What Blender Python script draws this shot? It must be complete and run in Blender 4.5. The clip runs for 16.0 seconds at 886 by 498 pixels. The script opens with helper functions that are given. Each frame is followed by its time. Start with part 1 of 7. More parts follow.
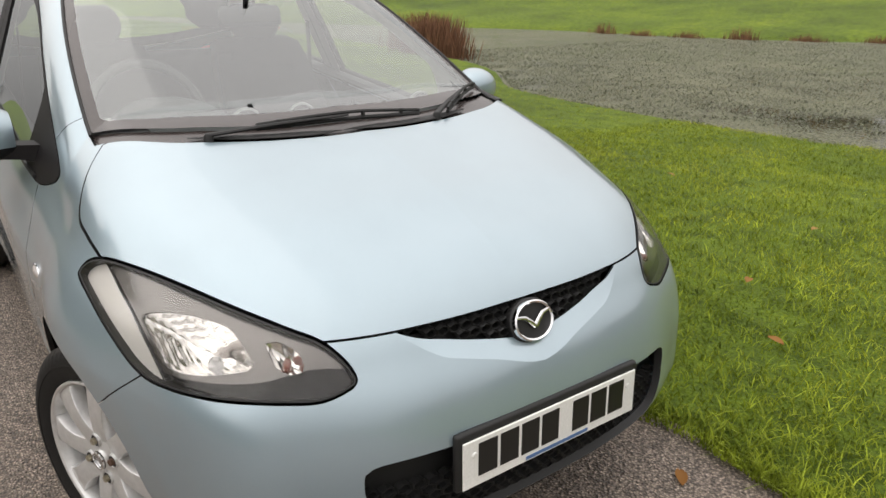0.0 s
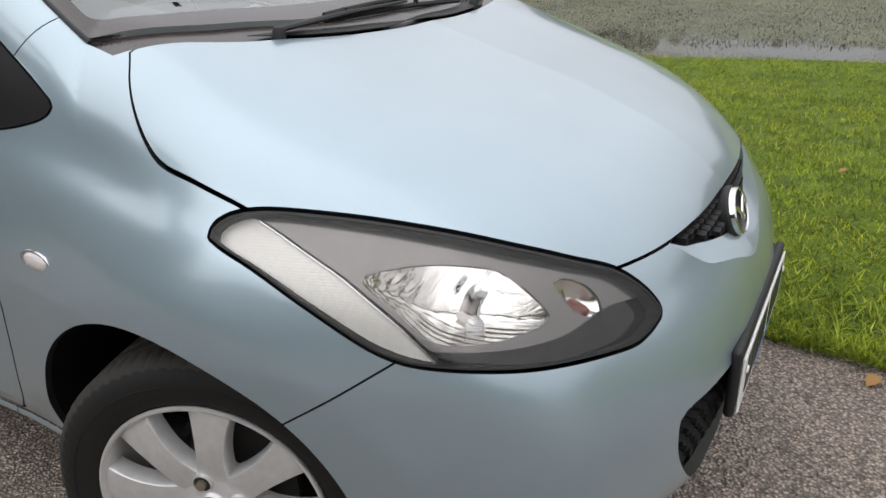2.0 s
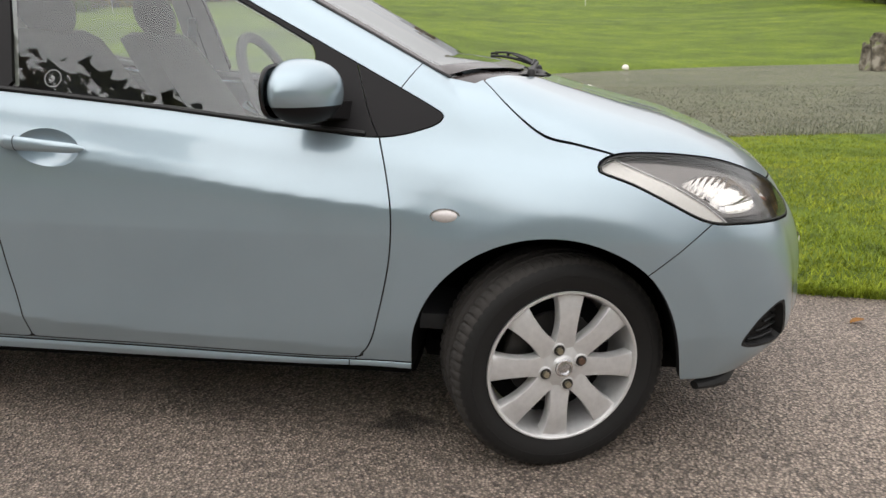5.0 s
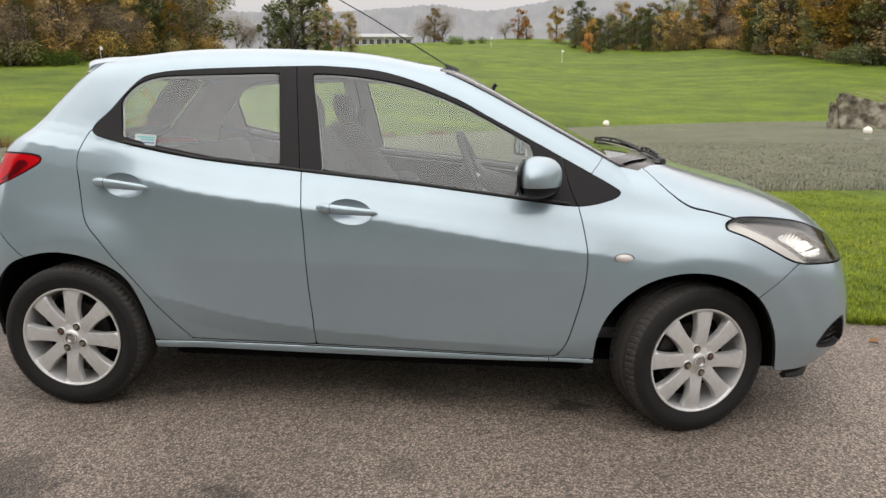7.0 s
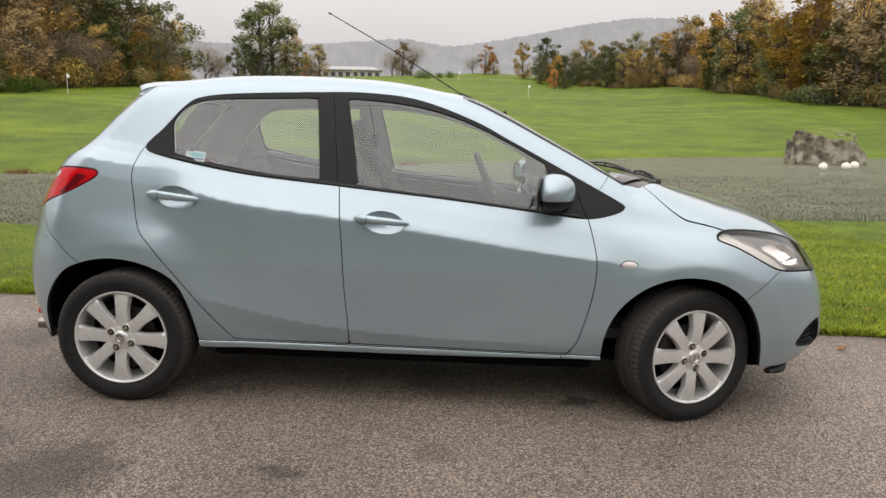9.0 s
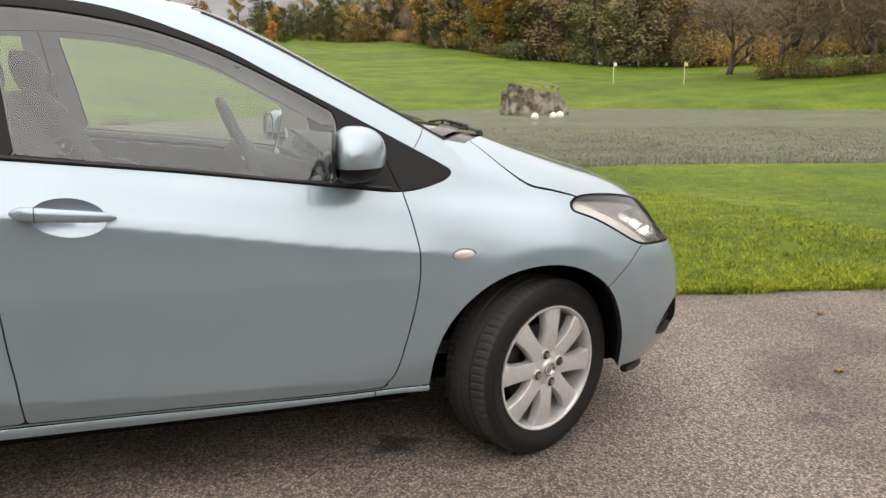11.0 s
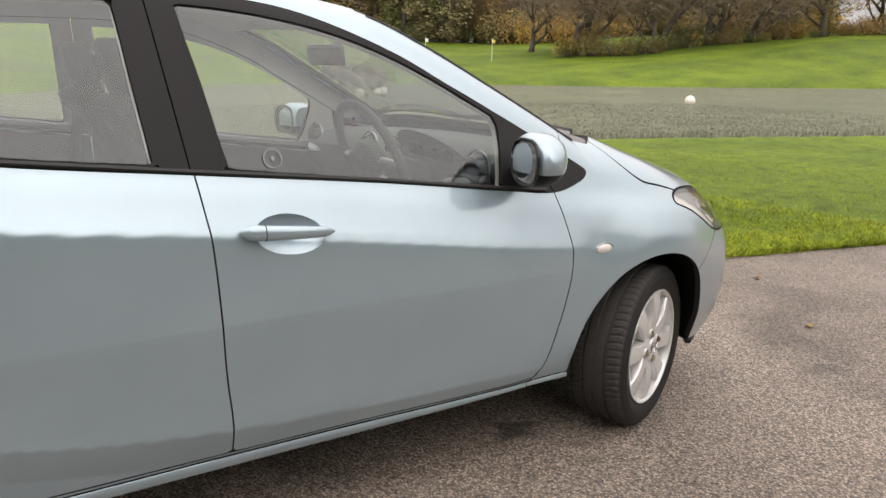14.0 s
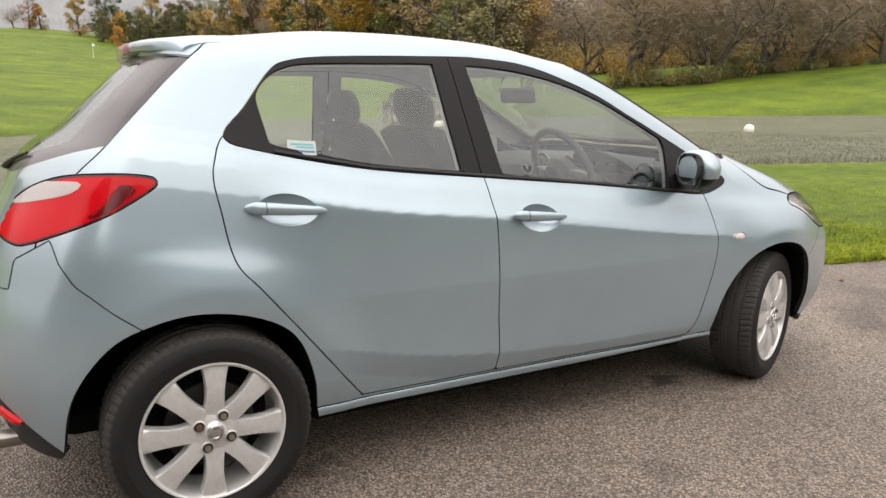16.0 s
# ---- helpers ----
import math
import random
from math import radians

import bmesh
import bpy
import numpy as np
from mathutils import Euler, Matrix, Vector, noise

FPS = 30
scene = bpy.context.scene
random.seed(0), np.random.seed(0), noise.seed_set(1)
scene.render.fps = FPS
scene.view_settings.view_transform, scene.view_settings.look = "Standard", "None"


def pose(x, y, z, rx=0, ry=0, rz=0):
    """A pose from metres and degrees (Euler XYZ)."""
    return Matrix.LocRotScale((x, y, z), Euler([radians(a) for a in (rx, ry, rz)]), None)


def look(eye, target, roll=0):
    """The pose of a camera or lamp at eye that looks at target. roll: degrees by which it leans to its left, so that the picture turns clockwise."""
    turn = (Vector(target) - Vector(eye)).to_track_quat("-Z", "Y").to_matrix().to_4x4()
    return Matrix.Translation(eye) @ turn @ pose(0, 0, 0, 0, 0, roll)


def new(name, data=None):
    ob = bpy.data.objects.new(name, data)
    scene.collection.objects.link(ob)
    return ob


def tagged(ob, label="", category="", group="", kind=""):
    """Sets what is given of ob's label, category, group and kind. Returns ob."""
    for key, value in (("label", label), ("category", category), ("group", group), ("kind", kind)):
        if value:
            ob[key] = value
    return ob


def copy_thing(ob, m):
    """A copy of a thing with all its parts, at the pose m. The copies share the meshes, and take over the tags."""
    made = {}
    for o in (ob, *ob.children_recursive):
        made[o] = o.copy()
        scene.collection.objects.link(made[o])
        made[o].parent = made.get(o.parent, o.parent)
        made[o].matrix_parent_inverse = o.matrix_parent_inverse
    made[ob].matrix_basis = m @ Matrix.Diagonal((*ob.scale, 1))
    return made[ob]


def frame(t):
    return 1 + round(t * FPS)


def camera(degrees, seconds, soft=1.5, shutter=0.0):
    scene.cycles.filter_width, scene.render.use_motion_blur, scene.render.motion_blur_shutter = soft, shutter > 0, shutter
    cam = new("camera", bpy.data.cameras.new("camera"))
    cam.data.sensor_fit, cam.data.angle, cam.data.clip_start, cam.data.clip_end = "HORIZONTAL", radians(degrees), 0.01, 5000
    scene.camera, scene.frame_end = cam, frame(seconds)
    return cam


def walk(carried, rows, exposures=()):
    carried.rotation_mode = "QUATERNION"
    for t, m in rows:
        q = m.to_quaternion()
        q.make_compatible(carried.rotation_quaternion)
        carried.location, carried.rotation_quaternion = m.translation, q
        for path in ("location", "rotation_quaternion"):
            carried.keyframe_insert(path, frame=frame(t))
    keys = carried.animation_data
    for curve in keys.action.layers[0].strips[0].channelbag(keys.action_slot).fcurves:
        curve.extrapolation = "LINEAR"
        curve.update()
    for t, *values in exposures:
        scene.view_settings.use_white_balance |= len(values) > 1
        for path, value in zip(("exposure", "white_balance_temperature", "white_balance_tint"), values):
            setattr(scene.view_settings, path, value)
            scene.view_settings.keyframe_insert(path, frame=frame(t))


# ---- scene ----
cam = camera(62.3, 16.0)
PATH = [
    (0, (2.925, -1.025, 1.400), (1.424, 0.098, 0.703), 0.77),
    (0.5, (2.631, -0.983, 1.377), (1.272, 0.285, 0.640), 0.16),
    (1, (2.381, -1.059, 1.323), (1.166, 0.331, 0.553), -0.05),
    (1.5, (2.153, -1.235, 1.257), (1.080, 0.244, 0.445), -0.04),
    (2, (2.045, -1.427, 1.210), (1.146, 0.155, 0.381), 0.78),
    (2.5, (1.962, -1.617, 1.203), (1.218, 0.043, 0.373), 1.13),
    (3, (1.827, -1.795, 1.195), (1.230, -0.062, 0.396), 1.55),
    (3.5, (1.716, -1.969, 1.156), (1.220, -0.191, 0.387), 1.31),
    (4, (1.565, -2.130, 1.114), (1.167, -0.308, 0.392), 0.86),
    (4.5, (1.327, -2.297, 1.103), (1.044, -0.420, 0.473), 0.73),
    (5, (1.139, -2.560, 1.089), (0.912, -0.646, 0.556), 0.29),
    (5.2, (1.039, -2.662, 1.098), (0.844, -0.739, 0.584), 0.88),
    (7.5, (0.406, -3.693, 1.270), (0.247, -1.733, 0.904), 0.94),
    (8, (0.335, -3.810, 1.246), (0.188, -1.843, 0.914), 1.23),
    (8.5, (0.316, -3.865, 1.232), (0.173, -1.896, 0.910), 1.34),
    (9, (0.274, -3.868, 1.214), (0.197, -1.894, 0.901), 1.52),
    (9.5, (0.223, -3.729, 1.214), (0.282, -1.758, 0.881), 1.59),
    (10, (0.252, -3.456, 1.197), (0.475, -1.499, 0.848), 1.33),
    (12.5, (-0.125, -2.182, 1.101), (0.944, -0.571, 0.591), 1.38),
    (13, (-0.313, -2.277, 1.127), (0.787, -0.686, 0.617), 1.45),
    (13.5, (-0.516, -2.361, 1.184), (0.586, -0.767, 0.691), 1.58),
    (14, (-0.741, -2.410, 1.215), (0.341, -0.794, 0.746), 1.62),
    (14.5, (-0.970, -2.449, 1.229), (0.105, -0.821, 0.786), 1.64),
    (15, (-1.210, -2.608, 1.226), (-0.168, -0.955, 0.799), 1.47),
    (15.5, (-1.420, -2.736, 1.238), (-0.414, -1.056, 0.830), 1.13),
    (16, (-1.659, -2.834, 1.219), (-0.682, -1.133, 0.831), 0.73),
]
# the lane falls gently towards the car's nose; the path is given along the lane
FALL = 1.35
TILT = pose(0, 0, 0, 0, FALL, 0)
walk(cam, [(t, TILT @ look(eye, target, roll)) for t, eye, target, roll in PATH], [(0, 1.10, 6600, 10), (1.5, 0.95, 6250, 10), (2.5, 1.02, 6150, 10), (4, 1.14, 6250, 10), (5, 1.2, 6400, 10), (9, 1.18, 6600, 11), (10, 1.25, 6650, 11), (12.5, 1.42, 6700, 12), (16, 1.46, 6700, 12)])

# ---- daylight under an even, overcast autumn sky ----
world = bpy.data.worlds.new("overcast_sky")
scene.world = world
world.use_nodes = True
wn, wl = world.node_tree.nodes, world.node_tree.links
wn.clear()
SUN_UP, SUN_ROUND = radians(38), radians(200)
sky = wn.new("ShaderNodeTexSky")
sky.sky_type, sky.sun_disc = "NISHITA", False
sky.sun_elevation, sky.sun_rotation = SUN_UP, SUN_ROUND
sky.air_density, sky.dust_density, sky.ozone_density = 1.5, 6.0, 1.0
grey = wn.new("ShaderNodeHueSaturation")
grey.inputs["Saturation"].default_value = 0.10
wl.new(sky.outputs[0], grey.inputs["Color"])
place = wn.new("ShaderNodeTexCoord")
cloud = wn.new("ShaderNodeTexNoise")
cloud.inputs["Scale"].default_value, cloud.inputs["Detail"].default_value = 1.6, 4
wl.new(place.outputs["Generated"], cloud.inputs["Vector"])
ramp = wn.new("ShaderNodeMapRange")
ramp.inputs["From Min"].default_value, ramp.inputs["From Max"].default_value = 0.3, 0.7
ramp.inputs["To Min"].default_value, ramp.inputs["To Max"].default_value = 0.93, 1.05
wl.new(cloud.outputs[0], ramp.inputs["Value"])
split = wn.new("ShaderNodeSeparateXYZ")
wl.new(place.outputs["Generated"], split.inputs[0])
height = wn.new("ShaderNodeMapRange")  # an overcast sky is about three times brighter overhead than at the horizon
height.inputs["From Min"].default_value, height.inputs["From Max"].default_value = 0.0, 1.0
height.inputs["To Min"].default_value, height.inputs["To Max"].default_value = 2.1, 10.8
wl.new(split.outputs["Z"], height.inputs["Value"])
cover = wn.new("ShaderNodeMath")
cover.operation = "MULTIPLY"
wl.new(height.outputs[0], cover.inputs[0])
wl.new(ramp.outputs[0], cover.inputs[1])
tint = wn.new("ShaderNodeMix")
tint.data_type, tint.blend_type = "RGBA", "MULTIPLY"
tint.inputs[0].default_value = 1.0
tint.inputs[6].default_value = (1.0, 0.97, 0.965, 1)
wl.new(cover.outputs[0], tint.inputs[7])
veil = wn.new("ShaderNodeMix")
veil.data_type, veil.blend_type = "RGBA", "MIX"
veil.inputs[0].default_value = 0.93
wl.new(grey.outputs[0], veil.inputs[6])
wl.new(tint.outputs[2], veil.inputs[7])
back = wn.new("ShaderNodeBackground")
back.inputs["Strength"].default_value = 0.10
wl.new(veil.outputs[2], back.inputs["Color"])
wout = wn.new("ShaderNodeOutputWorld")
wl.new(back.outputs[0], wout.inputs["Surface"])
sun_data = bpy.data.lights.new("sun", "SUN")
sun_data.energy, sun_data.angle, sun_data.color = 0.5, radians(120), (1.0, 0.97, 0.92)
sun = new("sun", sun_data)
sun.matrix_world = look((0, 0, 0), (-math.sin(SUN_ROUND) * math.cos(SUN_UP), -math.cos(SUN_ROUND) * math.cos(SUN_UP), -math.sin(SUN_UP)))

# ---- materials ----

def nodes_of(name):
    m = bpy.data.materials.new(name)
    m.use_nodes = True
    return m, m.node_tree.nodes, m.node_tree.links, m.node_tree.nodes["Principled BSDF"]


def plain(name, color, rough=0.5, metal=0.0, coat=0.0, grain=0.0, size=200.0, spec=0.5):
    """A surface with two sizes of slight variation and, with grain, fine relief."""
    m, n, l, b = nodes_of(name)
    b.inputs["Roughness"].default_value, b.inputs["Metallic"].default_value = rough, metal
    b.inputs["Coat Weight"].default_value, b.inputs["Coat Roughness"].default_value = coat, 0.03
    b.inputs["Specular IOR Level"].default_value = spec
    at = n.new("ShaderNodeTexCoord")
    big, fine = n.new("ShaderNodeTexNoise"), n.new("ShaderNodeTexNoise")
    big.inputs["Scale"].default_value, fine.inputs["Scale"].default_value = size * 0.03, size
    for t in (big, fine):
        l.new(at.outputs["Object"], t.inputs["Vector"])
    add = n.new("ShaderNodeMath")
    l.new(big.outputs[0], add.inputs[0])
    l.new(fine.outputs[0], add.inputs[1])
    r = n.new("ShaderNodeMapRange")
    r.inputs["From Min"].default_value, r.inputs["From Max"].default_value = 0.6, 1.4
    r.inputs["To Min"].default_value, r.inputs["To Max"].default_value = 0.88, 1.1
    l.new(add.outputs[0], r.inputs["Value"])
    mix = n.new("ShaderNodeMix")
    mix.data_type, mix.blend_type = "RGBA", "MULTIPLY"
    mix.inputs[0].default_value = 1
    mix.inputs[6].default_value = (*color, 1)
    l.new(r.outputs[0], mix.inputs[7])
    l.new(mix.outputs[2], b.inputs["Base Color"])
    if grain:
        bump = n.new("ShaderNodeBump")
        bump.inputs["Strength"].default_value, bump.inputs["Distance"].default_value = grain, 0.002
        l.new(fine.outputs[0], bump.inputs["Height"])
        l.new(bump.outputs[0], b.inputs["Normal"])
    return m


def chain(n, l, sources, stops, at):
    """A colour ramp driven by a noise of the given scale and detail."""
    t = n.new("ShaderNodeTexNoise")
    t.inputs["Scale"].default_value, t.inputs["Detail"].default_value = sources
    l.new(at, t.inputs["Vector"])
    r = n.new("ShaderNodeValToRGB")
    e = r.color_ramp.elements
    while len(e) < len(stops):
        e.new(0.5)
    for k, (p, c) in zip(e, stops):
        k.position, k.color = p, (*c, 1)
    l.new(t.outputs[0], r.inputs[0])
    return t, r


def blend(n, l, kind, factor, a, b):
    m = n.new("ShaderNodeMix")
    m.data_type, m.blend_type = "RGBA", kind
    for socket, v in ((0, factor), (6, a), (7, b)):
        if isinstance(v, (int, float)):
            m.inputs[socket].default_value = v
        elif isinstance(v, tuple):
            m.inputs[socket].default_value = (*v, 1)
        else:
            l.new(v, m.inputs[socket])
    return m.outputs[2]


def make_paint():
    m, n, l, b = nodes_of("pale_blue_metallic_paint")
    at = n.new("ShaderNodeTexCoord")
    flake, _ = chain(n, l, (1400, 1), [(0.3, (0, 0, 0)), (0.7, (1, 1, 1))], at.outputs["Object"])
    dust, dust_r = chain(n, l, (5, 5), [(0.35, (0.97, 0.97, 0.97)), (0.7, (1.02, 1.02, 1.02))], at.outputs["Object"])
    c = blend(n, l, "MIX", flake.outputs[0], (0.272, 0.352, 0.396), (0.358, 0.440, 0.488))
    l.new(blend(n, l, "MULTIPLY", 1.0, c, dust_r.outputs[0]), b.inputs["Base Color"])
    b.inputs["Metallic"].default_value, b.inputs["Roughness"].default_value = 0.46, 0.30
    b.inputs["Coat Weight"].default_value, b.inputs["Coat Roughness"].default_value = 1.0, 0.05
    b.inputs["Coat IOR"].default_value = 1.6
    return m


PAINT = make_paint()
TRIM = plain("satin_black_trim", (0.011, 0.010, 0.0105), 0.5, spec=0.2)
RUBBER = plain("tyre_rubber", (0.012, 0.0115, 0.011), 0.7, grain=0.3, size=400, spec=0.3)
TREAD = plain("dusty_tread_rubber", (0.040, 0.037, 0.034), 0.85, grain=0.5, size=300, spec=0.2)
ALLOY = plain("silver_alloy", (0.66, 0.655, 0.645), 0.38, 0.5, coat=0.3, size=60)


def make_glass(name, tint, veil=1.0, haze=0.0):
    """Thin clear glass: what is behind it, dimmed by the tint, under a mirror-like sheen."""
    m = bpy.data.materials.new(name)
    m.use_nodes = True
    n, l = m.node_tree.nodes, m.node_tree.links
    n.clear()
    clear, gloss, mix = n.new("ShaderNodeBsdfTransparent"), n.new("ShaderNodeBsdfGlossy"), n.new("ShaderNodeMixShader")
    clear.inputs[0].default_value = (*tint, 1)
    gloss.inputs["Roughness"].default_value = 0.01
    gloss.inputs["Color"].default_value = (0.9, 0.92, 0.92, 1)
    facing, power, scale = n.new("ShaderNodeLayerWeight"), n.new("ShaderNodeMath"), n.new("ShaderNodeMath")
    facing.inputs["Blend"].default_value = 0.5
    power.operation, scale.operation = "POWER", "MULTIPLY_ADD"
    power.inputs[1].default_value = 3.6
    scale.inputs[1].default_value, scale.inputs[2].default_value = 0.85, 0.085 * veil
    l.new(facing.outputs["Facing"], power.inputs[0])
    l.new(power.outputs[0], scale.inputs[0])
    out = n.new("ShaderNodeOutputMaterial")
    l.new(scale.outputs[0], mix.inputs[0])
    l.new(clear.outputs[0], mix.inputs[1])
    l.new(gloss.outputs[0], mix.inputs[2])
    l.new(mix.outputs[0], out.inputs["Surface"])
    if haze:  # fine scuffs that scatter a little light
        scuff, over = n.new("ShaderNodeBsdfDiffuse"), n.new("ShaderNodeMixShader")
        scuff.inputs[0].default_value = (0.80, 0.75, 0.72, 1)
        over.inputs[0].default_value = haze
        l.new(mix.outputs[0], over.inputs[1])
        l.new(scuff.outputs[0], over.inputs[2])
        l.new(over.outputs[0], out.inputs["Surface"])
    return m


def make_reflector():
    """Bright moulded reflector with fine flutes."""
    m, n, l, b = nodes_of("fluted_reflector")
    b.inputs["Metallic"].default_value, b.inputs["Roughness"].default_value = 0.95, 0.10
    b.inputs["Base Color"].default_value = (0.86, 0.85, 0.84, 1)
    at, w, bump = n.new("ShaderNodeTexCoord"), n.new("ShaderNodeTexWave"), n.new("ShaderNodeBump")
    w.bands_direction = "Y"
    w.inputs["Scale"].default_value, w.inputs["Distortion"].default_value = 20, 0.6
    w.inputs["Detail"].default_value, w.inputs["Detail Scale"].default_value = 1, 3
    l.new(at.outputs["Object"], w.inputs["Vector"])
    bump.inputs["Strength"].default_value, bump.inputs["Distance"].default_value = 0.28, 0.005
    l.new(w.outputs[0], bump.inputs["Height"])
    l.new(bump.outputs[0], b.inputs["Normal"])
    return m


def make_lens_red():
    m, n, l, b = nodes_of("red_lamp_plastic")
    at = n.new("ShaderNodeTexCoord")
    w = n.new("ShaderNodeTexWave")
    w.inputs["Scale"].default_value = 60
    l.new(at.outputs["Object"], w.inputs["Vector"])
    r = n.new("ShaderNodeValToRGB")
    for k, (p, c) in zip(r.color_ramp.elements, [(0.2, (0.46, 0.003, 0.008)), (0.8, (0.54, 0.005, 0.010))]):
        k.position, k.color = p, (*c, 1)
    l.new(w.outputs[0], r.inputs[0])
    l.new(r.outputs[0], b.inputs["Base Color"])
    b.inputs["Roughness"].default_value = 0.12
    b.inputs["Specular IOR Level"].default_value = 0.22
    return m


GLASS = make_glass("window_glass", (0.80, 0.84, 0.82))
SCREEN = make_glass("windscreen_glass", (0.78, 0.83, 0.80), 1.9)
LENS = make_glass("headlamp_plastic", (0.93, 0.92, 0.90), 0.25, 0.006)
REFLECTOR = make_reflector()
FRIT = plain("brown_black_glass_border", (0.045, 0.036, 0.034), 0.25, coat=0.15)
DARK_MIRROR = plain("door_mirror_glass", (0.30, 0.31, 0.32), 0.03, 1.0)
CHROME = plain("chrome", (0.82, 0.82, 0.82), 0.06, 1.0)
SATIN = plain("satin_chrome", (0.55, 0.55, 0.56), 0.22, 0.9)
BLACK = plain("gloss_black_plastic", (0.012, 0.012, 0.013), 0.18)
MATT = plain("matt_black_plastic", (0.010, 0.010, 0.010), 0.6, grain=0.2, size=500)
SEAM = plain("black_rubber_and_gap_shade", (0.010, 0.010, 0.010), 0.6)
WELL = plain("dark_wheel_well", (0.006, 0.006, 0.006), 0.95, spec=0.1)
SEAT = plain("charcoal_seat_fabric", (0.035, 0.035, 0.038), 0.95, grain=0.5, size=700, spec=0.2)
DASH = plain("dark_grey_dashboard", (0.050, 0.052, 0.054), 0.6, grain=0.3, size=600)
LINING = plain("pale_grey_lining", (0.50, 0.49, 0.46), 0.9, grain=0.2, size=500, spec=0.2)
SILVER_TRIM = plain("silver_trim", (0.36, 0.37, 0.37), 0.35, 0.7)
LAMP_GREY = plain("grey_lamp_bezel", (0.19, 0.183, 0.18), 0.20, 0.75)
LAMP_DARK = plain("dark_lamp_bezel", (0.008, 0.008, 0.008), 0.15)
LAMP_WHITE = plain("ribbed_clear_reflector", (0.64, 0.63, 0.61), 0.35, 0.2)


def add_ribs(m, scale):
    """Fine parallel flutes across a moulded surface."""
    n, l = m.node_tree.nodes, m.node_tree.links
    b = n["Principled BSDF"]
    at, w, bump = n.new("ShaderNodeTexCoord"), n.new("ShaderNodeTexWave"), n.new("ShaderNodeBump")
    w.bands_direction = "Z"
    w.inputs["Scale"].default_value, w.inputs["Distortion"].default_value = scale, 0.3
    l.new(at.outputs["Object"], w.inputs["Vector"])
    bump.inputs["Strength"].default_value, bump.inputs["Distance"].default_value = 0.06, 0.002
    l.new(w.outputs[0], bump.inputs["Height"])
    l.new(bump.outputs[0], b.inputs["Normal"])


add_ribs(LAMP_WHITE, 90)
AMBER = plain("smoked_amber_bulb", (0.16, 0.06, 0.045), 0.2)
RED = make_lens_red()
PALE_RED = plain("pale_red_lens", (0.40, 0.19, 0.20), 0.15, coat=0.5)
REVERSING = plain("ribbed_reversing_lens", (0.42, 0.37, 0.36), 0.18, coat=0.8)
DEEP_RED = plain("dark_red_lamp_plastic", (0.10, 0.003, 0.006), 0.1, spec=0.4)
SEAM_RED = plain("maroon_lamp_edge", (0.05, 0.003, 0.005), 0.2)
CLEAR_WHITE = plain("clear_white_lens", (0.62, 0.58, 0.56), 0.15, coat=1.0)
PLATE = plain("white_plate", (0.78, 0.78, 0.75), 0.35)
INK = plain("black_print", (0.008, 0.008, 0.008), 0.4)
BLUE_INK = plain("blue_print", (0.08, 0.16, 0.34), 0.4)
DISC = plain("dull_steel", (0.05, 0.047, 0.045), 0.5, 0.6)
STEEL = plain("stained_tailpipe_steel", (0.30, 0.28, 0.26), 0.32, 0.9)
BOLT = plain("brassy_steel", (0.42, 0.38, 0.28), 0.35, 0.85)
RUST = plain("rusty_steel", (0.13, 0.075, 0.05), 0.7, 0.3)
STICKER = plain("pale_sticker", (0.46, 0.50, 0.49), 0.6)
FAINT = plain("faded_sticker", (0.20, 0.21, 0.21), 0.6)
TEAL = plain("teal_print", (0.10, 0.42, 0.45), 0.6)

# ---- ground ----

def part(name, bm, material, parent=None, label=""):
    """Links a bmesh, or (verts, edges, faces), as one mesh object under a thing or a part."""
    me = bpy.data.meshes.new(name)
    if isinstance(bm, tuple):
        me.from_pydata(*bm)
    else:
        bm.to_mesh(me)
        bm.free()
    me.materials.append(material)
    ob = new(name, me)
    ob.parent = parent
    if label:
        tagged(ob, label)
    return ob


def smooth(ob):
    ob.data.shade_smooth()
    return ob


def step(a, b, x):
    t = np.clip((np.asarray(x, float) - a) / (b - a), 0, 1)
    return t * t * (3 - 2 * t)


def curve_through(knots):
    """A smooth curve through (x, y) knots, level beyond its ends."""
    xs, ys = np.array([k[0] for k in knots], float), np.array([k[1] for k in knots], float)

    def value(x):
        x = np.clip(np.asarray(x, float), xs[0], xs[-1])
        i = np.clip(np.searchsorted(xs, x) - 1, 0, len(xs) - 2)
        t = (x - xs[i]) / (xs[i + 1] - xs[i])
        m = np.gradient(ys, xs)
        h = xs[i + 1] - xs[i]
        return (ys[i] * (1 + 2 * t) * (1 - t) ** 2 + ys[i + 1] * t * t * (3 - 2 * t)
                + h * (m[i] * t * (1 - t) ** 2 - m[i + 1] * t * t * (1 - t)))
    return value


WATER = -0.42
SLOPE = math.tan(radians(FALL))
road_edge = curve_through([(-60, -1.0), (-12, 1.35), (-3, 1.16), (1.6, 0.87), (2.8, 0.81), (3.8, 0.64), (5, 0.40), (9, -0.6), (16, -3.2), (60, -25)])
road_back = curve_through([(-60, -9.0), (-12, -6.0), (0, -5.4), (9, -6.5), (16, -9.0), (60, -31)])
near_shore = curve_through([(-60, 13), (-16, 12.2), (-10.5, 10.6), (-7.5, 8.6), (-4.5, 8.0), (-1.1, 7.95), (1.6, 8.8), (4.1, 9.5), (7, 9.9), (10.7, 9.2), (17, 6.6), (40, -4), (90, -22)])
far_shore = curve_through([(-60, 16), (-34, 21), (-23, 25), (-15, 25.5), (-9.5, 28), (0, 38), (9.6, 46), (23, 50), (30, 47), (37.5, 39), (46, 32), (55, 26.5), (90, 8)])
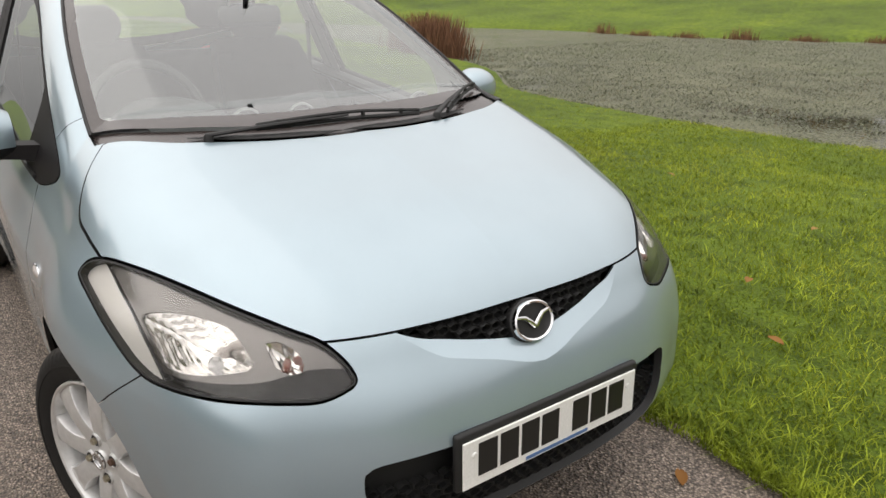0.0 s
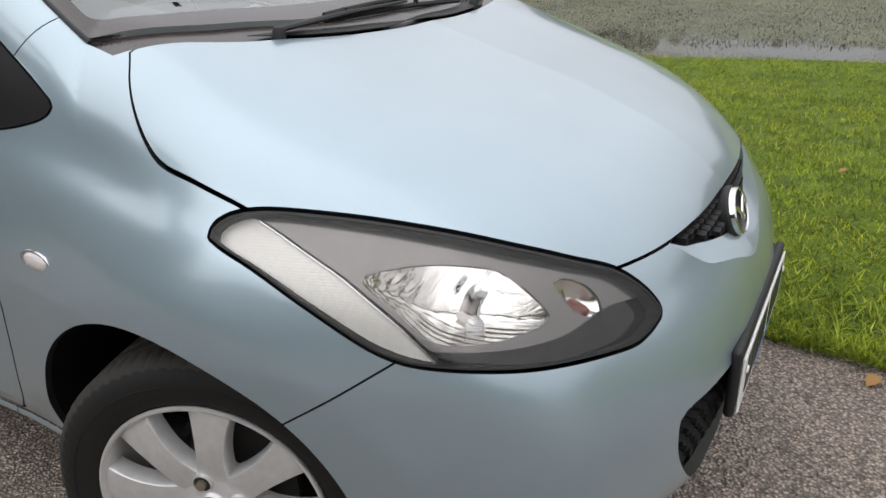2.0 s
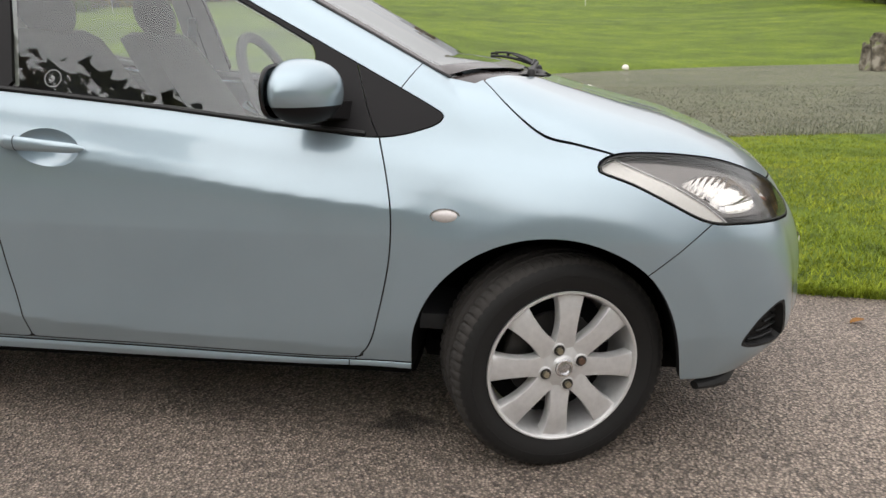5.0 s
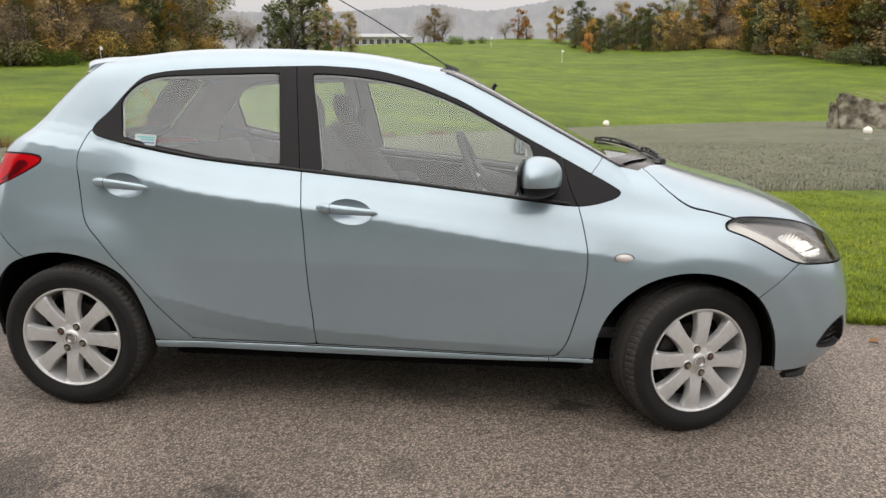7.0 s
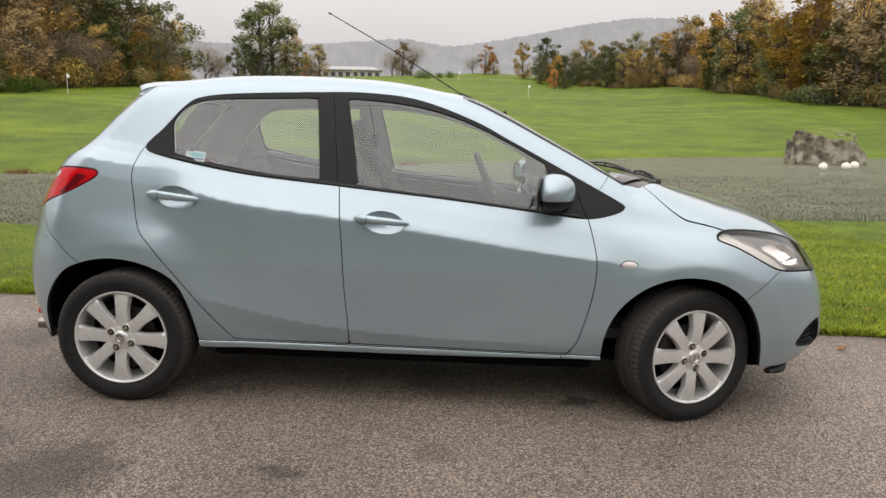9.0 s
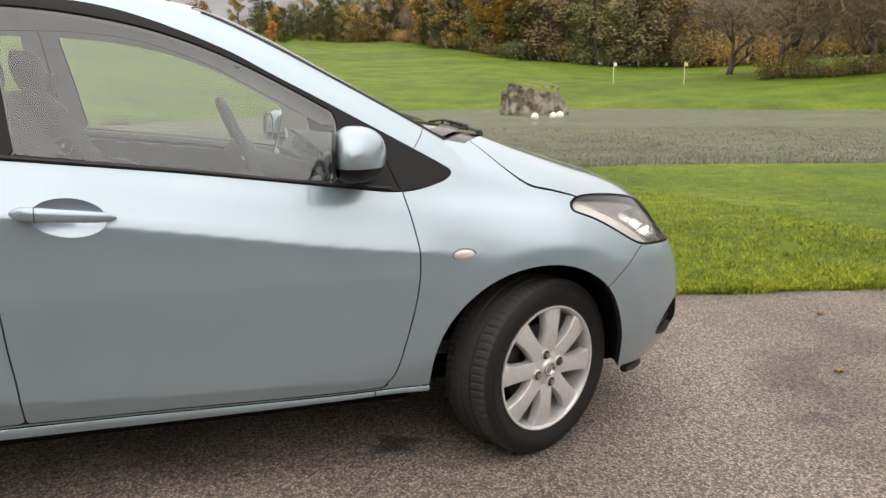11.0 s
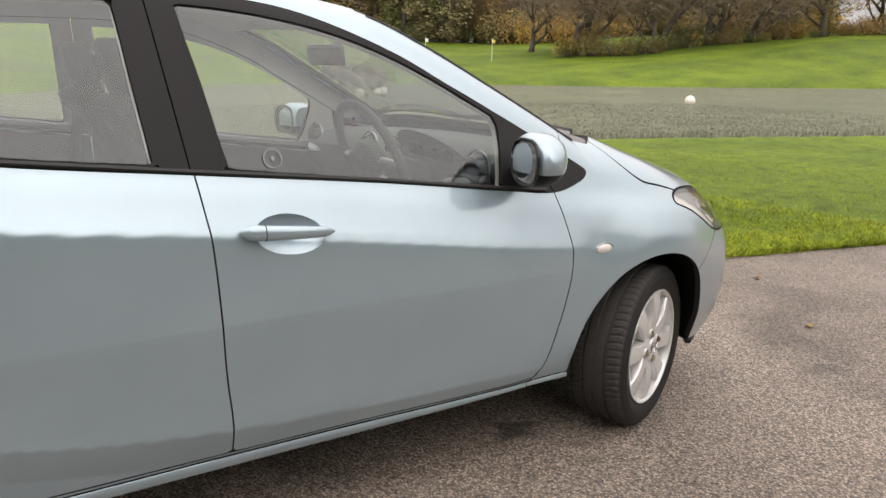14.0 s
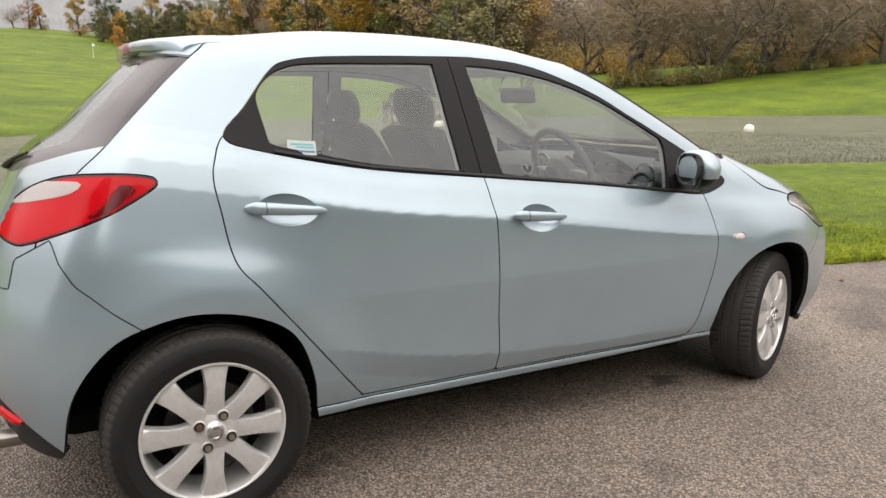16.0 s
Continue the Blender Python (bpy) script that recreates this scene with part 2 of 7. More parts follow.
wood_edge = curve_through([(-70, 80), (-33, 92), (-16, 118), (-7, 165), (2, 190), (12, 170), (18, 142), (28, 112), (38, 106), (45, 108), (63, 112), (100, 108)])
wood_base = curve_through([(-70, 2.5), (-33, 5.0), (-16, 8.4), (-7, 13.2), (2, 16.4), (12, 13.2), (18, 10.2), (28, 5.9), (38, 5.4), (45, 6.2), (63, 8.0), (100, 7.5)])


def ripple(x, y, size, seed):
    """Cheap soft unevenness between -1 and 1."""
    s = np.zeros_like(np.asarray(x, float))
    rng = np.random.RandomState(seed)
    for k in range(7):
        a, f, p = rng.uniform(0, 6.28), rng.uniform(0.5, 1.9) / size, rng.uniform(0, 6.28)
        s = s + np.sin((x * math.cos(a) + y * math.sin(a)) * f * 6.28 + p)
    return s / 4.0


def lane_height(x):
    """The fall of the lane along x, fading out far away."""
    return -SLOPE * 12 * np.tanh(np.asarray(x, float) / 12)


def ground_height(x, y):
    x, y = np.asarray(x, float), np.asarray(y, float)
    edge, back, near, far = road_edge(x), road_back(x), near_shore(x), far_shore(x)
    az, lane_z = np.degrees(np.arctan2(x, y)), lane_height(x)
    down = step(edge + 0.6, near - 0.6, y)
    lawn = (lane_z + 0.015) * (1 - down) + (WATER + 0.10) * down + 0.02 * ripple(x, y, 2.6, 3) * step(0, 1.2, y - edge) * step(0, 1.5, near - y)
    pond = lawn - 0.45 * step(near - 0.45, near + 0.45, y)
    turned = np.radians(np.clip(az, -70, 70))
    rise = np.clip((y - far) / np.maximum(np.cos(turned) * wood_edge(az) - far, 20), 0, 1.25)
    top = wood_base(az) - SLOPE * np.sin(turned) * wood_edge(az) - WATER
    fair = WATER - 0.02 + 0.16 * step(0, 1.5, y - far) + top * np.where(rise < 1, 0.75 * rise + 0.25 * rise ** 2, 1 + (rise - 1) * 0.6)
    fair = fair + 0.3 * ripple(x, y, 38, 8) * step(0.05, 0.3, rise) + 0.06 * ripple(x, y, 9, 9) * step(0, 0.1, rise)
    h = np.where(y > (near + far) / 2, np.where(y > far - 0.8, WATER - 0.45 + (fair - WATER + 0.45) * step(far - 0.8, far + 0.1, y), pond), pond)
    h = np.where(y < edge, np.minimum(h, lane_z - 0.05), h)
    h = np.where(y < back, lane_z - 0.02 + 0.25 * step(0, 3, back - y) + 0.05 * ripple(x, y, 3, 5), h)
    return h


def make_grass_material(name, near):
    m, n, l, b = nodes_of(name)
    at = n.new("ShaderNodeTexCoord")
    _, a = chain(n, l, (0.35, 5), [(0.30, (0.082, 0.124, 0.008)), (0.52, (0.122, 0.178, 0.010)), (0.72, (0.168, 0.222, 0.014))], at.outputs["Object"])
    _, d = chain(n, l, (5.0, 8), [(0.32, (0.55, 0.60, 0.5)), (0.62, (1.1, 1.1, 1.05))], at.outputs["Object"])
    f, g = chain(n, l, (60 if near else 9.0, 8), [(0.30, (0.45, 0.5, 0.42)), (0.68, (1.3, 1.25, 1.2))], at.outputs["Object"])
    # long, faint mowing bands across the fairways
    band = n.new("ShaderNodeMapping")
    band.inputs["Scale"].default_value = (0.02, 0.16, 0.16)
    l.new(at.outputs["Object"], band.inputs["Vector"])
    _, w = chain(n, l, (1.0, 3), [(0.38, (0.78, 0.80, 0.8)), (0.62, (1.12, 1.10, 1.0))], band.outputs[0])
    c = blend(n, l, "MULTIPLY", 1.0, a.outputs[0], d.outputs[0])
    c = blend(n, l, "MULTIPLY", 1.0, c, g.outputs[0])
    c = blend(n, l, "MULTIPLY", 1.0, c, w.outputs[0])
    l.new(c, b.inputs["Base Color"])
    b.inputs["Roughness"].default_value = 0.75
    b.inputs["Specular IOR Level"].default_value = 0.2
    bump = n.new("ShaderNodeBump")
    bump.inputs["Strength"].default_value, bump.inputs["Distance"].default_value = 0.8, 0.03
    l.new(f.outputs[0], bump.inputs["Height"])
    l.new(bump.outputs[0], b.inputs["Normal"])
    return m


def make_asphalt():
    m, n, l, b = nodes_of("worn_asphalt")
    at = n.new("ShaderNodeTexCoord")
    _, big = chain(n, l, (0.7, 6), [(0.30, (0.118, 0.099, 0.084)), (0.55, (0.172, 0.146, 0.125)), (0.75, (0.218, 0.186, 0.160))], at.outputs["Object"])
    chip = n.new("ShaderNodeTexVoronoi")
    chip.inputs["Scale"].default_value = 120
    l.new(at.outputs["Object"], chip.inputs["Vector"])
    tone = n.new("ShaderNodeValToRGB")
    for k, (p, c) in zip(tone.color_ramp.elements, [(0.10, (0.50, 0.475, 0.45)), (0.90, (2.55, 2.46, 2.34))]):
        k.position, k.color = p, (*c, 1)
    l.new(chip.outputs["Color"], tone.inputs[0])
    # dark binder between the chippings, with the shade of the pits in its colour
    binder_and_pits = n.new("ShaderNodeValToRGB")
    for k, (p, c) in zip(binder_and_pits.color_ramp.elements, [(0.22, (1.32, 1.31, 1.29)), (0.62, (0.30, 0.29, 0.29))]):
        k.position, k.color = p, (*c, 1)
    l.new(chip.outputs["Distance"], binder_and_pits.inputs[0])
    # coarser clusters of pale and dark stone
    _, cluster = chain(n, l, (75, 4), [(0.36, (0.60, 0.59, 0.58)), (0.64, (1.40, 1.39, 1.37))], at.outputs["Object"])
    # damp, dark patches
    _, wet = chain(n, l, (1.1, 5), [(0.56, (1, 1, 1)), (0.68, (0.42, 0.41, 0.41))], at.outputs["Object"])
    c = blend(n, l, "MULTIPLY", 1.0, big.outputs[0], tone.outputs[0])
    c = blend(n, l, "MULTIPLY", 0.75, c, binder_and_pits.outputs[0])
    c = blend(n, l, "MULTIPLY", 0.14, c, cluster.outputs[0])
    c = blend(n, l, "MULTIPLY", 0.7, c, wet.outputs[0])
    # oil drips and damp spots
    warp = n.new("ShaderNodeTexNoise")
    warp.inputs["Scale"].default_value, warp.inputs["Detail"].default_value = 9, 4
    l.new(at.outputs["Object"], warp.inputs["Vector"])
    bent = n.new("ShaderNodeMix")
    bent.data_type, bent.blend_type = "RGBA", "LINEAR_LIGHT"
    bent.inputs[0].default_value = 0.14
    l.new(at.outputs["Object"], bent.inputs[6])
    l.new(warp.outputs["Color"], bent.inputs[7])
    for x, y, size, dark in ((0.79, -0.60, 0.10, 0.75), (0.70, -0.66, 0.05, 0.6), (-0.88, -0.63, 0.09, 0.5), (-1.18, -1.50, 0.30, 0.55), (-1.62, -1.32, 0.24, 0.45), (-0.38, -1.42, 0.09, 0.55), (0.15, -1.22, 0.12, 0.3), (2.35, -0.85, 0.13, 0.45)):
        d = n.new("ShaderNodeVectorMath")
        d.operation = "DISTANCE"
        d.inputs[1].default_value = (x, y, 0)
        l.new(bent.outputs[2], d.inputs[0])
        k = n.new("ShaderNodeMapRange")
        k.inputs["From Min"].default_value, k.inputs["From Max"].default_value = size * 0.5, size
        k.inputs["To Min"].default_value, k.inputs["To Max"].default_value = 1 - dark, 1.0
        l.new(d.outputs["Value"], k.inputs["Value"])
        c = blend(n, l, "MULTIPLY", 1.0, c, k.outputs[0])
    l.new(c, b.inputs["Base Color"])
    b.inputs["Roughness"].default_value = 0.62
    bump = n.new("ShaderNodeBump")
    bump.inputs["Strength"].default_value, bump.inputs["Distance"].default_value = 1.0, 0.008
    l.new(chip.outputs["Distance"], bump.inputs["Height"])
    l.new(bump.outputs[0], b.inputs["Normal"])
    return m


def make_pond_material():
    m, n, l, b = nodes_of("weed_covered_water")
    at = n.new("ShaderNodeTexCoord")
    f = n.new("ShaderNodeTexNoise")
    f.inputs["Scale"].default_value, f.inputs["Detail"].default_value = 24, 8
    l.new(at.outputs["Object"], f.inputs["Vector"])
    # the weed thins out by the near shore
    patch = n.new("ShaderNodeVectorMath")
    patch.operation = "MULTIPLY_ADD"
    patch.inputs[1].default_value, patch.inputs[2].default_value = (0.20, 0.85, 0), (-0.24, -8.25, 0)
    l.new(at.outputs["Object"], patch.inputs[0])
    far = n.new("ShaderNodeVectorMath")
    far.operation = "LENGTH"
    l.new(patch.outputs[0], far.inputs[0])
    thin = n.new("ShaderNodeMapRange")
    thin.inputs["From Min"].default_value, thin.inputs["From Max"].default_value = 0.35, 1.25
    thin.inputs["To Min"].default_value, thin.inputs["To Max"].default_value = -0.16, 0.0
    l.new(far.outputs["Value"], thin.inputs["Value"])
    wide = n.new("ShaderNodeTexNoise")
    wide.inputs["Scale"].default_value, wide.inputs["Detail"].default_value = 1.3, 5
    l.new(at.outputs["Object"], wide.inputs["Vector"])
    w = n.new("ShaderNodeMapRange")
    w.inputs["From Min"].default_value, w.inputs["From Max"].default_value = 0.3, 0.7
    w.inputs["To Min"].default_value, w.inputs["To Max"].default_value = -0.05, 0.07
    l.new(wide.outputs[0], w.inputs["Value"])
    level = n.new("ShaderNodeMath")
    l.new(f.outputs[0], level.inputs[0])
    l.new(thin.outputs[0], level.inputs[1])
    total = n.new("ShaderNodeMath")
    l.new(level.outputs[0], total.inputs[0])
    l.new(w.outputs[0], total.inputs[1])

    def ramp(stops):
        r = n.new("ShaderNodeValToRGB")
        while len(r.color_ramp.elements) < len(stops):
            r.color_ramp.elements.new(0.5)
        for k, (p, c) in zip(r.color_ramp.elements, stops):
            k.position, k.color = p, (*c, 1)
        l.new(total.outputs[0], r.inputs[0])
        return r.outputs[0]
    weed = ramp([(0.36, (0.018, 0.018, 0.012)), (0.46, (0.07, 0.072, 0.042)), (0.54, (0.11, 0.115, 0.066)), (0.66, (0.20, 0.20, 0.135))])
    _, big = chain(n, l, (0.22, 5), [(0.3, (0.75, 0.76, 0.70)), (0.7, (1.15, 1.12, 1.05))], at.outputs["Object"])
    l.new(blend(n, l, "MULTIPLY", 1.0, weed, big.outputs[0]), b.inputs["Base Color"])
    l.new(ramp([(0.40, (0.03, 0.03, 0.03)), (0.47, (0.8, 0.8, 0.8))]), b.inputs["Roughness"])
    bump = n.new("ShaderNodeBump")
    bump.inputs["Strength"].default_value, bump.inputs["Distance"].default_value = 0.6, 0.03
    l.new(ramp([(0.42, (0, 0, 0)), (0.7, (1, 1, 1))]), bump.inputs["Height"])
    l.new(bump.outputs[0], b.inputs["Normal"])
    return m


GRASS = make_grass_material("mown_grass", True)
ASPHALT = make_asphalt()
POND = make_pond_material()


def ground_sheet():
    radii = np.concatenate([np.linspace(0.0, 14, 70), np.geomspace(14.3, 260, 110), np.geomspace(290, 2600, 14)])
    turns = np.radians(np.arange(0, 360, 1.0))
    rr, tt = np.meshgrid(radii[1:], turns, indexing="ij")
    x, y = rr * np.sin(tt), rr * np.cos(tt)
    z = ground_height(x, y)
    z = np.where(rr > 230, np.maximum(z, 0) + (rr - 230) * 0.004, z)
    v = np.concatenate([[[0, 0, -0.05]], np.stack([x.ravel(), y.ravel(), z.ravel()], 1)])
    k, m = len(turns), len(radii) - 1
    faces = [(0, 1 + (j + 1) % k, 1 + j) for j in range(k)]
    for i in range(m - 1):
        a, b = 1 + i * k, 1 + (i + 1) * k
        faces += [(a + j, a + (j + 1) % k, b + (j + 1) % k, b + j) for j in range(k)]
    ob = smooth(part("ground", (v.tolist(), [], faces), GRASS))
    return tagged(ob, "mown green lawn and golf fairways rising to woods", "ground", kind="structure")


def road_sheet():
    xs = np.concatenate([np.arange(-60, -8, 1.0), np.arange(-8, 9, 0.1), np.arange(9, 60, 1.0)])
    v, faces = [], []
    rows = 26
    for i, x in enumerate(xs):
        lo, hi = float(road_back(x)), float(road_edge(x))
        hi += 0.03 * float(ripple(x, 0.0, 0.8, 11)) + 0.02 * float(ripple(x, 3.0, 0.21, 12))
        for j in range(rows):
            u = 1 - (1 - j / (rows - 1)) ** 1.6
            y = lo + (hi - lo) * u
            v.append((x, y, float(lane_height(x)) - 0.012 * (j == rows - 1) + 0.003 * float(ripple(x, y, 1.7, 13))))
        v.append((x, hi + 0.02, float(lane_height(x)) - 0.06))
    k = rows + 1
    for i in range(len(xs) - 1):
        faces += [(i * k + j, (i + 1) * k + j, (i + 1) * k + j + 1, i * k + j + 1) for j in range(k - 1)]
    ob = smooth(part("road", (v, [], faces), ASPHALT))
    return tagged(ob, "worn grey asphalt lane with damp dark patches", "road", kind="structure")


def pond_sheet():
    xs = np.concatenate([np.arange(-60, -20, 2.0), np.arange(-20, 24, 0.5), np.arange(24, 100, 3.0)])
    v, faces, rows = [], [], 40
    for x in xs:
        lo, hi = float(near_shore(x)) - 0.3, float(far_shore(x)) + 0.4
        for j in range(rows):
            y = lo + (hi - lo) * (j / (rows - 1)) ** 1.5
            v.append((x, y, WATER))
    for i in range(len(xs) - 1):
        faces += [(i * rows + j, (i + 1) * rows + j, (i + 1) * rows + j + 1, i * rows + j + 1) for j in range(rows - 1)]
    ob = smooth(part("water", (v, [], faces), POND))
    return tagged(ob, "shallow pond covered with grey-green water weed", "pond", kind="structure")


ground_sheet(), road_sheet(), pond_sheet()

# ---- mesh tools ----

def lerp(a, b, t):
    return a + (b - a) * t


def closed_curve(points, per=8):
    """A smooth closed outline through the points."""
    p = np.array(points, float)
    n, out = len(p), []
    for i in range(n):
        a, b, c, d = p[i - 1], p[i], p[(i + 1) % n], p[(i + 2) % n]
        for t in np.arange(per) / per:
            out.append(0.5 * (2 * b + (c - a) * t + (2 * a - 5 * b + 4 * c - d) * t * t + (3 * b - a - 3 * c + d) * t ** 3))
    return np.array(out)


def outline_field(points, curved=True, per=8):
    """A signed distance, below 0 inside a closed outline, of 2D places."""
    c = closed_curve(points, per) if curved else np.array(points, float)
    a, b = c, np.roll(c, -1, 0)

    def value(q):
        best = np.full(len(q), 1e9)
        inside = np.zeros(len(q), bool)
        for (ax, ay), (bx, by) in zip(a, b):
            ex, ey = bx - ax, by - ay
            t = np.clip(((q[:, 0] - ax) * ex + (q[:, 1] - ay) * ey) / max(ex * ex + ey * ey, 1e-12), 0, 1)
            best = np.minimum(best, (q[:, 0] - ax - t * ex) ** 2 + (q[:, 1] - ay - t * ey) ** 2)
            cross = (ay > q[:, 1]) != (by > q[:, 1])
            inside ^= cross & (q[:, 0] < ex * (q[:, 1] - ay) / (by - ay if by != ay else 1e-12) + ax)
        return np.where(inside, -1, 1) * np.sqrt(best)
    return value


class Sheet:
    """A piece of the body's skin: places, normals and faces."""

    def __init__(self, v, n, f):
        self.v, self.n, self.f = v, n, f

    def compact(self):
        used = sorted({i for f in self.f for i in f})
        where = {k: i for i, k in enumerate(used)}
        return Sheet(self.v[used], self.n[used], [tuple(where[i] for i in f) for f in self.f])

    def split(self, d):
        """The pieces where d < 0 and where d > 0, cut cleanly along d = 0."""
        d = np.where(np.abs(d) < 1e-6, 1e-6, d)
        neg = d < 0
        v, n, made = list(self.v), list(self.n), {}
        lo, hi = [], []

        def crossing(i, j):
            key = (i, j) if i < j else (j, i)
            if key not in made:
                t = d[key[0]] / (d[key[0]] - d[key[1]])
                made[key] = len(v)
                v.append(lerp(self.v[key[0]], self.v[key[1]], t))
                m = lerp(self.n[key[0]], self.n[key[1]], t)
                n.append(m / np.linalg.norm(m))
            return made[key]
        for f in self.f:
            s = [neg[i] for i in f]
            if all(s):
                lo.append(f)
            elif not any(s):
                hi.append(f)
            else:
                a, b = [], []
                for k, i in enumerate(f):
                    (a if neg[i] else b).append(i)
                    j = f[(k + 1) % len(f)]
                    if neg[i] != neg[j]:
                        c = crossing(i, j)
                        a.append(c), b.append(c)
                if len(a) > 2:
                    lo.append(tuple(a))
                if len(b) > 2:
                    hi.append(tuple(b))
        v, n = np.array(v), np.array(n)
        return Sheet(v, n, lo).compact(), Sheet(v, n, hi).compact()

    def take(self, field, gap=0.002):
        """Cuts a panel out with a gap round it: the panel and what is left."""
        d = field(self.v)
        inner = self.split(d + gap)[0]
        rest = self.split(d - gap)[1]
        return inner, rest

    def moved(self, by):
        return Sheet(self.v + self.n * by, self.n, self.f)

    def mirrored(self):
        m = np.array((1, -1, 1))
        return Sheet(self.v * m, self.n * m, [f[::-1] for f in self.f])

    def joined(self, other):
        k = len(self.v)
        return Sheet(np.concatenate([self.v, other.v]), np.concatenate([self.n, other.n]), self.f + [tuple(i + k for i in f) for f in other.f])

    def both(self):
        return self.joined(self.mirrored())


def skin(name, sheet, material, parent, depth=0.012, label="", middle_open=False, seal=None):
    """Builds a sheet with its true smooth normals; open edges get returns of the given depth."""
    v, n, faces = list(map(tuple, sheet.v)), list(map(tuple, sheet.n)), list(sheet.f)
    if depth:
        count = {}
        for f in sheet.f:
            for k, i in enumerate(f):
                j = f[(k + 1) % len(f)]
                key = (min(i, j), max(i, j))
                count[key] = None if key in count else (i, j)
        for e in count.values():
            if e is None:
                continue
            i, j = e
            if abs(sheet.v[i][1]) < 1e-5 and abs(sheet.v[j][1]) < 1e-5 and not middle_open:
                continue
            k = len(v)
            out = np.cross(sheet.v[j] - sheet.v[i], sheet.n[i])
            out = tuple(out / max(np.linalg.norm(out), 1e-9))
            v += [tuple(sheet.v[i]), tuple(sheet.v[j]), tuple(sheet.v[j] - sheet.n[j] * depth), tuple(sheet.v[i] - sheet.n[i] * depth)]
            n += [out] * 4
            faces.append((k + 1, k, k + 3, k + 2))
    ob = part(name, (v, [], faces), material, parent, label)
    ob.data.shade_smooth()
    if seal:  # the folded edge is coloured black for seals and the shade in the gap
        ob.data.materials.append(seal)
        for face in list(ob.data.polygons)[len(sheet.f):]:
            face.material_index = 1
    ob.data.normals_split_custom_set_from_vertices(n)
    return ob


def solid(name, bm, material, parent=None, label="", angle=35):
    bmesh.ops.recalc_face_normals(bm, faces=bm.faces)
    ob = part(name, bm, material, parent, label)
    ob.data.shade_smooth()
    ob.data.set_sharp_from_angle(angle=radians(angle))
    return ob


def add_box(bm, size, m=None, bevel=0.0, segments=2, taper=1.0):
    made = bmesh.ops.create_cube(bm, size=1.0)["verts"]
    for v in made:
        k = taper if v.co.z > 0 else 1.0
        v.co = Vector((v.co.x * size[0] * k, v.co.y * size[1] * k, v.co.z * size[2]))
    if bevel:
        edges = list({e for v in made for e in v.link_edges})
        made = bmesh.ops.bevel(bm, geom=edges, offset=bevel, segments=segments, affect="EDGES", profile=0.5)["verts"]
        made = list({v for f in {f for v in made for f in v.link_faces} for v in f.verts})
    if m is not None:
        bmesh.ops.transform(bm, matrix=m, verts=made)
    return made


def box(size, m=None, bevel=0.0, segments=2, taper=1.0):
    bm = bmesh.new()
    add_box(bm, size, m, bevel, segments, taper)
    return bm


def add_tube(bm, path, radius, sides=8, flat=1.0, up=(0, 0, 1)):
    """A tube along a path; radius may be a list; flat squeezes it along its own up."""
    p = [Vector(q) for q in path]
    rad = radius if isinstance(radius, (list, tuple)) else [radius] * len(p)
    rings = []
    for i, q in enumerate(p):
        d = (p[min(i + 1, len(p) - 1)] - p[max(i - 1, 0)]).normalized()
        s = d.cross(Vector(up))
        s = s.normalized() if s.length > 1e-4 else d.orthogonal().normalized()
        u = s.cross(d)
        rings.append([bm.verts.new(q + (s * math.cos(a) + u * math.sin(a) * flat) * rad[i]) for a in [2 * math.pi * k / sides for k in range(sides)]])
    for a, b in zip(rings, rings[1:]):
        for k in range(sides):
            bm.faces.new((a[k], a[(k + 1) % sides], b[(k + 1) % sides], b[k]))
    bm.faces.new(rings[0][::-1]), bm.faces.new(rings[-1])
    return bm


def tube(path, radius, sides=8, flat=1.0, up=(0, 0, 1)):
    return add_tube(bmesh.new(), path, radius, sides, flat, up)


def add_lathe(bm, profile, segments=48, m=None, closed=False):
    """Turns (radius, along) pairs about the y axis."""
    rings = []
    for r, y in profile:
        rings.append([bm.verts.new((r * math.sin(a), y, r * math.cos(a))) for a in [2 * math.pi * k / segments for k in range(segments)]])
    pairs = list(zip(rings, rings[1:])) + ([(rings[-1], rings[0])] if closed else [])
    for a, b in pairs:
        for k in range(segments):
            bm.faces.new((a[k], a[(k + 1) % segments], b[(k + 1) % segments], b[k]))
    if m is not None:
        bmesh.ops.transform(bm, matrix=m, verts=[v for r in rings for v in r])
    return bm


def lathe(profile, segments=48, m=None, closed=False):
    return add_lathe(bmesh.new(), profile, segments, m, closed)


def loft(rings, caps=True, closed=True):
    bm = bmesh.new()
    rows = [[bm.verts.new(p) for p in r] for r in rings]
    k = len(rows[0])
    for a, b in zip(rows, rows[1:]):
        for i in range(k if closed else k - 1):
            bm.faces.new((a[i], a[(i + 1) % k], b[(i + 1) % k], b[i]))
    if caps:
        bm.faces.new(rows[0][::-1]), bm.faces.new(rows[-1])
    return bm

# ---- trees, shrubs and the far distance ----

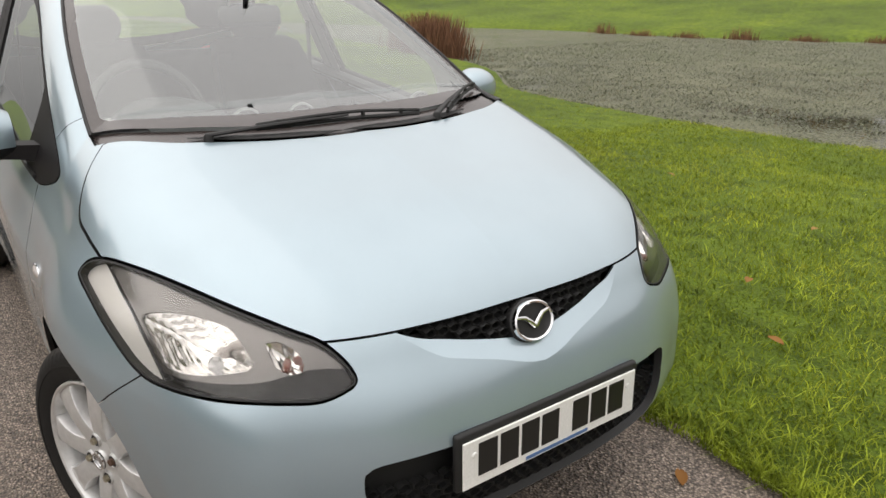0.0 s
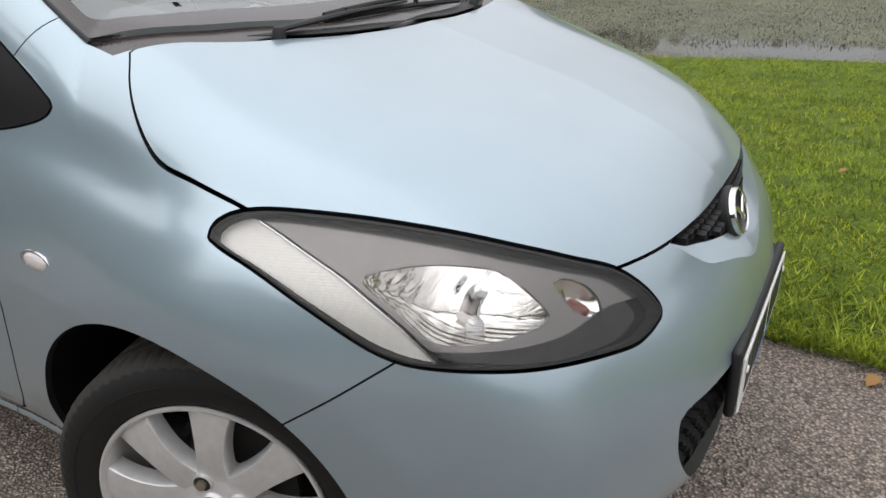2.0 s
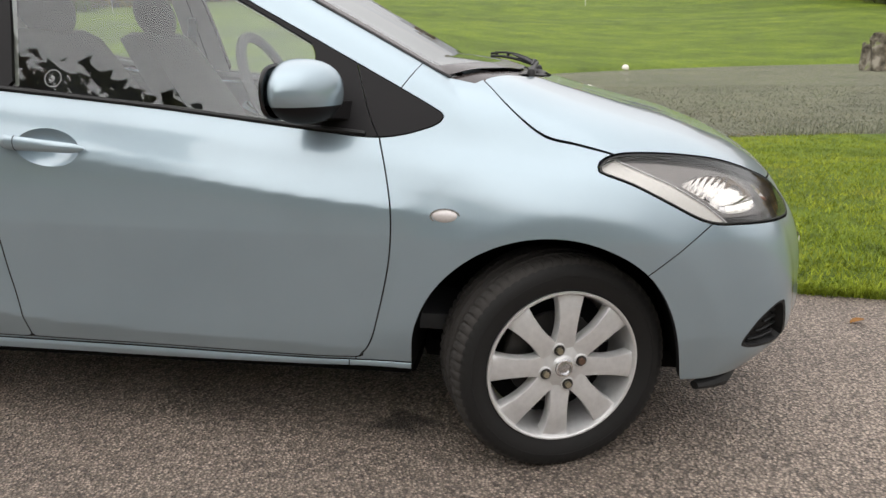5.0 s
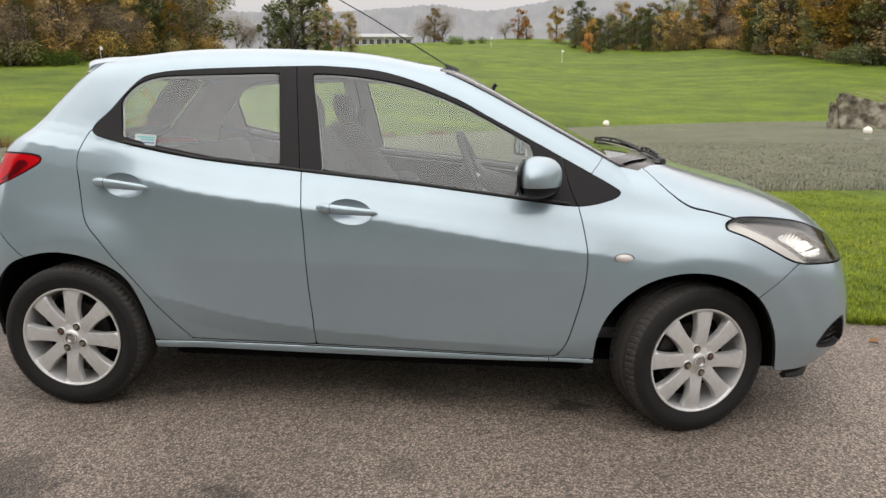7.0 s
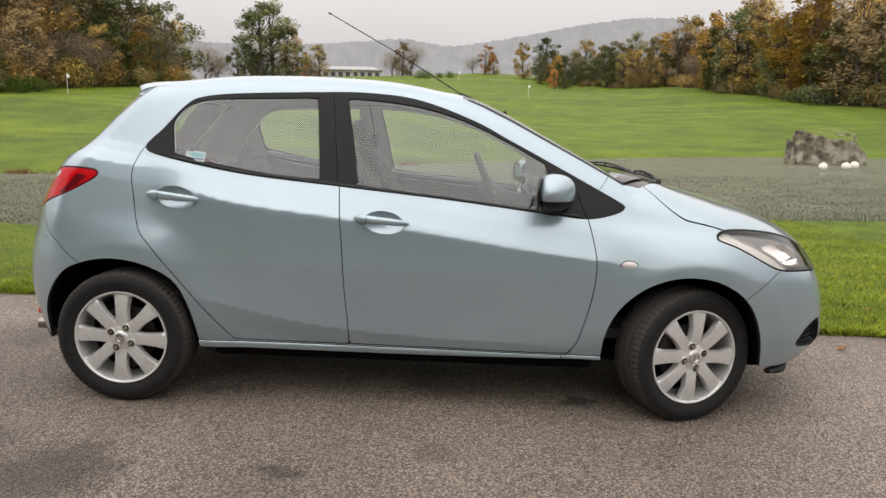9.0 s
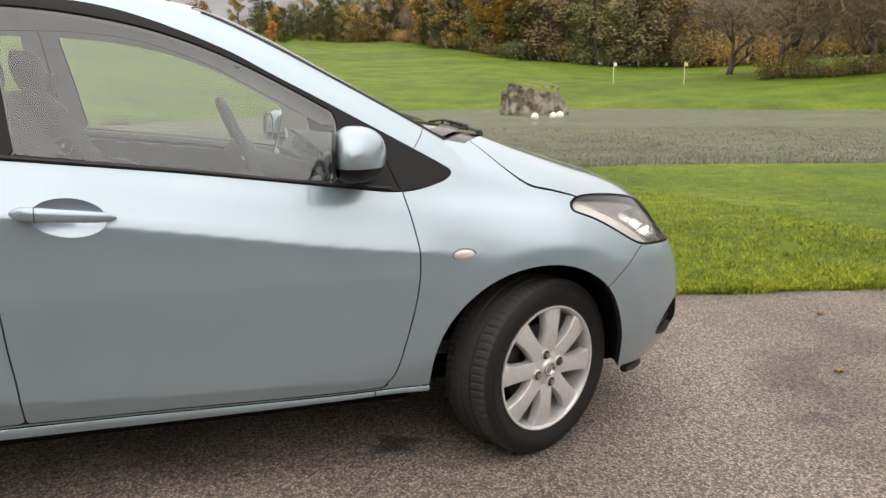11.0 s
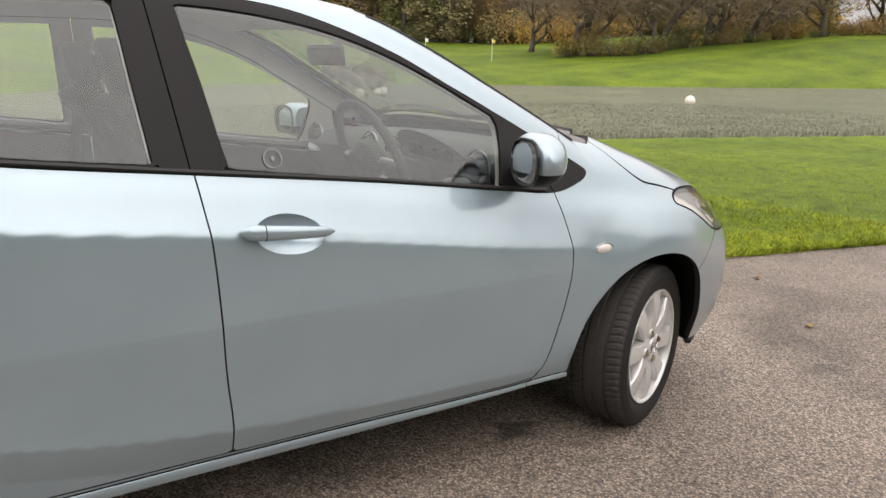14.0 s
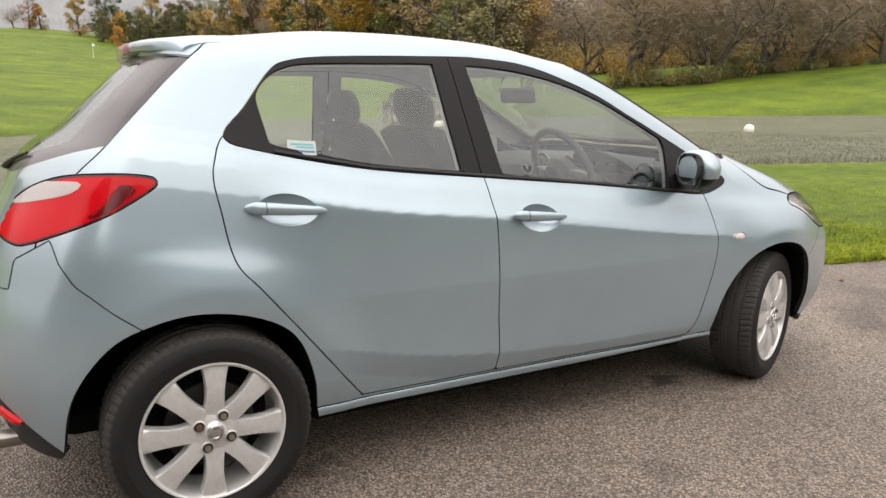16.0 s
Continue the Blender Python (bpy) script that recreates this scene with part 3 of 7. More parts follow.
def make_leaf_material(name, tones):
    """Leaves that differ from clump to clump and from tree to tree."""
    m, n, l, b = nodes_of(name)
    info, geo = n.new("ShaderNodeObjectInfo"), n.new("ShaderNodeNewGeometry")
    r = n.new("ShaderNodeValToRGB")
    e = r.color_ramp.elements
    while len(e) < len(tones):
        e.new(0.5)
    for i, (k, c) in enumerate(zip(e, tones)):
        k.position, k.color = i / (len(tones) - 1), (*c, 1)
    l.new(info.outputs["Random"], r.inputs[0])
    v = n.new("ShaderNodeMapRange")
    v.inputs["To Min"].default_value, v.inputs["To Max"].default_value = 0.55, 1.45
    l.new(geo.outputs["Random Per Island"], v.inputs["Value"])
    l.new(blend(n, l, "MULTIPLY", 1.0, r.outputs[0], v.outputs[0]), b.inputs["Base Color"])
    b.inputs["Roughness"].default_value = 0.8
    b.inputs["Specular IOR Level"].default_value = 0.15
    return m


AUTUMN = make_leaf_material("autumn_leaves", [(0.195, 0.143, 0.068), (0.255, 0.188, 0.068), (0.405, 0.247, 0.053), (0.225, 0.158, 0.075), (0.158, 0.150, 0.068), (0.450, 0.285, 0.060), (0.195, 0.150, 0.090)])
ORANGE = make_leaf_material("orange_leaves", [(0.375, 0.131, 0.031), (0.450, 0.200, 0.037)])
GREEN_LEAF = make_leaf_material("dull_green_leaves", [(0.090, 0.108, 0.042), (0.128, 0.135, 0.051), (0.173, 0.158, 0.063)])
HEDGE_LEAF = make_leaf_material("bright_shrub_leaves", [(0.084, 0.144, 0.024), (0.108, 0.168, 0.029)])
TWIG = make_leaf_material("bare_twigs", [(0.209, 0.162, 0.111), (0.250, 0.192, 0.128), (0.176, 0.142, 0.101)])
BARK = plain("bark", (0.085, 0.072, 0.058), 0.9, grain=0.8, size=40)
REED = make_leaf_material("brown_reeds", [(0.156, 0.078, 0.046), (0.195, 0.111, 0.058)])


def bare_model(rng, height, spread, leaves, clump, low):
    """A tapered trunk with forking limbs, and a haze of fine twigs round the limb ends."""
    trunk = bmesh.new()
    tips = []

    def limb(p, d, length, r, level):
        pts, rad = [p], [r]
        for k in range(3):
            d = (d + Vector((rng.uniform(-1, 1), rng.uniform(-1, 1), rng.uniform(-0.2, 0.6))) * 0.16).normalized()
            p = p + d * length / 3
            pts.append(p)
            rad.append(r * (1 - 0.25 * (k + 1)))
        add_tube(trunk, pts, rad, (7, 5, 4, 3)[min(level, 3)])
        tips.append((p, level))
        if level < 3:
            for _ in range(rng.choice((2, 3, 3)) + (level == 0) * 2):
                a = rng.uniform(0, 6.28)
                out = Vector((math.cos(a), math.sin(a), rng.uniform(0.25, 1.0))).normalized()
                q = pts[rng.choice((1, 2, 3))]
                limb(q, (d * 0.5 + out * spread).normalized(), length * rng.uniform(0.6, 0.85), r * 0.5, level + 1)
    limb(Vector((0, 0, -0.3)), Vector((0, 0, 1)), height * 0.30, height * 0.022, 0)
    ends = [p for p, level in tips if level >= 1]
    v, f = [], []
    for _ in range(leaves):
        c = rng.choice(ends)
        o = Vector((rng.gauss(0, 1), rng.gauss(0, 1), rng.gauss(0, 0.9))).normalized() * height * clump * 1.6 * rng.uniform(0.1, 1) ** 0.5
        c = c + o
        if c.z < height * low:
            continue
        s = height * rng.uniform(0.008, 0.018)
        a = Vector((rng.uniform(-1, 1), rng.uniform(-1, 1), rng.uniform(-1, 1))).normalized()
        b = a.orthogonal().normalized()
        k = len(v)
        v += [c - a * s * 2.8, c + b * s * 0.13, c + a * s * 2.8]
        f.append((k, k + 1, k + 2))
    return trunk, ([tuple(p) for p in v], [], f)


def leafy_model(rng, height, spread, leaves, clumps, low):
    """A tapered trunk, limbs to every leaf clump, and clumps spread unevenly through a tall crown."""
    trunk = bmesh.new()
    lean = Vector((rng.uniform(-0.06, 0.06), rng.uniform(-0.06, 0.06), 1)) * height
    add_tube(trunk, [(0, 0, -0.4), tuple(lean * 0.3), tuple(lean * 0.65), tuple(lean * 0.93)], [height * 0.024, height * 0.019, height * 0.011, height * 0.003], 7)
    lopsided = rng.uniform(0, 6.28)
    v, f = [], []
    for i in range(clumps):
        u = (i + rng.random()) / clumps
        wide = spread * height * math.sin(math.pi * (0.16 + 0.78 * u)) ** 0.75
        a = rng.uniform(0, 6.28)
        r = wide * rng.uniform(0.25, 1.0) ** 0.6 * (1 + 0.3 * math.cos(a - lopsided))
        c = lean * (low + (0.97 - low) * u) + Vector((math.cos(a) * r, math.sin(a) * r, rng.uniform(-0.03, 0.03) * height))
        size = height * rng.uniform(0.06, 0.115) * (1.05 - 0.35 * u)
        start = lean * max(0.05, (low + (0.9 - low) * u) * 0.72)
        add_tube(trunk, [tuple(start), tuple(start.lerp(c, 0.55) + Vector((0, 0, -0.01 * height))), tuple(c)], [height * 0.007, height * 0.004, height * 0.0015], 4)
        for _ in range(int(leaves / clumps * rng.uniform(0.6, 1.4))):
            d = Vector((rng.gauss(0, 1), rng.gauss(0, 1), rng.gauss(0, 0.8))).normalized() * size * rng.uniform(0.15, 1.25) ** 0.6
            q, s = c + d, height * rng.uniform(0.010, 0.022)
            if q.z < 0.05:
                continue
            e = Vector((rng.uniform(-1, 1), rng.uniform(-1, 1), rng.uniform(-0.7, 0.7))).normalized()
            g = e.orthogonal().normalized()
            k = len(v)
            v += [tuple(q - e * s), tuple(q + g * s * 0.95), tuple(q + e * s)]
            f.append((k, k + 1, k + 2))
    return trunk, (v, [], f)


def make_tree(seed, height, spread, leaves, clump, material, label, bare=0, low=0.18):
    rng = random.Random(seed)
    t = tagged(new("tree"), label, "tree", "woods round the course")
    trunk, crown = bare_model(rng, height, spread, leaves, clump, low) if bare else leafy_model(rng, height, spread, leaves, clump, low)
    smooth(part("trunk", trunk, BARK, t))
    part("crown", crown, material, t)
    return t


def make_shrub(seed, width, height, leaves, material, name, label, category="shrub"):
    rng = random.Random(seed)
    t = tagged(new(name), label, category)
    stem = bmesh.new()
    v, f = [], []
    lumps = [Vector((rng.uniform(-1, 1) * width * 0.32, rng.uniform(-1, 1) * width * 0.25, rng.uniform(0.25, 0.62) * height)) for _ in range(8)]
    for c in lumps:
        add_tube(stem, [(c.x * 0.3, c.y * 0.3, -0.1), (c.x * 0.7, c.y * 0.7, c.z * 0.6), tuple(c)], [0.04, 0.03, 0.015], 5)
    for _ in range(leaves):
        c = rng.choice(lumps)
        d = Vector((rng.gauss(0, 1), rng.gauss(0, 1), rng.gauss(0, 1))).normalized()
        c = c + Vector((d.x * width * 0.22, d.y * width * 0.22, d.z * height * 0.36)) * rng.uniform(0.55, 1.05)
        if c.z < 0.02:
            continue
        s = width * rng.uniform(0.013, 0.028)
        a = Vector((rng.uniform(-1, 1), rng.uniform(-1, 1), rng.uniform(-1, 1))).normalized()
        b = a.orthogonal().normalized()
        k = len(v)
        v += [tuple(c - a * s), tuple(c + b * s * 0.9), tuple(c + a * s)]
        f.append((k, k + 1, k + 2))
    smooth(part("stem", stem, BARK, t))
    part("foliage", (v, [], f), material, t)
    return t


def at_az(az, d):
    """A place on the ground in the direction az (degrees from y towards x), d metres off."""
    x, y = d * math.sin(math.radians(az)), d * math.cos(math.radians(az))
    return x, y, float(ground_height(np.array([x]), np.array([y]))[0])


def at_xy(x, y):
    return float(ground_height(np.array([x]), np.array([y]))[0])


def plant(models, rng, az, d, scale, sink=0.2):
    x, y, z = at_az(az, d)
    s = scale * rng.uniform(0.8, 1.2)
    o = copy_thing(rng.choice(models), pose(x, y, z - sink, 0, 0, rng.uniform(0, 360)))
    o.scale = (s * rng.uniform(1.0, 1.35), s * rng.uniform(1.0, 1.35), s)
    return o


rng = random.Random(5)
brown = [make_tree(i, 10, 0.26, 3700, 34, AUTUMN, "tall autumn tree with brown and yellow leaves", 0, 0.06) for i in range(1, 6)]
green = [make_tree(i, 10, 0.30, 3900, 32, GREEN_LEAF, "broad tree with dull green leaves", 0, 0.04) for i in range(11, 14)]
bare = [make_tree(i, 10, 0.62, 4600, 0.12, TWIG, "nearly bare tree with fine grey twigs", 1, 0.03) for i in range(21, 24)]
orange = [make_tree(i, 10, 0.27, 2400, 22, ORANGE, "small tree in bright orange autumn leaf", 0, 0.08) for i in range(31, 33)]
shrubs = [make_shrub(41 + i, 3.2, 2.2, 1700, m, "shrub", lab) for i, (m, lab) in enumerate(((HEDGE_LEAF, "rounded bright green clipped shrub"), (GREEN_LEAF, "dark green bramble thicket beside the wood"), (AUTUMN, "tangled brown undergrowth along the wood")))]

# the wood on the hillside to the north-east, densest and nearest where the camera looks last
for az in np.arange(15, 61, 1.35):
    edge = float(wood_edge(az))
    for row in range(3):
        d = edge + row * 8 + rng.uniform(-3, 4)
        tall = 1.35 + 0.16 * row - (0.35 if az < 17 else 0)
        kind = rng.choice((brown, brown, brown, bare)) if row else rng.choice((brown, bare, brown, green))
        if az > 36:
            kind = rng.choice((bare, bare, brown))
        plant(kind, rng, az + rng.uniform(-0.5, 0.5), d, tall)
    for _ in range(2):
        plant([shrubs[rng.choice((1, 2, 2)) if az < 36 else 2]], rng, az + rng.uniform(-0.6, 0.6), edge - rng.uniform(-1, 4), rng.uniform(0.9, 1.7) * (1 if az < 36 else 1.5))
# the wood to the north-west
for az in np.arange(-42, -22.0, 1.0):
    edge = float(wood_edge(az))
    for row in range(3):
        tall = float(np.interp(az, [-62, -35, -29, -25, -22], [1.15, 1.15, 1.3, 1.0, 0.8]))
        plant(rng.choice((brown, brown, green, bare, green)), rng, az + rng.uniform(-0.6, 0.6), edge + row * 8 + rng.uniform(-3, 3), tall + 0.10 * row - (0.35 if row == 0 else 0))
    plant([shrubs[rng.choice((1, 2))]], rng, az, edge - 2.5, rng.uniform(1.0, 1.8))
# single trees and groups along the crest
for az, d, kind, s in ((-20.6, 125, bare, 0.85), (-19.5, 128, bare, 0.8), (-18.2, 122, green, 0.5), (-17.2, 119, green, 0.62), (-16.4, 118, green, 1.15), (-15.5, 120, green, 1.2), (-14.6, 121, brown, 1.05), (-13.6, 122, orange, 0.8), (-12.7, 124, bare, 0.75), (-12.0, 126, brown, 0.6),
                       (-6.4, 175, bare, 0.95), (-5.6, 178, brown, 0.75), (-4.9, 178, bare, 0.9), (-0.1, 185, bare, 0.65), (0.8, 186, orange, 0.62), (1.5, 186, brown, 0.62), (3.8, 176, brown, 0.72), (5.3, 178, green, 0.55), (6.3, 150, orange, 0.42), (7.0, 150, green, 0.42)):
    plant(kind, rng, az, d, s)
# a close belt of trees along the crest, lower towards its end
for az in np.arange(5.2, 16.5, 0.62):
    plant(rng.choice((green, brown, brown, green, orange)), rng, az, 160 + rng.uniform(-5, 5) - 0.8 * max(0, az - 12), rng.uniform(0.45, 0.62) + 0.012 * az)
    plant(rng.choice((brown, bare, green)), rng, az + 0.3, 176 + rng.uniform(-4, 6), rng.uniform(0.62, 0.85) + 0.012 * az)
    if az > 8:
        plant([shrubs[2]], rng, az, 158 + rng.uniform(-3, 2), rng.uniform(0.5, 0.9))
for az, d, s in ((-34.2, 87, 0.95), (-33.0, 86, 1.0), (-31.9, 87, 0.95), (-21.9, 110, 1.0), (-13.9, 116, 0.9), (-4.3, 166, 1.0), (-3.6, 166, 0.9), (-2.6, 168, 0.8), (-1.8, 169, 0.8)):
    plant([shrubs[0]], rng, az, d, s, 0.1)
# shore trees beyond the pond
for az, d, size in ((40.6, 84, 1.4), (44.2, 79, 1.5), (45.3, 80, 1.6), (49.6, 78, 1.45), (50.1, 80, 1.7), (53.3, 79, 1.7), (54.1, 80, 1.5), (56.2, 78, 1.5), (57.0, 79, 1.3), (61, 78, 1.6), (64, 80, 1.7), (67, 78, 1.6)):
    o = plant(bare, rng, az, d + max(0, az - 50) * 1.6, size)
    o.scale = (o.scale[0] * 1.2, o.scale[1] * 1.2, o.scale[2])
for az in np.arange(43.4, 69, 0.6):
    plant([shrubs[rng.choice((1, 2, 2))]], rng, az + rng.uniform(-0.4, 0.4), 77 + max(0, az - 50) * 1.6 + rng.uniform(-1, 2), rng.uniform(0.7, 1.3))
# the hedge and trees on the near side of the lane, behind the camera
hedge = make_shrub(51, 3.4, 2.3, 5000, GREEN_LEAF, "hedge_shrub", "dense dark green hedge shrub beside the lane", "hedge")
for k in range(60):
    x = -24 + k * 0.8
    y = float(road_back(x)) - 2.9 - rng.uniform(0, 0.6)
    m = pose(x, y, at_xy(x, y) - 0.05, 0, 0, rng.uniform(0, 360)) @ Matrix.Diagonal((1.2, 1.2, rng.uniform(1.0, 1.18), 1))
    if k:
        copy_thing(hedge, m)
    else:
        hedge.matrix_basis = m
# a close belt of low trees behind that hedge
for k in range(32):
    x = -32 + k * 2.0 + rng.uniform(-0.3, 0.3)
    y = float(road_back(x)) - 6.4 + rng.uniform(-0.4, 0.4)
    o = copy_thing(rng.choice(green), pose(x, y, at_xy(x, y) - 0.1, 0, 0, rng.uniform(0, 360)))
    t = 0.36 * rng.uniform(0.96, 1.04)
    o.scale = (t * 1.35, t * 1.35, t)
# tall trees farther back along the lane
for k in range(9):
    x, y = -7.6 - 2.6 * k, -11.8 - 0.35 * k + rng.uniform(-0.8, 0.8)
    o = copy_thing(rng.choice(green + brown[:2]), pose(x, y, at_xy(x, y) - 0.1, 0, 0, rng.uniform(0, 360)))
    t = rng.uniform(0.98, 1.12)
    o.scale = (t * 1.1, t * 1.1, t)
for group in (brown, green, bare, orange):
    for k, t in enumerate(group):
        x, y, z = at_az(70 + 2.5 * k + 9 * (group is green) + 17 * (group is bare), 95)
        t.matrix_basis = pose(x, y, z) @ Matrix.Diagonal((1.1, 1.1, 1.2, 1))
for k, t in enumerate(shrubs):
    x, y, z = at_az(69 + 4 * k, 88)
    t.matrix_basis = pose(x, y, z)


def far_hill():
    """A long wooded ridge; its mist is painted as a pale grey glow."""
    m = bpy.data.materials.new("painted_mist_glow")
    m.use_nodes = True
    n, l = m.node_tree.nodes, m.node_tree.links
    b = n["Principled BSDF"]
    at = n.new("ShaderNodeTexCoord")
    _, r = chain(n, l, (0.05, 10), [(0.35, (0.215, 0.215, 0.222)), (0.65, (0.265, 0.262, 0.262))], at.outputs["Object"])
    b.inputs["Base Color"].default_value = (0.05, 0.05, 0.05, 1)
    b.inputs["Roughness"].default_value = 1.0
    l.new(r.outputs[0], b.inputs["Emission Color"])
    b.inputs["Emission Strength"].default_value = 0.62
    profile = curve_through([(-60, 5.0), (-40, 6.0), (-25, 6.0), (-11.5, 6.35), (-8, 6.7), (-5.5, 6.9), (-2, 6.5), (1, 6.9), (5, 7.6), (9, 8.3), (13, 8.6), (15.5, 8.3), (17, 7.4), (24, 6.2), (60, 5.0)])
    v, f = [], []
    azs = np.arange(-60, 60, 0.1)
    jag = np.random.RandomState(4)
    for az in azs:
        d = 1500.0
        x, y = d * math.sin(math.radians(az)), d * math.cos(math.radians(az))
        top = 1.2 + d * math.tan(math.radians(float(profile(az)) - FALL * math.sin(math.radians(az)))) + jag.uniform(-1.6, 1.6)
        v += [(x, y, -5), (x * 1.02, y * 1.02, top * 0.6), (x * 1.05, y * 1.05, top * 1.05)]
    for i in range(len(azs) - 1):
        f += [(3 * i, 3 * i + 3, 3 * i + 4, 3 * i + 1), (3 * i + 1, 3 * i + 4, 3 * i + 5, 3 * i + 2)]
    tagged(smooth(part("backdrop", (v, [], f), m)), "long wooded ridge with grey mist painted into its glow", "hill", kind="structure")


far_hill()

# ---- things on the pond and the course ----

def make_stone():
    m, n, l, b = nodes_of("mossy_boulder")
    at, geo = n.new("ShaderNodeTexCoord"), n.new("ShaderNodeNewGeometry")
    f, base = chain(n, l, (2.2, 8), [(0.32, (0.045, 0.038, 0.026)), (0.48, (0.15, 0.13, 0.095)), (0.64, (0.34, 0.31, 0.25))], at.outputs["Object"])
    up = n.new("ShaderNodeSeparateXYZ")
    l.new(geo.outputs["Normal"], up.inputs[0])
    add = n.new("ShaderNodeMath")
    l.new(up.outputs["Z"], add.inputs[0])
    l.new(f.outputs[0], add.inputs[1])
    r = n.new("ShaderNodeMapRange")
    r.inputs["From Min"].default_value, r.inputs["From Max"].default_value = 0.82, 1.15
    l.new(add.outputs[0], r.inputs["Value"])
    l.new(blend(n, l, "MIX", r.outputs[0], base.outputs[0], (0.12, 0.15, 0.025)), b.inputs["Base Color"])
    b.inputs["Roughness"].default_value = 0.9
    bump = n.new("ShaderNodeBump")
    bump.inputs["Strength"].default_value, bump.inputs["Distance"].default_value = 0.9, 0.12
    l.new(f.outputs[0], bump.inputs["Height"])
    l.new(bump.outputs[0], b.inputs["Normal"])
    return m


def boulder(x, y, sx, sy, sz, seed):
    bm = bmesh.new()
    bmesh.ops.create_icosphere(bm, subdivisions=5, radius=1)
    for v in bm.verts:
        p = v.co.copy()
        k = 1 + 0.22 * noise.noise(p * 1.3 + Vector((seed, 0, 0))) + 0.10 * noise.noise(p * 3.7) + 0.05 * noise.noise(p * 9)
        q = Vector((abs(p.x) ** 0.72 * math.copysign(1, p.x), abs(p.y) ** 0.8 * math.copysign(1, p.y), abs(p.z) ** 0.5 * math.copysign(1, p.z))) * k
        v.co = Vector((q.x * sx, q.y * sy, q.z * sz - 0.15 * q.x))
    ob = smooth(part("boulder", bm, make_stone()))
    ob.matrix_basis = pose(x, y, WATER + sz * 0.40, 0, 0, -24)
    return tagged(ob, "large moss-topped grey boulder standing in the pond", "boulder")


boulder(19.7, 38.0, 1.85, 1.3, 1.32, 7)
BUOY = plain("weathered_white_plastic", (0.72, 0.68, 0.60), 0.55, grain=0.3, size=30)


def buoy(x, y, r):
    ob = solid("buoy", lathe([(0.0, r * 1.06), (r * 0.12, r * 1.05), (r * 0.14, r * 0.99)] + [(r * math.sin(a), r * math.cos(a)) for a in np.linspace(0.2, math.pi, 22)], 28, pose(0, 0, 0, 90)), BUOY)
    ob.matrix_basis = pose(x, y, WATER + r * 0.55)
    return tagged(ob, "white plastic float resting on the pond weed", "float", "floats on the pond")


for x, y, r in ((16.8, 31.8, 0.20), (18.2, 32.5, 0.20), (18.95, 33.2, 0.21), (21.3, 37.2, 0.22), (2.87, 21.3, 0.2), (6.7, 44.5, 0.22), (25.8, 18.5, 0.22)):
    buoy(x, y, r)


def reeds(x, y, w, d, h, count, seed):
    g = random.Random(seed)
    v, f = [], []
    for _ in range(count):
        px, py = g.gauss(0, 0.42) * w, g.gauss(0, 0.42) * d
        hh = h * g.uniform(0.45, 1.0) * max(0.35, 1 - 0.35 * (px / w) ** 2)
        lean = (g.uniform(-0.25, 0.25), g.uniform(-0.25, 0.25))
        k = len(v)
        v += [(px - 0.012, py, 0), (px + 0.012, py, 0), (px + lean[0] * hh * 0.5, py + lean[1] * hh * 0.5, hh * 0.6), (px + lean[0] * hh, py + lean[1] * hh, hh)]
        f += [(k, k + 1, k + 2), (k + 2, k + 1, k + 3)]
    ob = part("reeds", (v, [], f), REED)
    ob.matrix_basis = pose(x, y, WATER)
    return tagged(ob, "clump of rusty brown reeds at the pond edge", "reeds", kind="stuff")


reeds(-14.6, 11.6, 1.5, 0.8, 1.25, 1500, 1), reeds(-16.5, 12.6, 1.7, 0.9, 1.3, 1500, 2)
for k in range(9):
    x = -20 + k * 2.1
    reeds(x, float(far_shore(x)) - 0.25, 0.9, 0.2, 0.35 + 0.25 * (k % 3 == 0), 160, 10 + k)


def flag(x, y, color, height=2.1):
    z = float(ground_height(np.array([x]), np.array([y]))[0])
    t = tagged(new("golf_flag"), "thin golf flagstick with a small %s flag on the green" % color, "golf flag", "flags on the greens")
    mat = plain(color + "_cloth", {"white": (0.75, 0.75, 0.75), "yellow": (0.65, 0.5, 0.08)}[color], 0.8)
    solid("flagstick", tube([(0, 0, -0.1), (0, 0, height)], 0.025, 8), PLATE_WHITE, t)
    rows = [[(0.34 * u, 0.05 * math.sin(5 * u), height - 0.02 - 0.16 * u), (0.30 * u, 0.05 * math.sin(5 * u + 0.4), height - 0.40 - 0.06 * u)] for u in np.linspace(0, 1, 7)]
    v = [p for r in rows for p in r] + [(p[0], p[1] + 0.006, p[2]) for r in rows for p in r]
    f = [(2 * i, 2 * i + 1, 2 * i + 3, 2 * i + 2) for i in range(6)] + [(14 + 2 * i, 14 + 2 * i + 2, 14 + 2 * i + 3, 14 + 2 * i + 1) for i in range(6)]
    smooth(part("flag", (v, [], f), mat, t))
    t.matrix_basis = pose(x, y, z)


PLATE_WHITE = plain("white_stick", (0.7, 0.7, 0.68), 0.5)
for az, d, c in ((37.8, 72, "yellow"), (32.6, 74, "white"), (-30.2, 84, "white"), (-25.0, 98, "yellow"), (-9.4, 150, "yellow"), (-1.2, 155, "white"), (4.3, 120, "white")):
    x, y, z = at_az(az, d)
    flag(x, y, c)


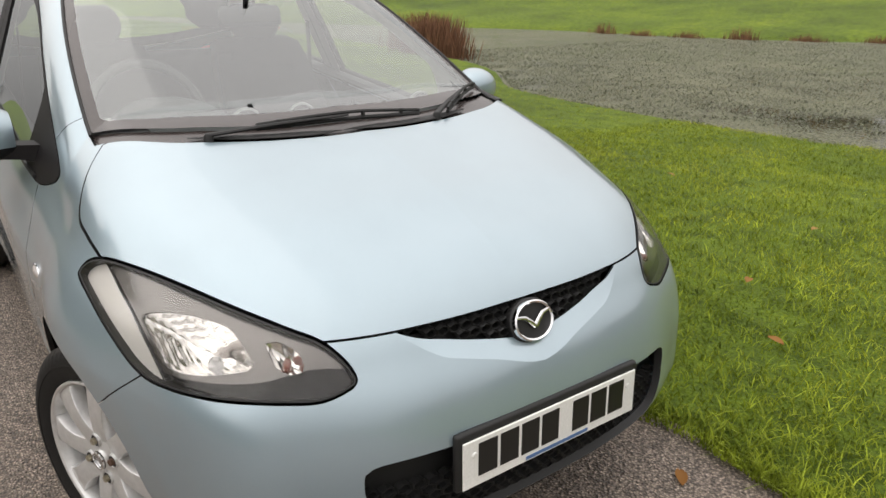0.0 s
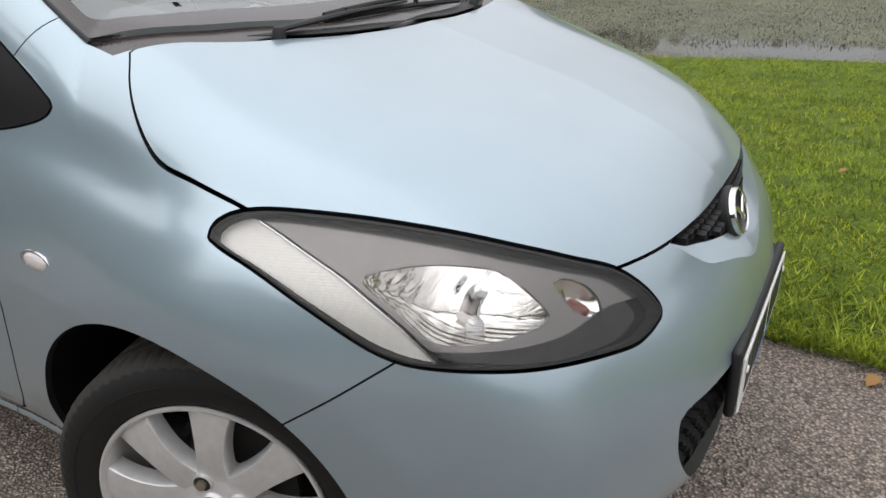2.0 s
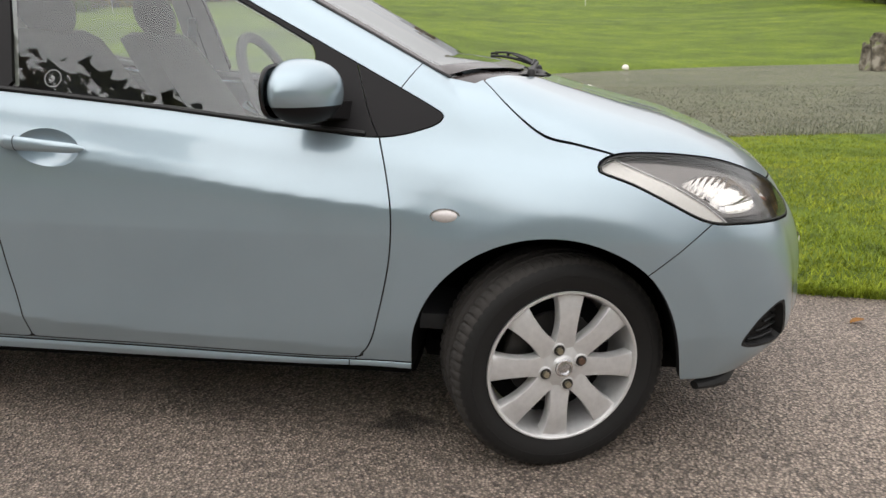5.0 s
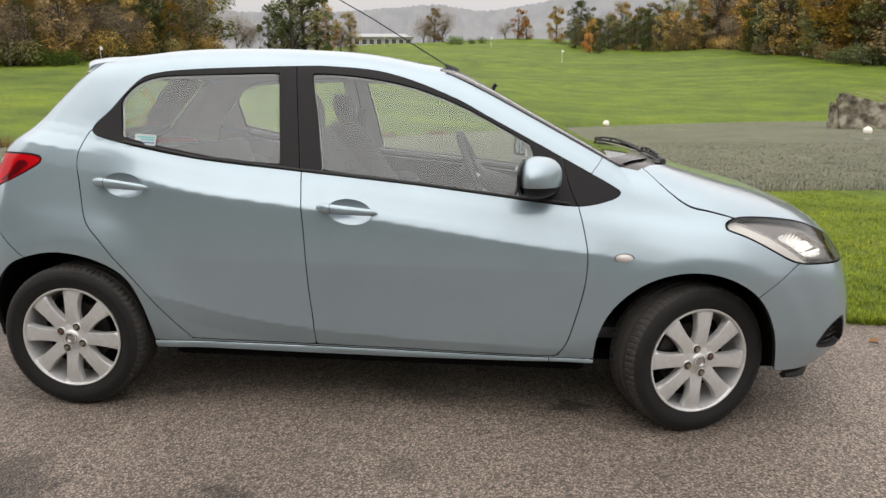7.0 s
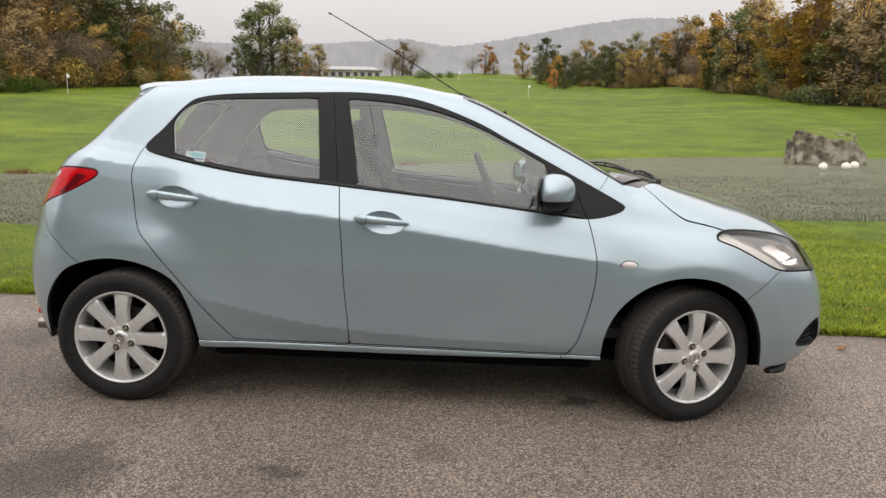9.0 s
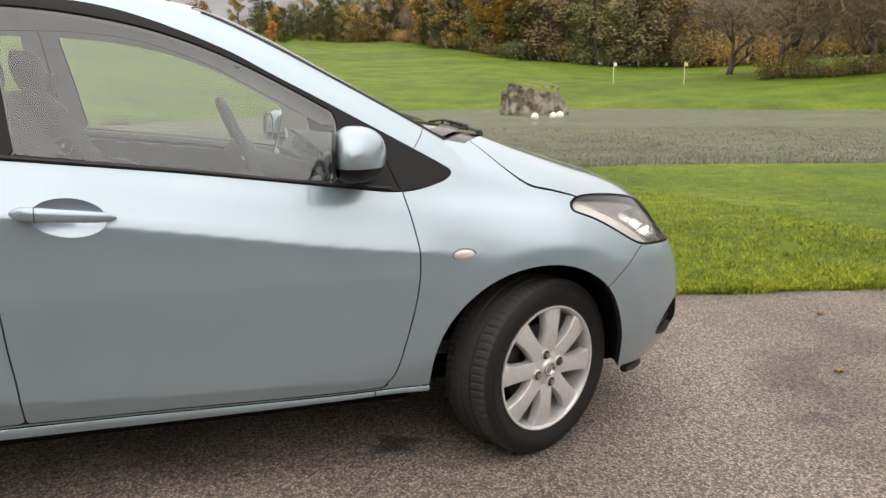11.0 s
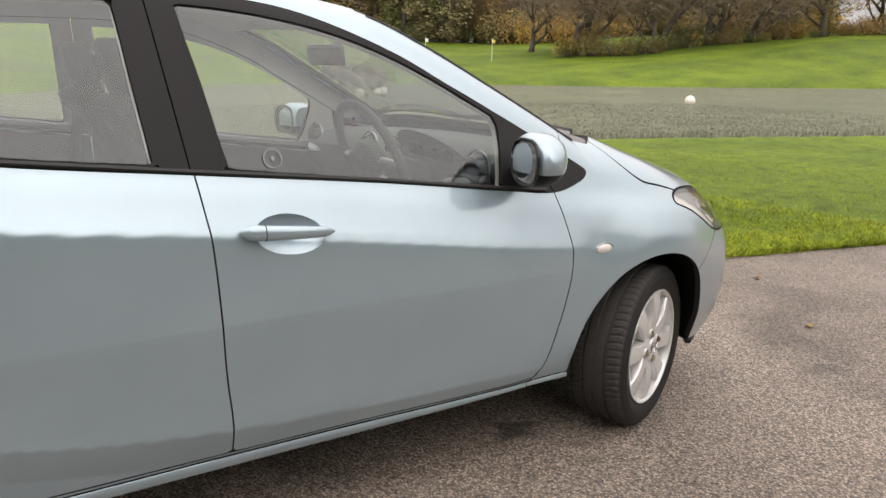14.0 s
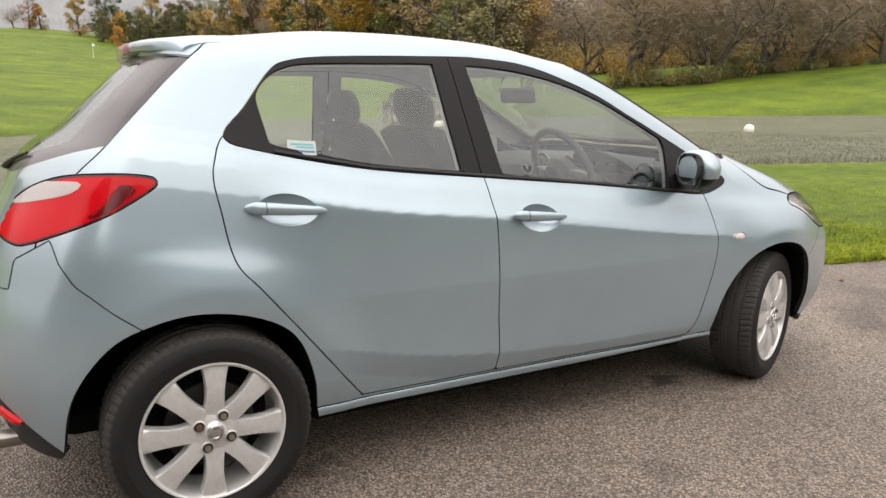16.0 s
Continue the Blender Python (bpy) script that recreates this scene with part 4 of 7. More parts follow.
def club_building():
    """A long, low building with a pale roof and a row of windows, half hidden on the crest."""
    x, y, z = at_az(-9.9, 176)
    wall_m, roof_m = plain("buff_brick", (0.40, 0.36, 0.34), 0.85), plain("pale_sheet_roof", (0.40, 0.40, 0.41), 0.6)
    dark = plain("dark_pane", (0.03, 0.035, 0.04), 0.2)
    t = tagged(new("building"), "long low brick building with a pale shallow roof", "building")
    part("wall", box((15.5, 7, 2.2), pose(0, 0, 1.1)), wall_m, t)
    roof = bmesh.new()
    add_box(roof, (16.4, 8.2, 0.18), pose(0, 0, 2.28))
    add_box(roof, (16.0, 6.0, 0.9), pose(0, 0.4, 2.75), 0.0, 1, 0.75)
    part("roof", roof, roof_m, t)
    for k in range(9):
        w = part("window", box((1.05, 0.10, 1.15), pose(-6.8 + 1.7 * k, -3.52, 1.25)), dark, t)
        part("frame", box((1.2, 0.06, 1.3), pose(-6.8 + 1.7 * k, -3.5, 1.25)), PLATE_WHITE, w)
    t.matrix_basis = pose(x, y, z - 0.3, 0, 0, 14)


club_building()

# ---- the car's form: x ahead, y to its left, z up, wheels on z = 0 ----

def smooth_spline(knots):
    """A monotone-ish cubic through (x, y) knots, as a function of an array."""
    xs = np.array([k[0] for k in knots], float)
    ys = np.array([k[1] for k in knots], float)
    h, d = np.diff(xs), np.diff(ys) / np.diff(xs)
    m = np.zeros(len(xs))
    m[0], m[-1] = d[0], d[-1]
    for i in range(1, len(xs) - 1):
        m[i] = (d[i - 1] * h[i] + d[i] * h[i - 1]) / (h[i] + h[i - 1])

    def value(x):
        x = np.asarray(x, float)
        i = np.clip(np.searchsorted(xs, x) - 1, 0, len(xs) - 2)
        t = (x - xs[i]) / h[i]
        u = np.clip(t, 0, 1)
        y = (ys[i] * (1 + 2 * u) * (1 - u) ** 2 + ys[i + 1] * u * u * (3 - 2 * u)
             + h[i] * (m[i] * u * (1 - u) ** 2 - m[i + 1] * u * u * (1 - u)))
        return y + np.where(t < 0, t * h[i] * m[i], 0) + np.where(t > 1, (t - 1) * h[i] * m[i + 1], 0)
    return value


def smax(a, b, k):
    """The larger of two fields, rounded over the width k."""
    h = np.maximum(k - np.abs(a - b), 0) / k
    return np.maximum(a, b) + h * h * k * 0.25


FRONT_AXLE, REAR_AXLE, HUB = 1.245, -1.245, 0.292
belt_height = smooth_spline([(-1.9, 1.1835), (-1.35, 1.1133), (-1.05, 1.0672), (-0.7, 1.0093), (-0.3, 0.9729), (0.2, 0.9265), (0.6, 0.8853), (0.92, 0.8569), (1.4, 0.8242)])
side_plan = smooth_spline([(-1.95, 0.7618), (-1.6, 0.7895), (-1.25, 0.8016), (-0.7, 0.82), (0, 0.8252), (0.6, 0.8415), (1, 0.8336), (1.3, 0.8402), (1.6, 0.7648), (2, 0.6664)])
low_section = smooth_spline([(0.1, -0.086), (0.19, -0.0764), (0.245, -0.0637), (0.3, -0.048), (0.36, -0.0340), (0.46, -0.0200), (0.56, -0.0080), (0.66, 0.0017), (0.75, 0.0012), (0.9, -0.001)])
top_section = smooth_spline([(-0.35, -0.0105), (-0.24, -0.0120), (-0.182, -0.0138), (-0.172, -0.0150), (-0.162, -0.0182), (-0.13, -0.0303), (-0.1, -0.0410), (-0.05, -0.0580), (0, -0.0785), (0.08, -0.1105), (0.2, -0.1580), (0.35, -0.2190), (0.45, -0.2655), (0.55, -0.3235)])
wing_section = smooth_spline([(-0.35, -0.0120), (-0.24, -0.0133), (-0.16, -0.0175), (-0.1, -0.0275), (-0.05, -0.046), (0, -0.0785), (0.08, -0.1105), (0.2, -0.1580)])
haunch_section = smooth_spline([(-0.5, 0.0), (-0.44, -0.001), (-0.40, -0.004), (-0.35, -0.0125), (-0.3, -0.0215), (-0.2, -0.0385), (-0.1, -0.0560), (0, -0.0785), (0.08, -0.1105), (0.2, -0.1580)])
hood_line = smooth_spline([(0.4, 1.0706), (0.85, 1.0356), (1.03, 1.012), (1.2, 0.9627), (1.4, 0.9079), (1.55, 0.8693), (1.68, 0.8221), (1.8, 0.7791), (1.88, 0.7595), (2, 0.6885)])
nose_line = smooth_spline([(0.1, 1.70), (0.17, 1.79), (0.24, 1.868), (0.30, 1.930), (0.34, 1.9600), (0.46, 1.9699), (0.56, 1.9554), (0.64, 1.9247), (0.7, 1.8831), (0.76, 1.8417), (0.85, 1.7702), (1, 1.5995)])
roof_line = smooth_spline([(-1.45, 1.3898), (-1.27, 1.4249), (-1.06, 1.4402), (-0.85, 1.4643), (-0.6, 1.4741), (-0.34, 1.4712), (-0.08, 1.4544), (0.11, 1.4217), (0.25, 1.3952), (0.4, 1.3326), (0.6, 1.2287)])
tail_line = smooth_spline([(0.1, -1.7354), (0.25, -1.7763), (0.335, -1.8035), (0.46, -1.8343), (0.62, -1.834), (0.733, -1.8038), (0.85, -1.7676), (0.95, -1.7166), (1.01, -1.6848), (1.082, -1.6153), (1.114, -1.562), (1.236, -1.4237), (1.34, -1.3142), (1.45, -1.193)])
sill_height = smooth_spline([(-1.9, 0.2888), (-1.75, 0.249), (-1.5, 0.2295), (-0.9, 0.2471), (0, 0.2478), (0.84, 0.2609), (1.5, 0.2322), (1.62, 0.2301), (1.75, 0.245), (1.95, 0.262)])

nose_plan = smooth_spline([(0, 0.0), (0.2, 0.005), (0.4, 0.038), (0.55, 0.101), (0.68, 0.169), (0.78, 0.2723), (0.86, 0.4199)])
tail_plan = smooth_spline([(0, -0.0075), (0.3, 0.0044), (0.5, 0.0363), (0.65, 0.1058), (0.75, 0.1896), (0.85, 0.3299)])
screen_line = smooth_spline([(0.9, 1.2163), (0.98, 1.1184), (1.08, 0.9559), (1.2, 0.7408), (1.32, 0.5232), (1.4, 0.3666), (1.46, 0.2515)])
screen_plan = smooth_spline([(0, -0.0027), (0.25, 0.0174), (0.45, 0.0608), (0.6, 0.1079), (0.72, 0.1573)])
roof_cross = smooth_spline([(0, -0.0106), (0.25, -0.0127), (0.45, -0.0204), (0.6, -0.0251)])
hood_cross = smooth_spline([(0, 0.0375), (0.25, 0.0285), (0.45, 0.0150), (0.57, -0.0050), (0.66, -0.0260), (0.75, -0.0400)])

hood_crown = smooth_spline([(0.9, 0.0736), (1.15, 0.0552), (1.4, 0.0257), (1.6, -0.0189), (1.8, -0.0604), (2, -0.0734)])


door_crease = smooth_spline([(-0.95, 0.49), (-0.85, 0.47), (-0.65, 0.42), (-0.25, 0.358), (0.2, 0.332), (0.85, 0.318)])


crease_lift = smooth_spline([(-1.6, 0.068), (-1.0, 0.068), (-0.6, 0.058), (-0.28, 0.045), (0.1, 0.028), (0.4, 0.017), (0.9, 0.004)])


def side_width(x, z):
    q = z - belt_height(x)
    q = q - crease_lift(x) * np.clip(-q / 0.12, 0, 1)
    w = side_plan(x) + np.minimum(low_section(z), 0)
    k = np.clip((x - 0.72) / 0.36, 0, 1)
    k = k * k * (3 - 2 * k)
    b = np.clip((-0.80 - x) / 0.35, 0, 1)
    b = b * b * (3 - 2 * b)
    haunch = (haunch_section(np.clip(q, -0.5, 0.2)) - top_section(np.clip(q, -0.35, 0.2))) * b
    q = np.maximum(q, -0.35)
    w += haunch
    w += top_section(q) * (1 - k) + wing_section(np.minimum(q, 0.2)) * k + np.where(q > 0.2, (top_section(q) - top_section(0.2)) * k, 0)
    w -= 0.055 * np.clip((-1.0 - x) / 0.5, 0, 1.5) ** 1.5 * np.clip((q + 0.08) / 0.12, 0, 1)
    d = z - door_crease(x)
    fold = np.where(d > 0, np.exp(-np.maximum(d, 0) / 0.11), np.clip(1 + d / 0.085, 0, 1))
    w = w + 0.014 * fold * np.clip((x + 1.0) / 0.2, 0, 1) * np.clip((0.86 - x) / 0.25, 0, 1)
    for axle, rim in ((FRONT_AXLE, 0.018), (REAR_AXLE, 0.021)):
        r = np.hypot(x - axle, z - HUB)
        s = np.clip((0.56 - r) / 0.152, 0, 1.6)
        s = s - np.log1p(np.exp((s - 1) * 16)) / 16
        s = np.maximum(s, 0)
        w = w + rim * s ** 1.7 * np.clip((z - 0.12) / 0.25, 0, 1)
    return w


def body_field(p):
    """Below 0 inside the closed body."""
    x, a, z = p[:, 0], np.abs(p[:, 1]), p[:, 2]
    side = a - side_width(x, z)
    rear = tail_line(z) + tail_plan(a) - x
    nose = x - (nose_line(z) - nose_plan(a))
    hood = z - (hood_line(x) + hood_cross(a) + hood_crown(x) * a * a)
    low = smax(smax(smax(side, hood, 0.13), nose, 0.08), rear, 0.09)
    low = smax(low, sill_height(x) - 0.017 - z, 0.03)
    roof = z - (roof_line(x) + roof_cross(a))
    screen = (x - (screen_line(z) - screen_plan(a))) * 0.5
    cabin = smax(smax(smax(side, roof, 0.10), screen, 0.035), rear, 0.06)
    cabin = np.maximum(cabin, 0.72 - z)
    return np.minimum(low, cabin)


def body_point(origin, way, reach=2.2, steps=56):
    """The first places where rays leave the body."""
    n = len(origin)
    far = np.full(n, reach)
    near = np.zeros(n)
    found = np.zeros(n, bool)
    for i in range(1, steps + 1):
        r = reach * i / steps
        out = (body_field(origin + way * r) > 0) & ~found
        far[out], near[out] = r, r - reach / steps
        found |= out
    for _ in range(22):
        mid = (near + far) / 2
        out = body_field(origin + way * mid[:, None]) > 0
        far, near = np.where(out, mid, far), np.where(out, near, mid)
    return origin + way * far[:, None]


def body_normal(p, e=0.002):
    g = np.stack([body_field(p + d) - body_field(p - d) for d in np.eye(3) * e], 1)
    return g / np.maximum(np.linalg.norm(g, axis=1, keepdims=True), 1e-9)

# ---- the car ----
car = tagged(new("car"), "pale blue metallic five-door hatchback parked on an asphalt lane", "car")
car.matrix_basis = TILT


def body_sheet():
    """The right half of the skin, by rays from a spine that fan out at the nose and the tail."""
    spine = np.linspace(-1.05, 1.22, 200)
    fan = np.linspace(0, math.pi / 2, 74)[1:]
    around = np.radians(np.linspace(0, 180, 232))
    rows = [(-1.05, -f) for f in fan[::-1]] + [(x, 0) for x in spine] + [(1.22, f) for f in fan]
    o, w = [], []
    for x, f in rows:
        o.append(np.stack([np.full(len(around), x), np.zeros(len(around)), np.full(len(around), 0.60)], 1))
        w.append(np.stack([np.full(len(around), math.sin(f)), -np.sin(around) * math.cos(f), np.cos(around) * math.cos(f)], 1))
    p = body_point(np.concatenate(o), np.concatenate(w))
    k = len(around)
    p[0::k, 1] = p[k - 1::k, 1] = 0
    faces = [(i * k + j, i * k + j + 1, (i + 1) * k + j + 1, (i + 1) * k + j) for i in range(len(rows) - 1) for j in range(k - 1)]
    return Sheet(p, body_normal(p), faces)


def side_view(outline, inner=0.30, ahead=None, curved=True):
    """A field of an outline in the side view, good for the flank alone."""
    g = outline_field(outline, curved)

    def value(v):
        d = g(v[:, [0, 2]])
        d = np.where(np.abs(v[:, 1]) < inner, np.maximum(d, 0.3), d)
        return d
    return value


def lane(pairs):
    return curve_through(sorted(pairs))


# openings and shut lines, in the side view (x, z)
DAYLIGHT = [(-1.157, 1.118), (-1.089, 1.201), (-1.001, 1.306), (-0.931, 1.343), (-0.758, 1.363), (-0.36, 1.379), (-0.209, 1.379), (-0.033, 1.364),
            (0.119, 1.325), (0.296, 1.256), (0.42, 1.191), (0.568, 1.115), (0.763, 1.013), (0.89, 0.945), (0.922, 0.92), (0.883, 0.893), (0.762, 0.870),
            (0.57, 0.888), (0.185, 0.931), (-0.301, 0.976), (-0.72, 1.017), (-1.045, 1.076)]
REAR_PANE = [(-1.027, 1.102), (-1.036, 1.150), (-1.043, 1.190), (-1.048, 1.228), (-1.036, 1.256), (-1.005, 1.290), (-0.964, 1.314), (-0.879, 1.334), (-0.62, 1.345), (-0.432, 1.350), (-0.422, 1.335), (-0.405, 1.17), (-0.388, 1.012), (-0.396, 1.003), (-0.698, 1.032), (-0.98, 1.088), (-1.012, 1.096)]
FRONT_PANE = [(-0.284, 1.340), (-0.270, 1.350), (-0.081, 1.338), (0.121, 1.300), (0.321, 1.227), (0.555, 1.106), (0.578, 1.088), (0.588, 1.052), (0.575, 0.96), (0.558, 0.905), (0.54, 0.898), (0.185, 0.942), (-0.205, 0.983), (-0.220, 0.995), (-0.25, 1.17)]
REAR_DOOR = [(-0.30, 0.99), (-0.30, 0.975), (-0.280, 0.766), (-0.265, 0.518), (-0.253, 0.40), (-0.249, 0.300), (-0.256, 0.288), (-0.50, 0.288), (-0.742, 0.290), (-0.772, 0.302), (-0.862, 0.408), (-0.975, 0.547), (-1.094, 0.691), (-1.160, 0.775), (-1.189, 0.92), (-1.201, 1.0), (-1.192, 1.055), (-1.157, 1.122), (-1.09, 1.115), (-0.72, 1.05)]
FRONT_DOOR = [(-0.30, 0.99), (-0.30, 0.975), (-0.280, 0.766), (-0.265, 0.518), (-0.253, 0.40), (-0.249, 0.300), (-0.242, 0.288), (0.2, 0.287), (0.675, 0.286), (0.706, 0.296), (0.735, 0.331), (0.759, 0.406), (0.794, 0.561), (0.802, 0.684), (0.788, 0.776), (0.766, 0.862), (0.755, 0.89), (0.57, 0.92), (0.185, 0.965)]
FRONT_ARCH = [(0.842, 0.10), (0.844, 0.249), (0.857, 0.390), (0.916, 0.507), (1.021, 0.597), (1.155, 0.643), (1.296, 0.633), (1.429, 0.559), (1.510, 0.435), (1.553, 0.25), (1.56, 0.10)]
REAR_ARCH = [(-1.64, 0.10), (-1.628, 0.26), (-1.598, 0.437), (-1.506, 0.572), (-1.397, 0.625), (-1.269, 0.643), (-1.119, 0.616), (-1.003, 0.546), (-0.942, 0.418), (-0.918, 0.268), (-0.915, 0.10)]
LAMP = [(0.523, 0.801), (0.536, 0.816), (0.56, 0.827), (0.599, 0.8355), (0.661, 0.839), (0.774, 0.835), (0.89, 0.826), (1.008, 0.812), (1.14, 0.787), (1.228, 0.767), (1.323, 0.744), (1.389, 0.7135), (1.425, 0.686), (1.43, 0.673), (1.407, 0.662), (1.348, 0.65), (1.268, 0.652), (1.16, 0.66), (1.046, 0.665), (0.951, 0.668), (0.876, 0.67), (0.835, 0.675), (0.784, 0.69), (0.693, 0.73), (0.603, 0.77), (0.542, 0.791)]
TAIL_LAMP = [(-1.350, 1.010), (-1.362, 0.985), (-1.466, 0.927), (-1.598, 0.872), (-1.665, 0.842), (-1.70, 0.836), (-1.735, 0.86), (-1.70, 0.93), (-1.637, 0.99), (-1.557, 1.022), (-1.456, 1.029), (-1.375, 1.022)]
FOG = [(1.708, 0.334), (1.727, 0.387), (1.764, 0.430), (1.806, 0.455), (1.822, 0.436), (1.836, 0.345), (1.828, 0.326), (1.79, 0.324)]
hood_edge = lane([(0.9, 0.54), (1.024, 0.646), (1.059, 0.681), (1.111, 0.717), (1.165, 0.739), (1.249, 0.745), (1.314, 0.743), (1.371, 0.737), (1.467, 0.692), (1.543, 0.652), (1.619, 0.610), (1.695, 0.553), (1.77, 0.487), (1.9, 0.36)])
cowl_edge = lane([(0, 1.196), (0.12, 1.193), (0.25, 1.178), (0.40, 1.147), (0.51, 1.108), (0.59, 1.055), (0.645, 1.000), (0.68, 0.96)])
screen_foot = lane([(0, 1.112), (0.12, 1.109), (0.25, 1.098), (0.40, 1.068), (0.51, 1.030), (0.58, 0.985), (0.63, 0.93), (0.68, 0.86)])
screen_side = lane([(0.1, 0.495), (0.216, 0.522), (0.328, 0.549), (0.504, 0.587), (0.749, 0.625), (0.897, 0.641), (1.0, 0.648), (1.2, 0.66)])
screen_head = lane([(0, 0.292), (0.25, 0.275), (0.40, 0.247), (0.52, 0.212), (0.6, 0.19)])
grille_low = lane([(0, 0.668), (0.05, 0.672), (0.12, 0.685), (0.2, 0.702), (0.28, 0.722), (0.322, 0.740), (0.4, 0.78)])
MOUTH = [(-0.2, 0.522), (0.0, 0.522), (0.2, 0.522), (0.36, 0.522), (0.425, 0.517), (0.447, 0.497), (0.440, 0.43), (0.40, 0.372), (0.33, 0.342), (0.2, 0.322), (0.0, 0.312), (-0.2, 0.322)]

A = lambda v: np.abs(v[:, 1])
whole = body_sheet()
# the skin ends where it turns under
_, whole = whole.split(whole.v[:, 2] - sill_height(whole.v[:, 0]) - 0.006)
for arch in (FRONT_ARCH, REAR_ARCH):
    d = side_view(arch, 0.42)(whole.v)
    d = np.where(whole.v[:, 2] > 0.8, np.maximum(d, 0.1), d)
    whole = whole.split(d)[1]

# windows on the flank, with their black frames
windows, whole = whole.take(side_view(DAYLIGHT, 0.42), 0.0015)
rear_pane, frames = windows.take(side_view(REAR_PANE, 0.42), 0.0015)
front_pane, frames = frames.take(side_view(FRONT_PANE, 0.42), 0.0015)
b_line = lane([(0.9, -0.297), (0.976, -0.306), (1.376, -0.355), (1.45, -0.364)])
frame_rear, frame_front = frames.take(lambda v: v[:, 0] - b_line(v[:, 2]), 0.0018)
sail_line = lane([(0.85, 0.775), (0.869, 0.763), (1.06, 0.692), (1.13, 0.665)])
frame_front, sail = frame_front.take(lambda v: v[:, 0] - sail_line(v[:, 2]), 0.0015)

# lamps, bonnet, cowl and screen
lamp, whole = whole.take(lambda v, g=outline_field(LAMP): np.where((v[:, 0] > 1.15) & (v[:, 2] > 0.5), g(np.stack([v[:, 0] - A(v), v[:, 2]], 1)), 0.3), 0.0025)
tail_lamp, whole = whole.take(side_view(TAIL_LAMP, 0.48), 0.002)


def hood_field(v):
    return np.maximum.reduce([(A(v) - hood_edge(v[:, 0])) * 0.9, cowl_edge(A(v)) - v[:, 0], 0.742 - v[:, 2], 0.9 - v[:, 0]])


hood, whole = whole.take(hood_field, 0.002)


def screen_field(v):
    ok = np.where((v[:, 2] > 0.95) & (v[:, 0] > 0.1) & (v[:, 0] < 1.3), 0.0, 0.3) - 0.0
    d = np.maximum.reduce([A(v) - screen_side(v[:, 0]), v[:, 0] - screen_foot(A(v)), screen_head(A(v)) - v[:, 0]])
    return np.where(ok > 0, 0.3, d)


screen, whole = whole.take(screen_field, 0.001)
cowl, whole = whole.take(lambda v: np.where(v[:, 2] < 0.8, 0.3, np.maximum.reduce([A(v) - screen_side(v[:, 0]) - 0.004, v[:, 0] - cowl_edge(A(v)), screen_foot(A(v)) - v[:, 0]])), 0.001)

# bumpers and their openings
FRONT_BUMPER = [(1.30, 0.05), (1.30, 0.452), (1.441, 0.555), (1.52, 0.617), (1.598, 0.680), (1.645, 0.720), (1.66, 0.745), (2.4, 0.745), (2.4, 0.05)]
bumper, whole = whole.take(side_view(FRONT_BUMPER, 0.0, curved=False), 0.0015)
grille, bumper = bumper.take(lambda v: np.where(v[:, 0] < 1.7, 0.3, np.maximum(grille_low(A(v)) - v[:, 2], v[:, 2] - 0.80)), 0.0)
mouth, bumper = bumper.take(lambda v, g=outline_field(MOUTH): np.where(v[:, 0] < 1.7, 0.3, g(np.stack([A(v), v[:, 2]], 1))), 0.0)
fog, bumper = bumper.take(side_view(FOG, 0.40), 0.0)


# a bevelled lip leads into the upper grille
def lip_width(a):
    return 0.028 * step(0.345, 0.22, a) + 0.016 * np.exp(-(a / 0.09) ** 2)


def lip_field(v):
    return np.where((v[:, 0] < 1.7) | (A(v) > 0.345), 0.3, grille_low(A(v)) - v[:, 2] - lip_width(A(v)))


grille_lip, bumper = bumper.take(lip_field, 0.0)
k = 1 - np.clip((grille_low(A(grille_lip.v)) - grille_lip.v[:, 2]) / np.maximum(lip_width(A(grille_lip.v)), 1e-3), 0, 1)
fade = np.clip(lip_width(A(grille_lip.v)) / 0.036, 0, 1)
grille_lip.v = grille_lip.v - np.array((1.0, 0, 0)) * (0.020 * k * fade)[:, None]
m = grille_lip.n + np.array((0, 0, 0.62)) * fade[:, None]
grille_lip.n = m / np.linalg.norm(m, axis=1, keepdims=True)
REAR_BUMPER = [(-1.30, 0.05), (-1.30, 0.52), (-1.404, 0.605), (-1.49, 0.672), (-1.571, 0.747), (-1.600, 0.80), (-1.614, 0.86), (-1.70, 0.80), (-1.72, 0.72), (-2.3, 0.72), (-2.3, 0.05)]
rear_bumper, whole = whole.take(side_view(REAR_BUMPER, 0.0, curved=False), 0.0015)
valance, rear_bumper = rear_bumper.take(lambda v: v[:, 2] - 0.42 + 0.9 * np.maximum(v[:, 0] + 1.80, 0), 0.001)
hatch_line = lane([(0.6, -1.70), (0.80, -1.655), (0.87, -1.64), (1.027, -1.538), (1.095, -1.465), (1.335, -1.225), (1.392, -1.16), (1.45, -1.13)])
hatch, whole = whole.take(lambda v: np.where(v[:, 2] < 0.6, 0.3, v[:, 0] - hatch_line(v[:, 2])), 0.002)
glass_foot = lane([(0, 0.992), (0.3, 1.008), (0.5, 1.045), (0.675, 1.098)])
rear_glass, hatch = hatch.take(lambda v: np.maximum(glass_foot(A(v)) - v[:, 2], v[:, 2] - 1.372 + 0.05 * A(v)), 0.001)

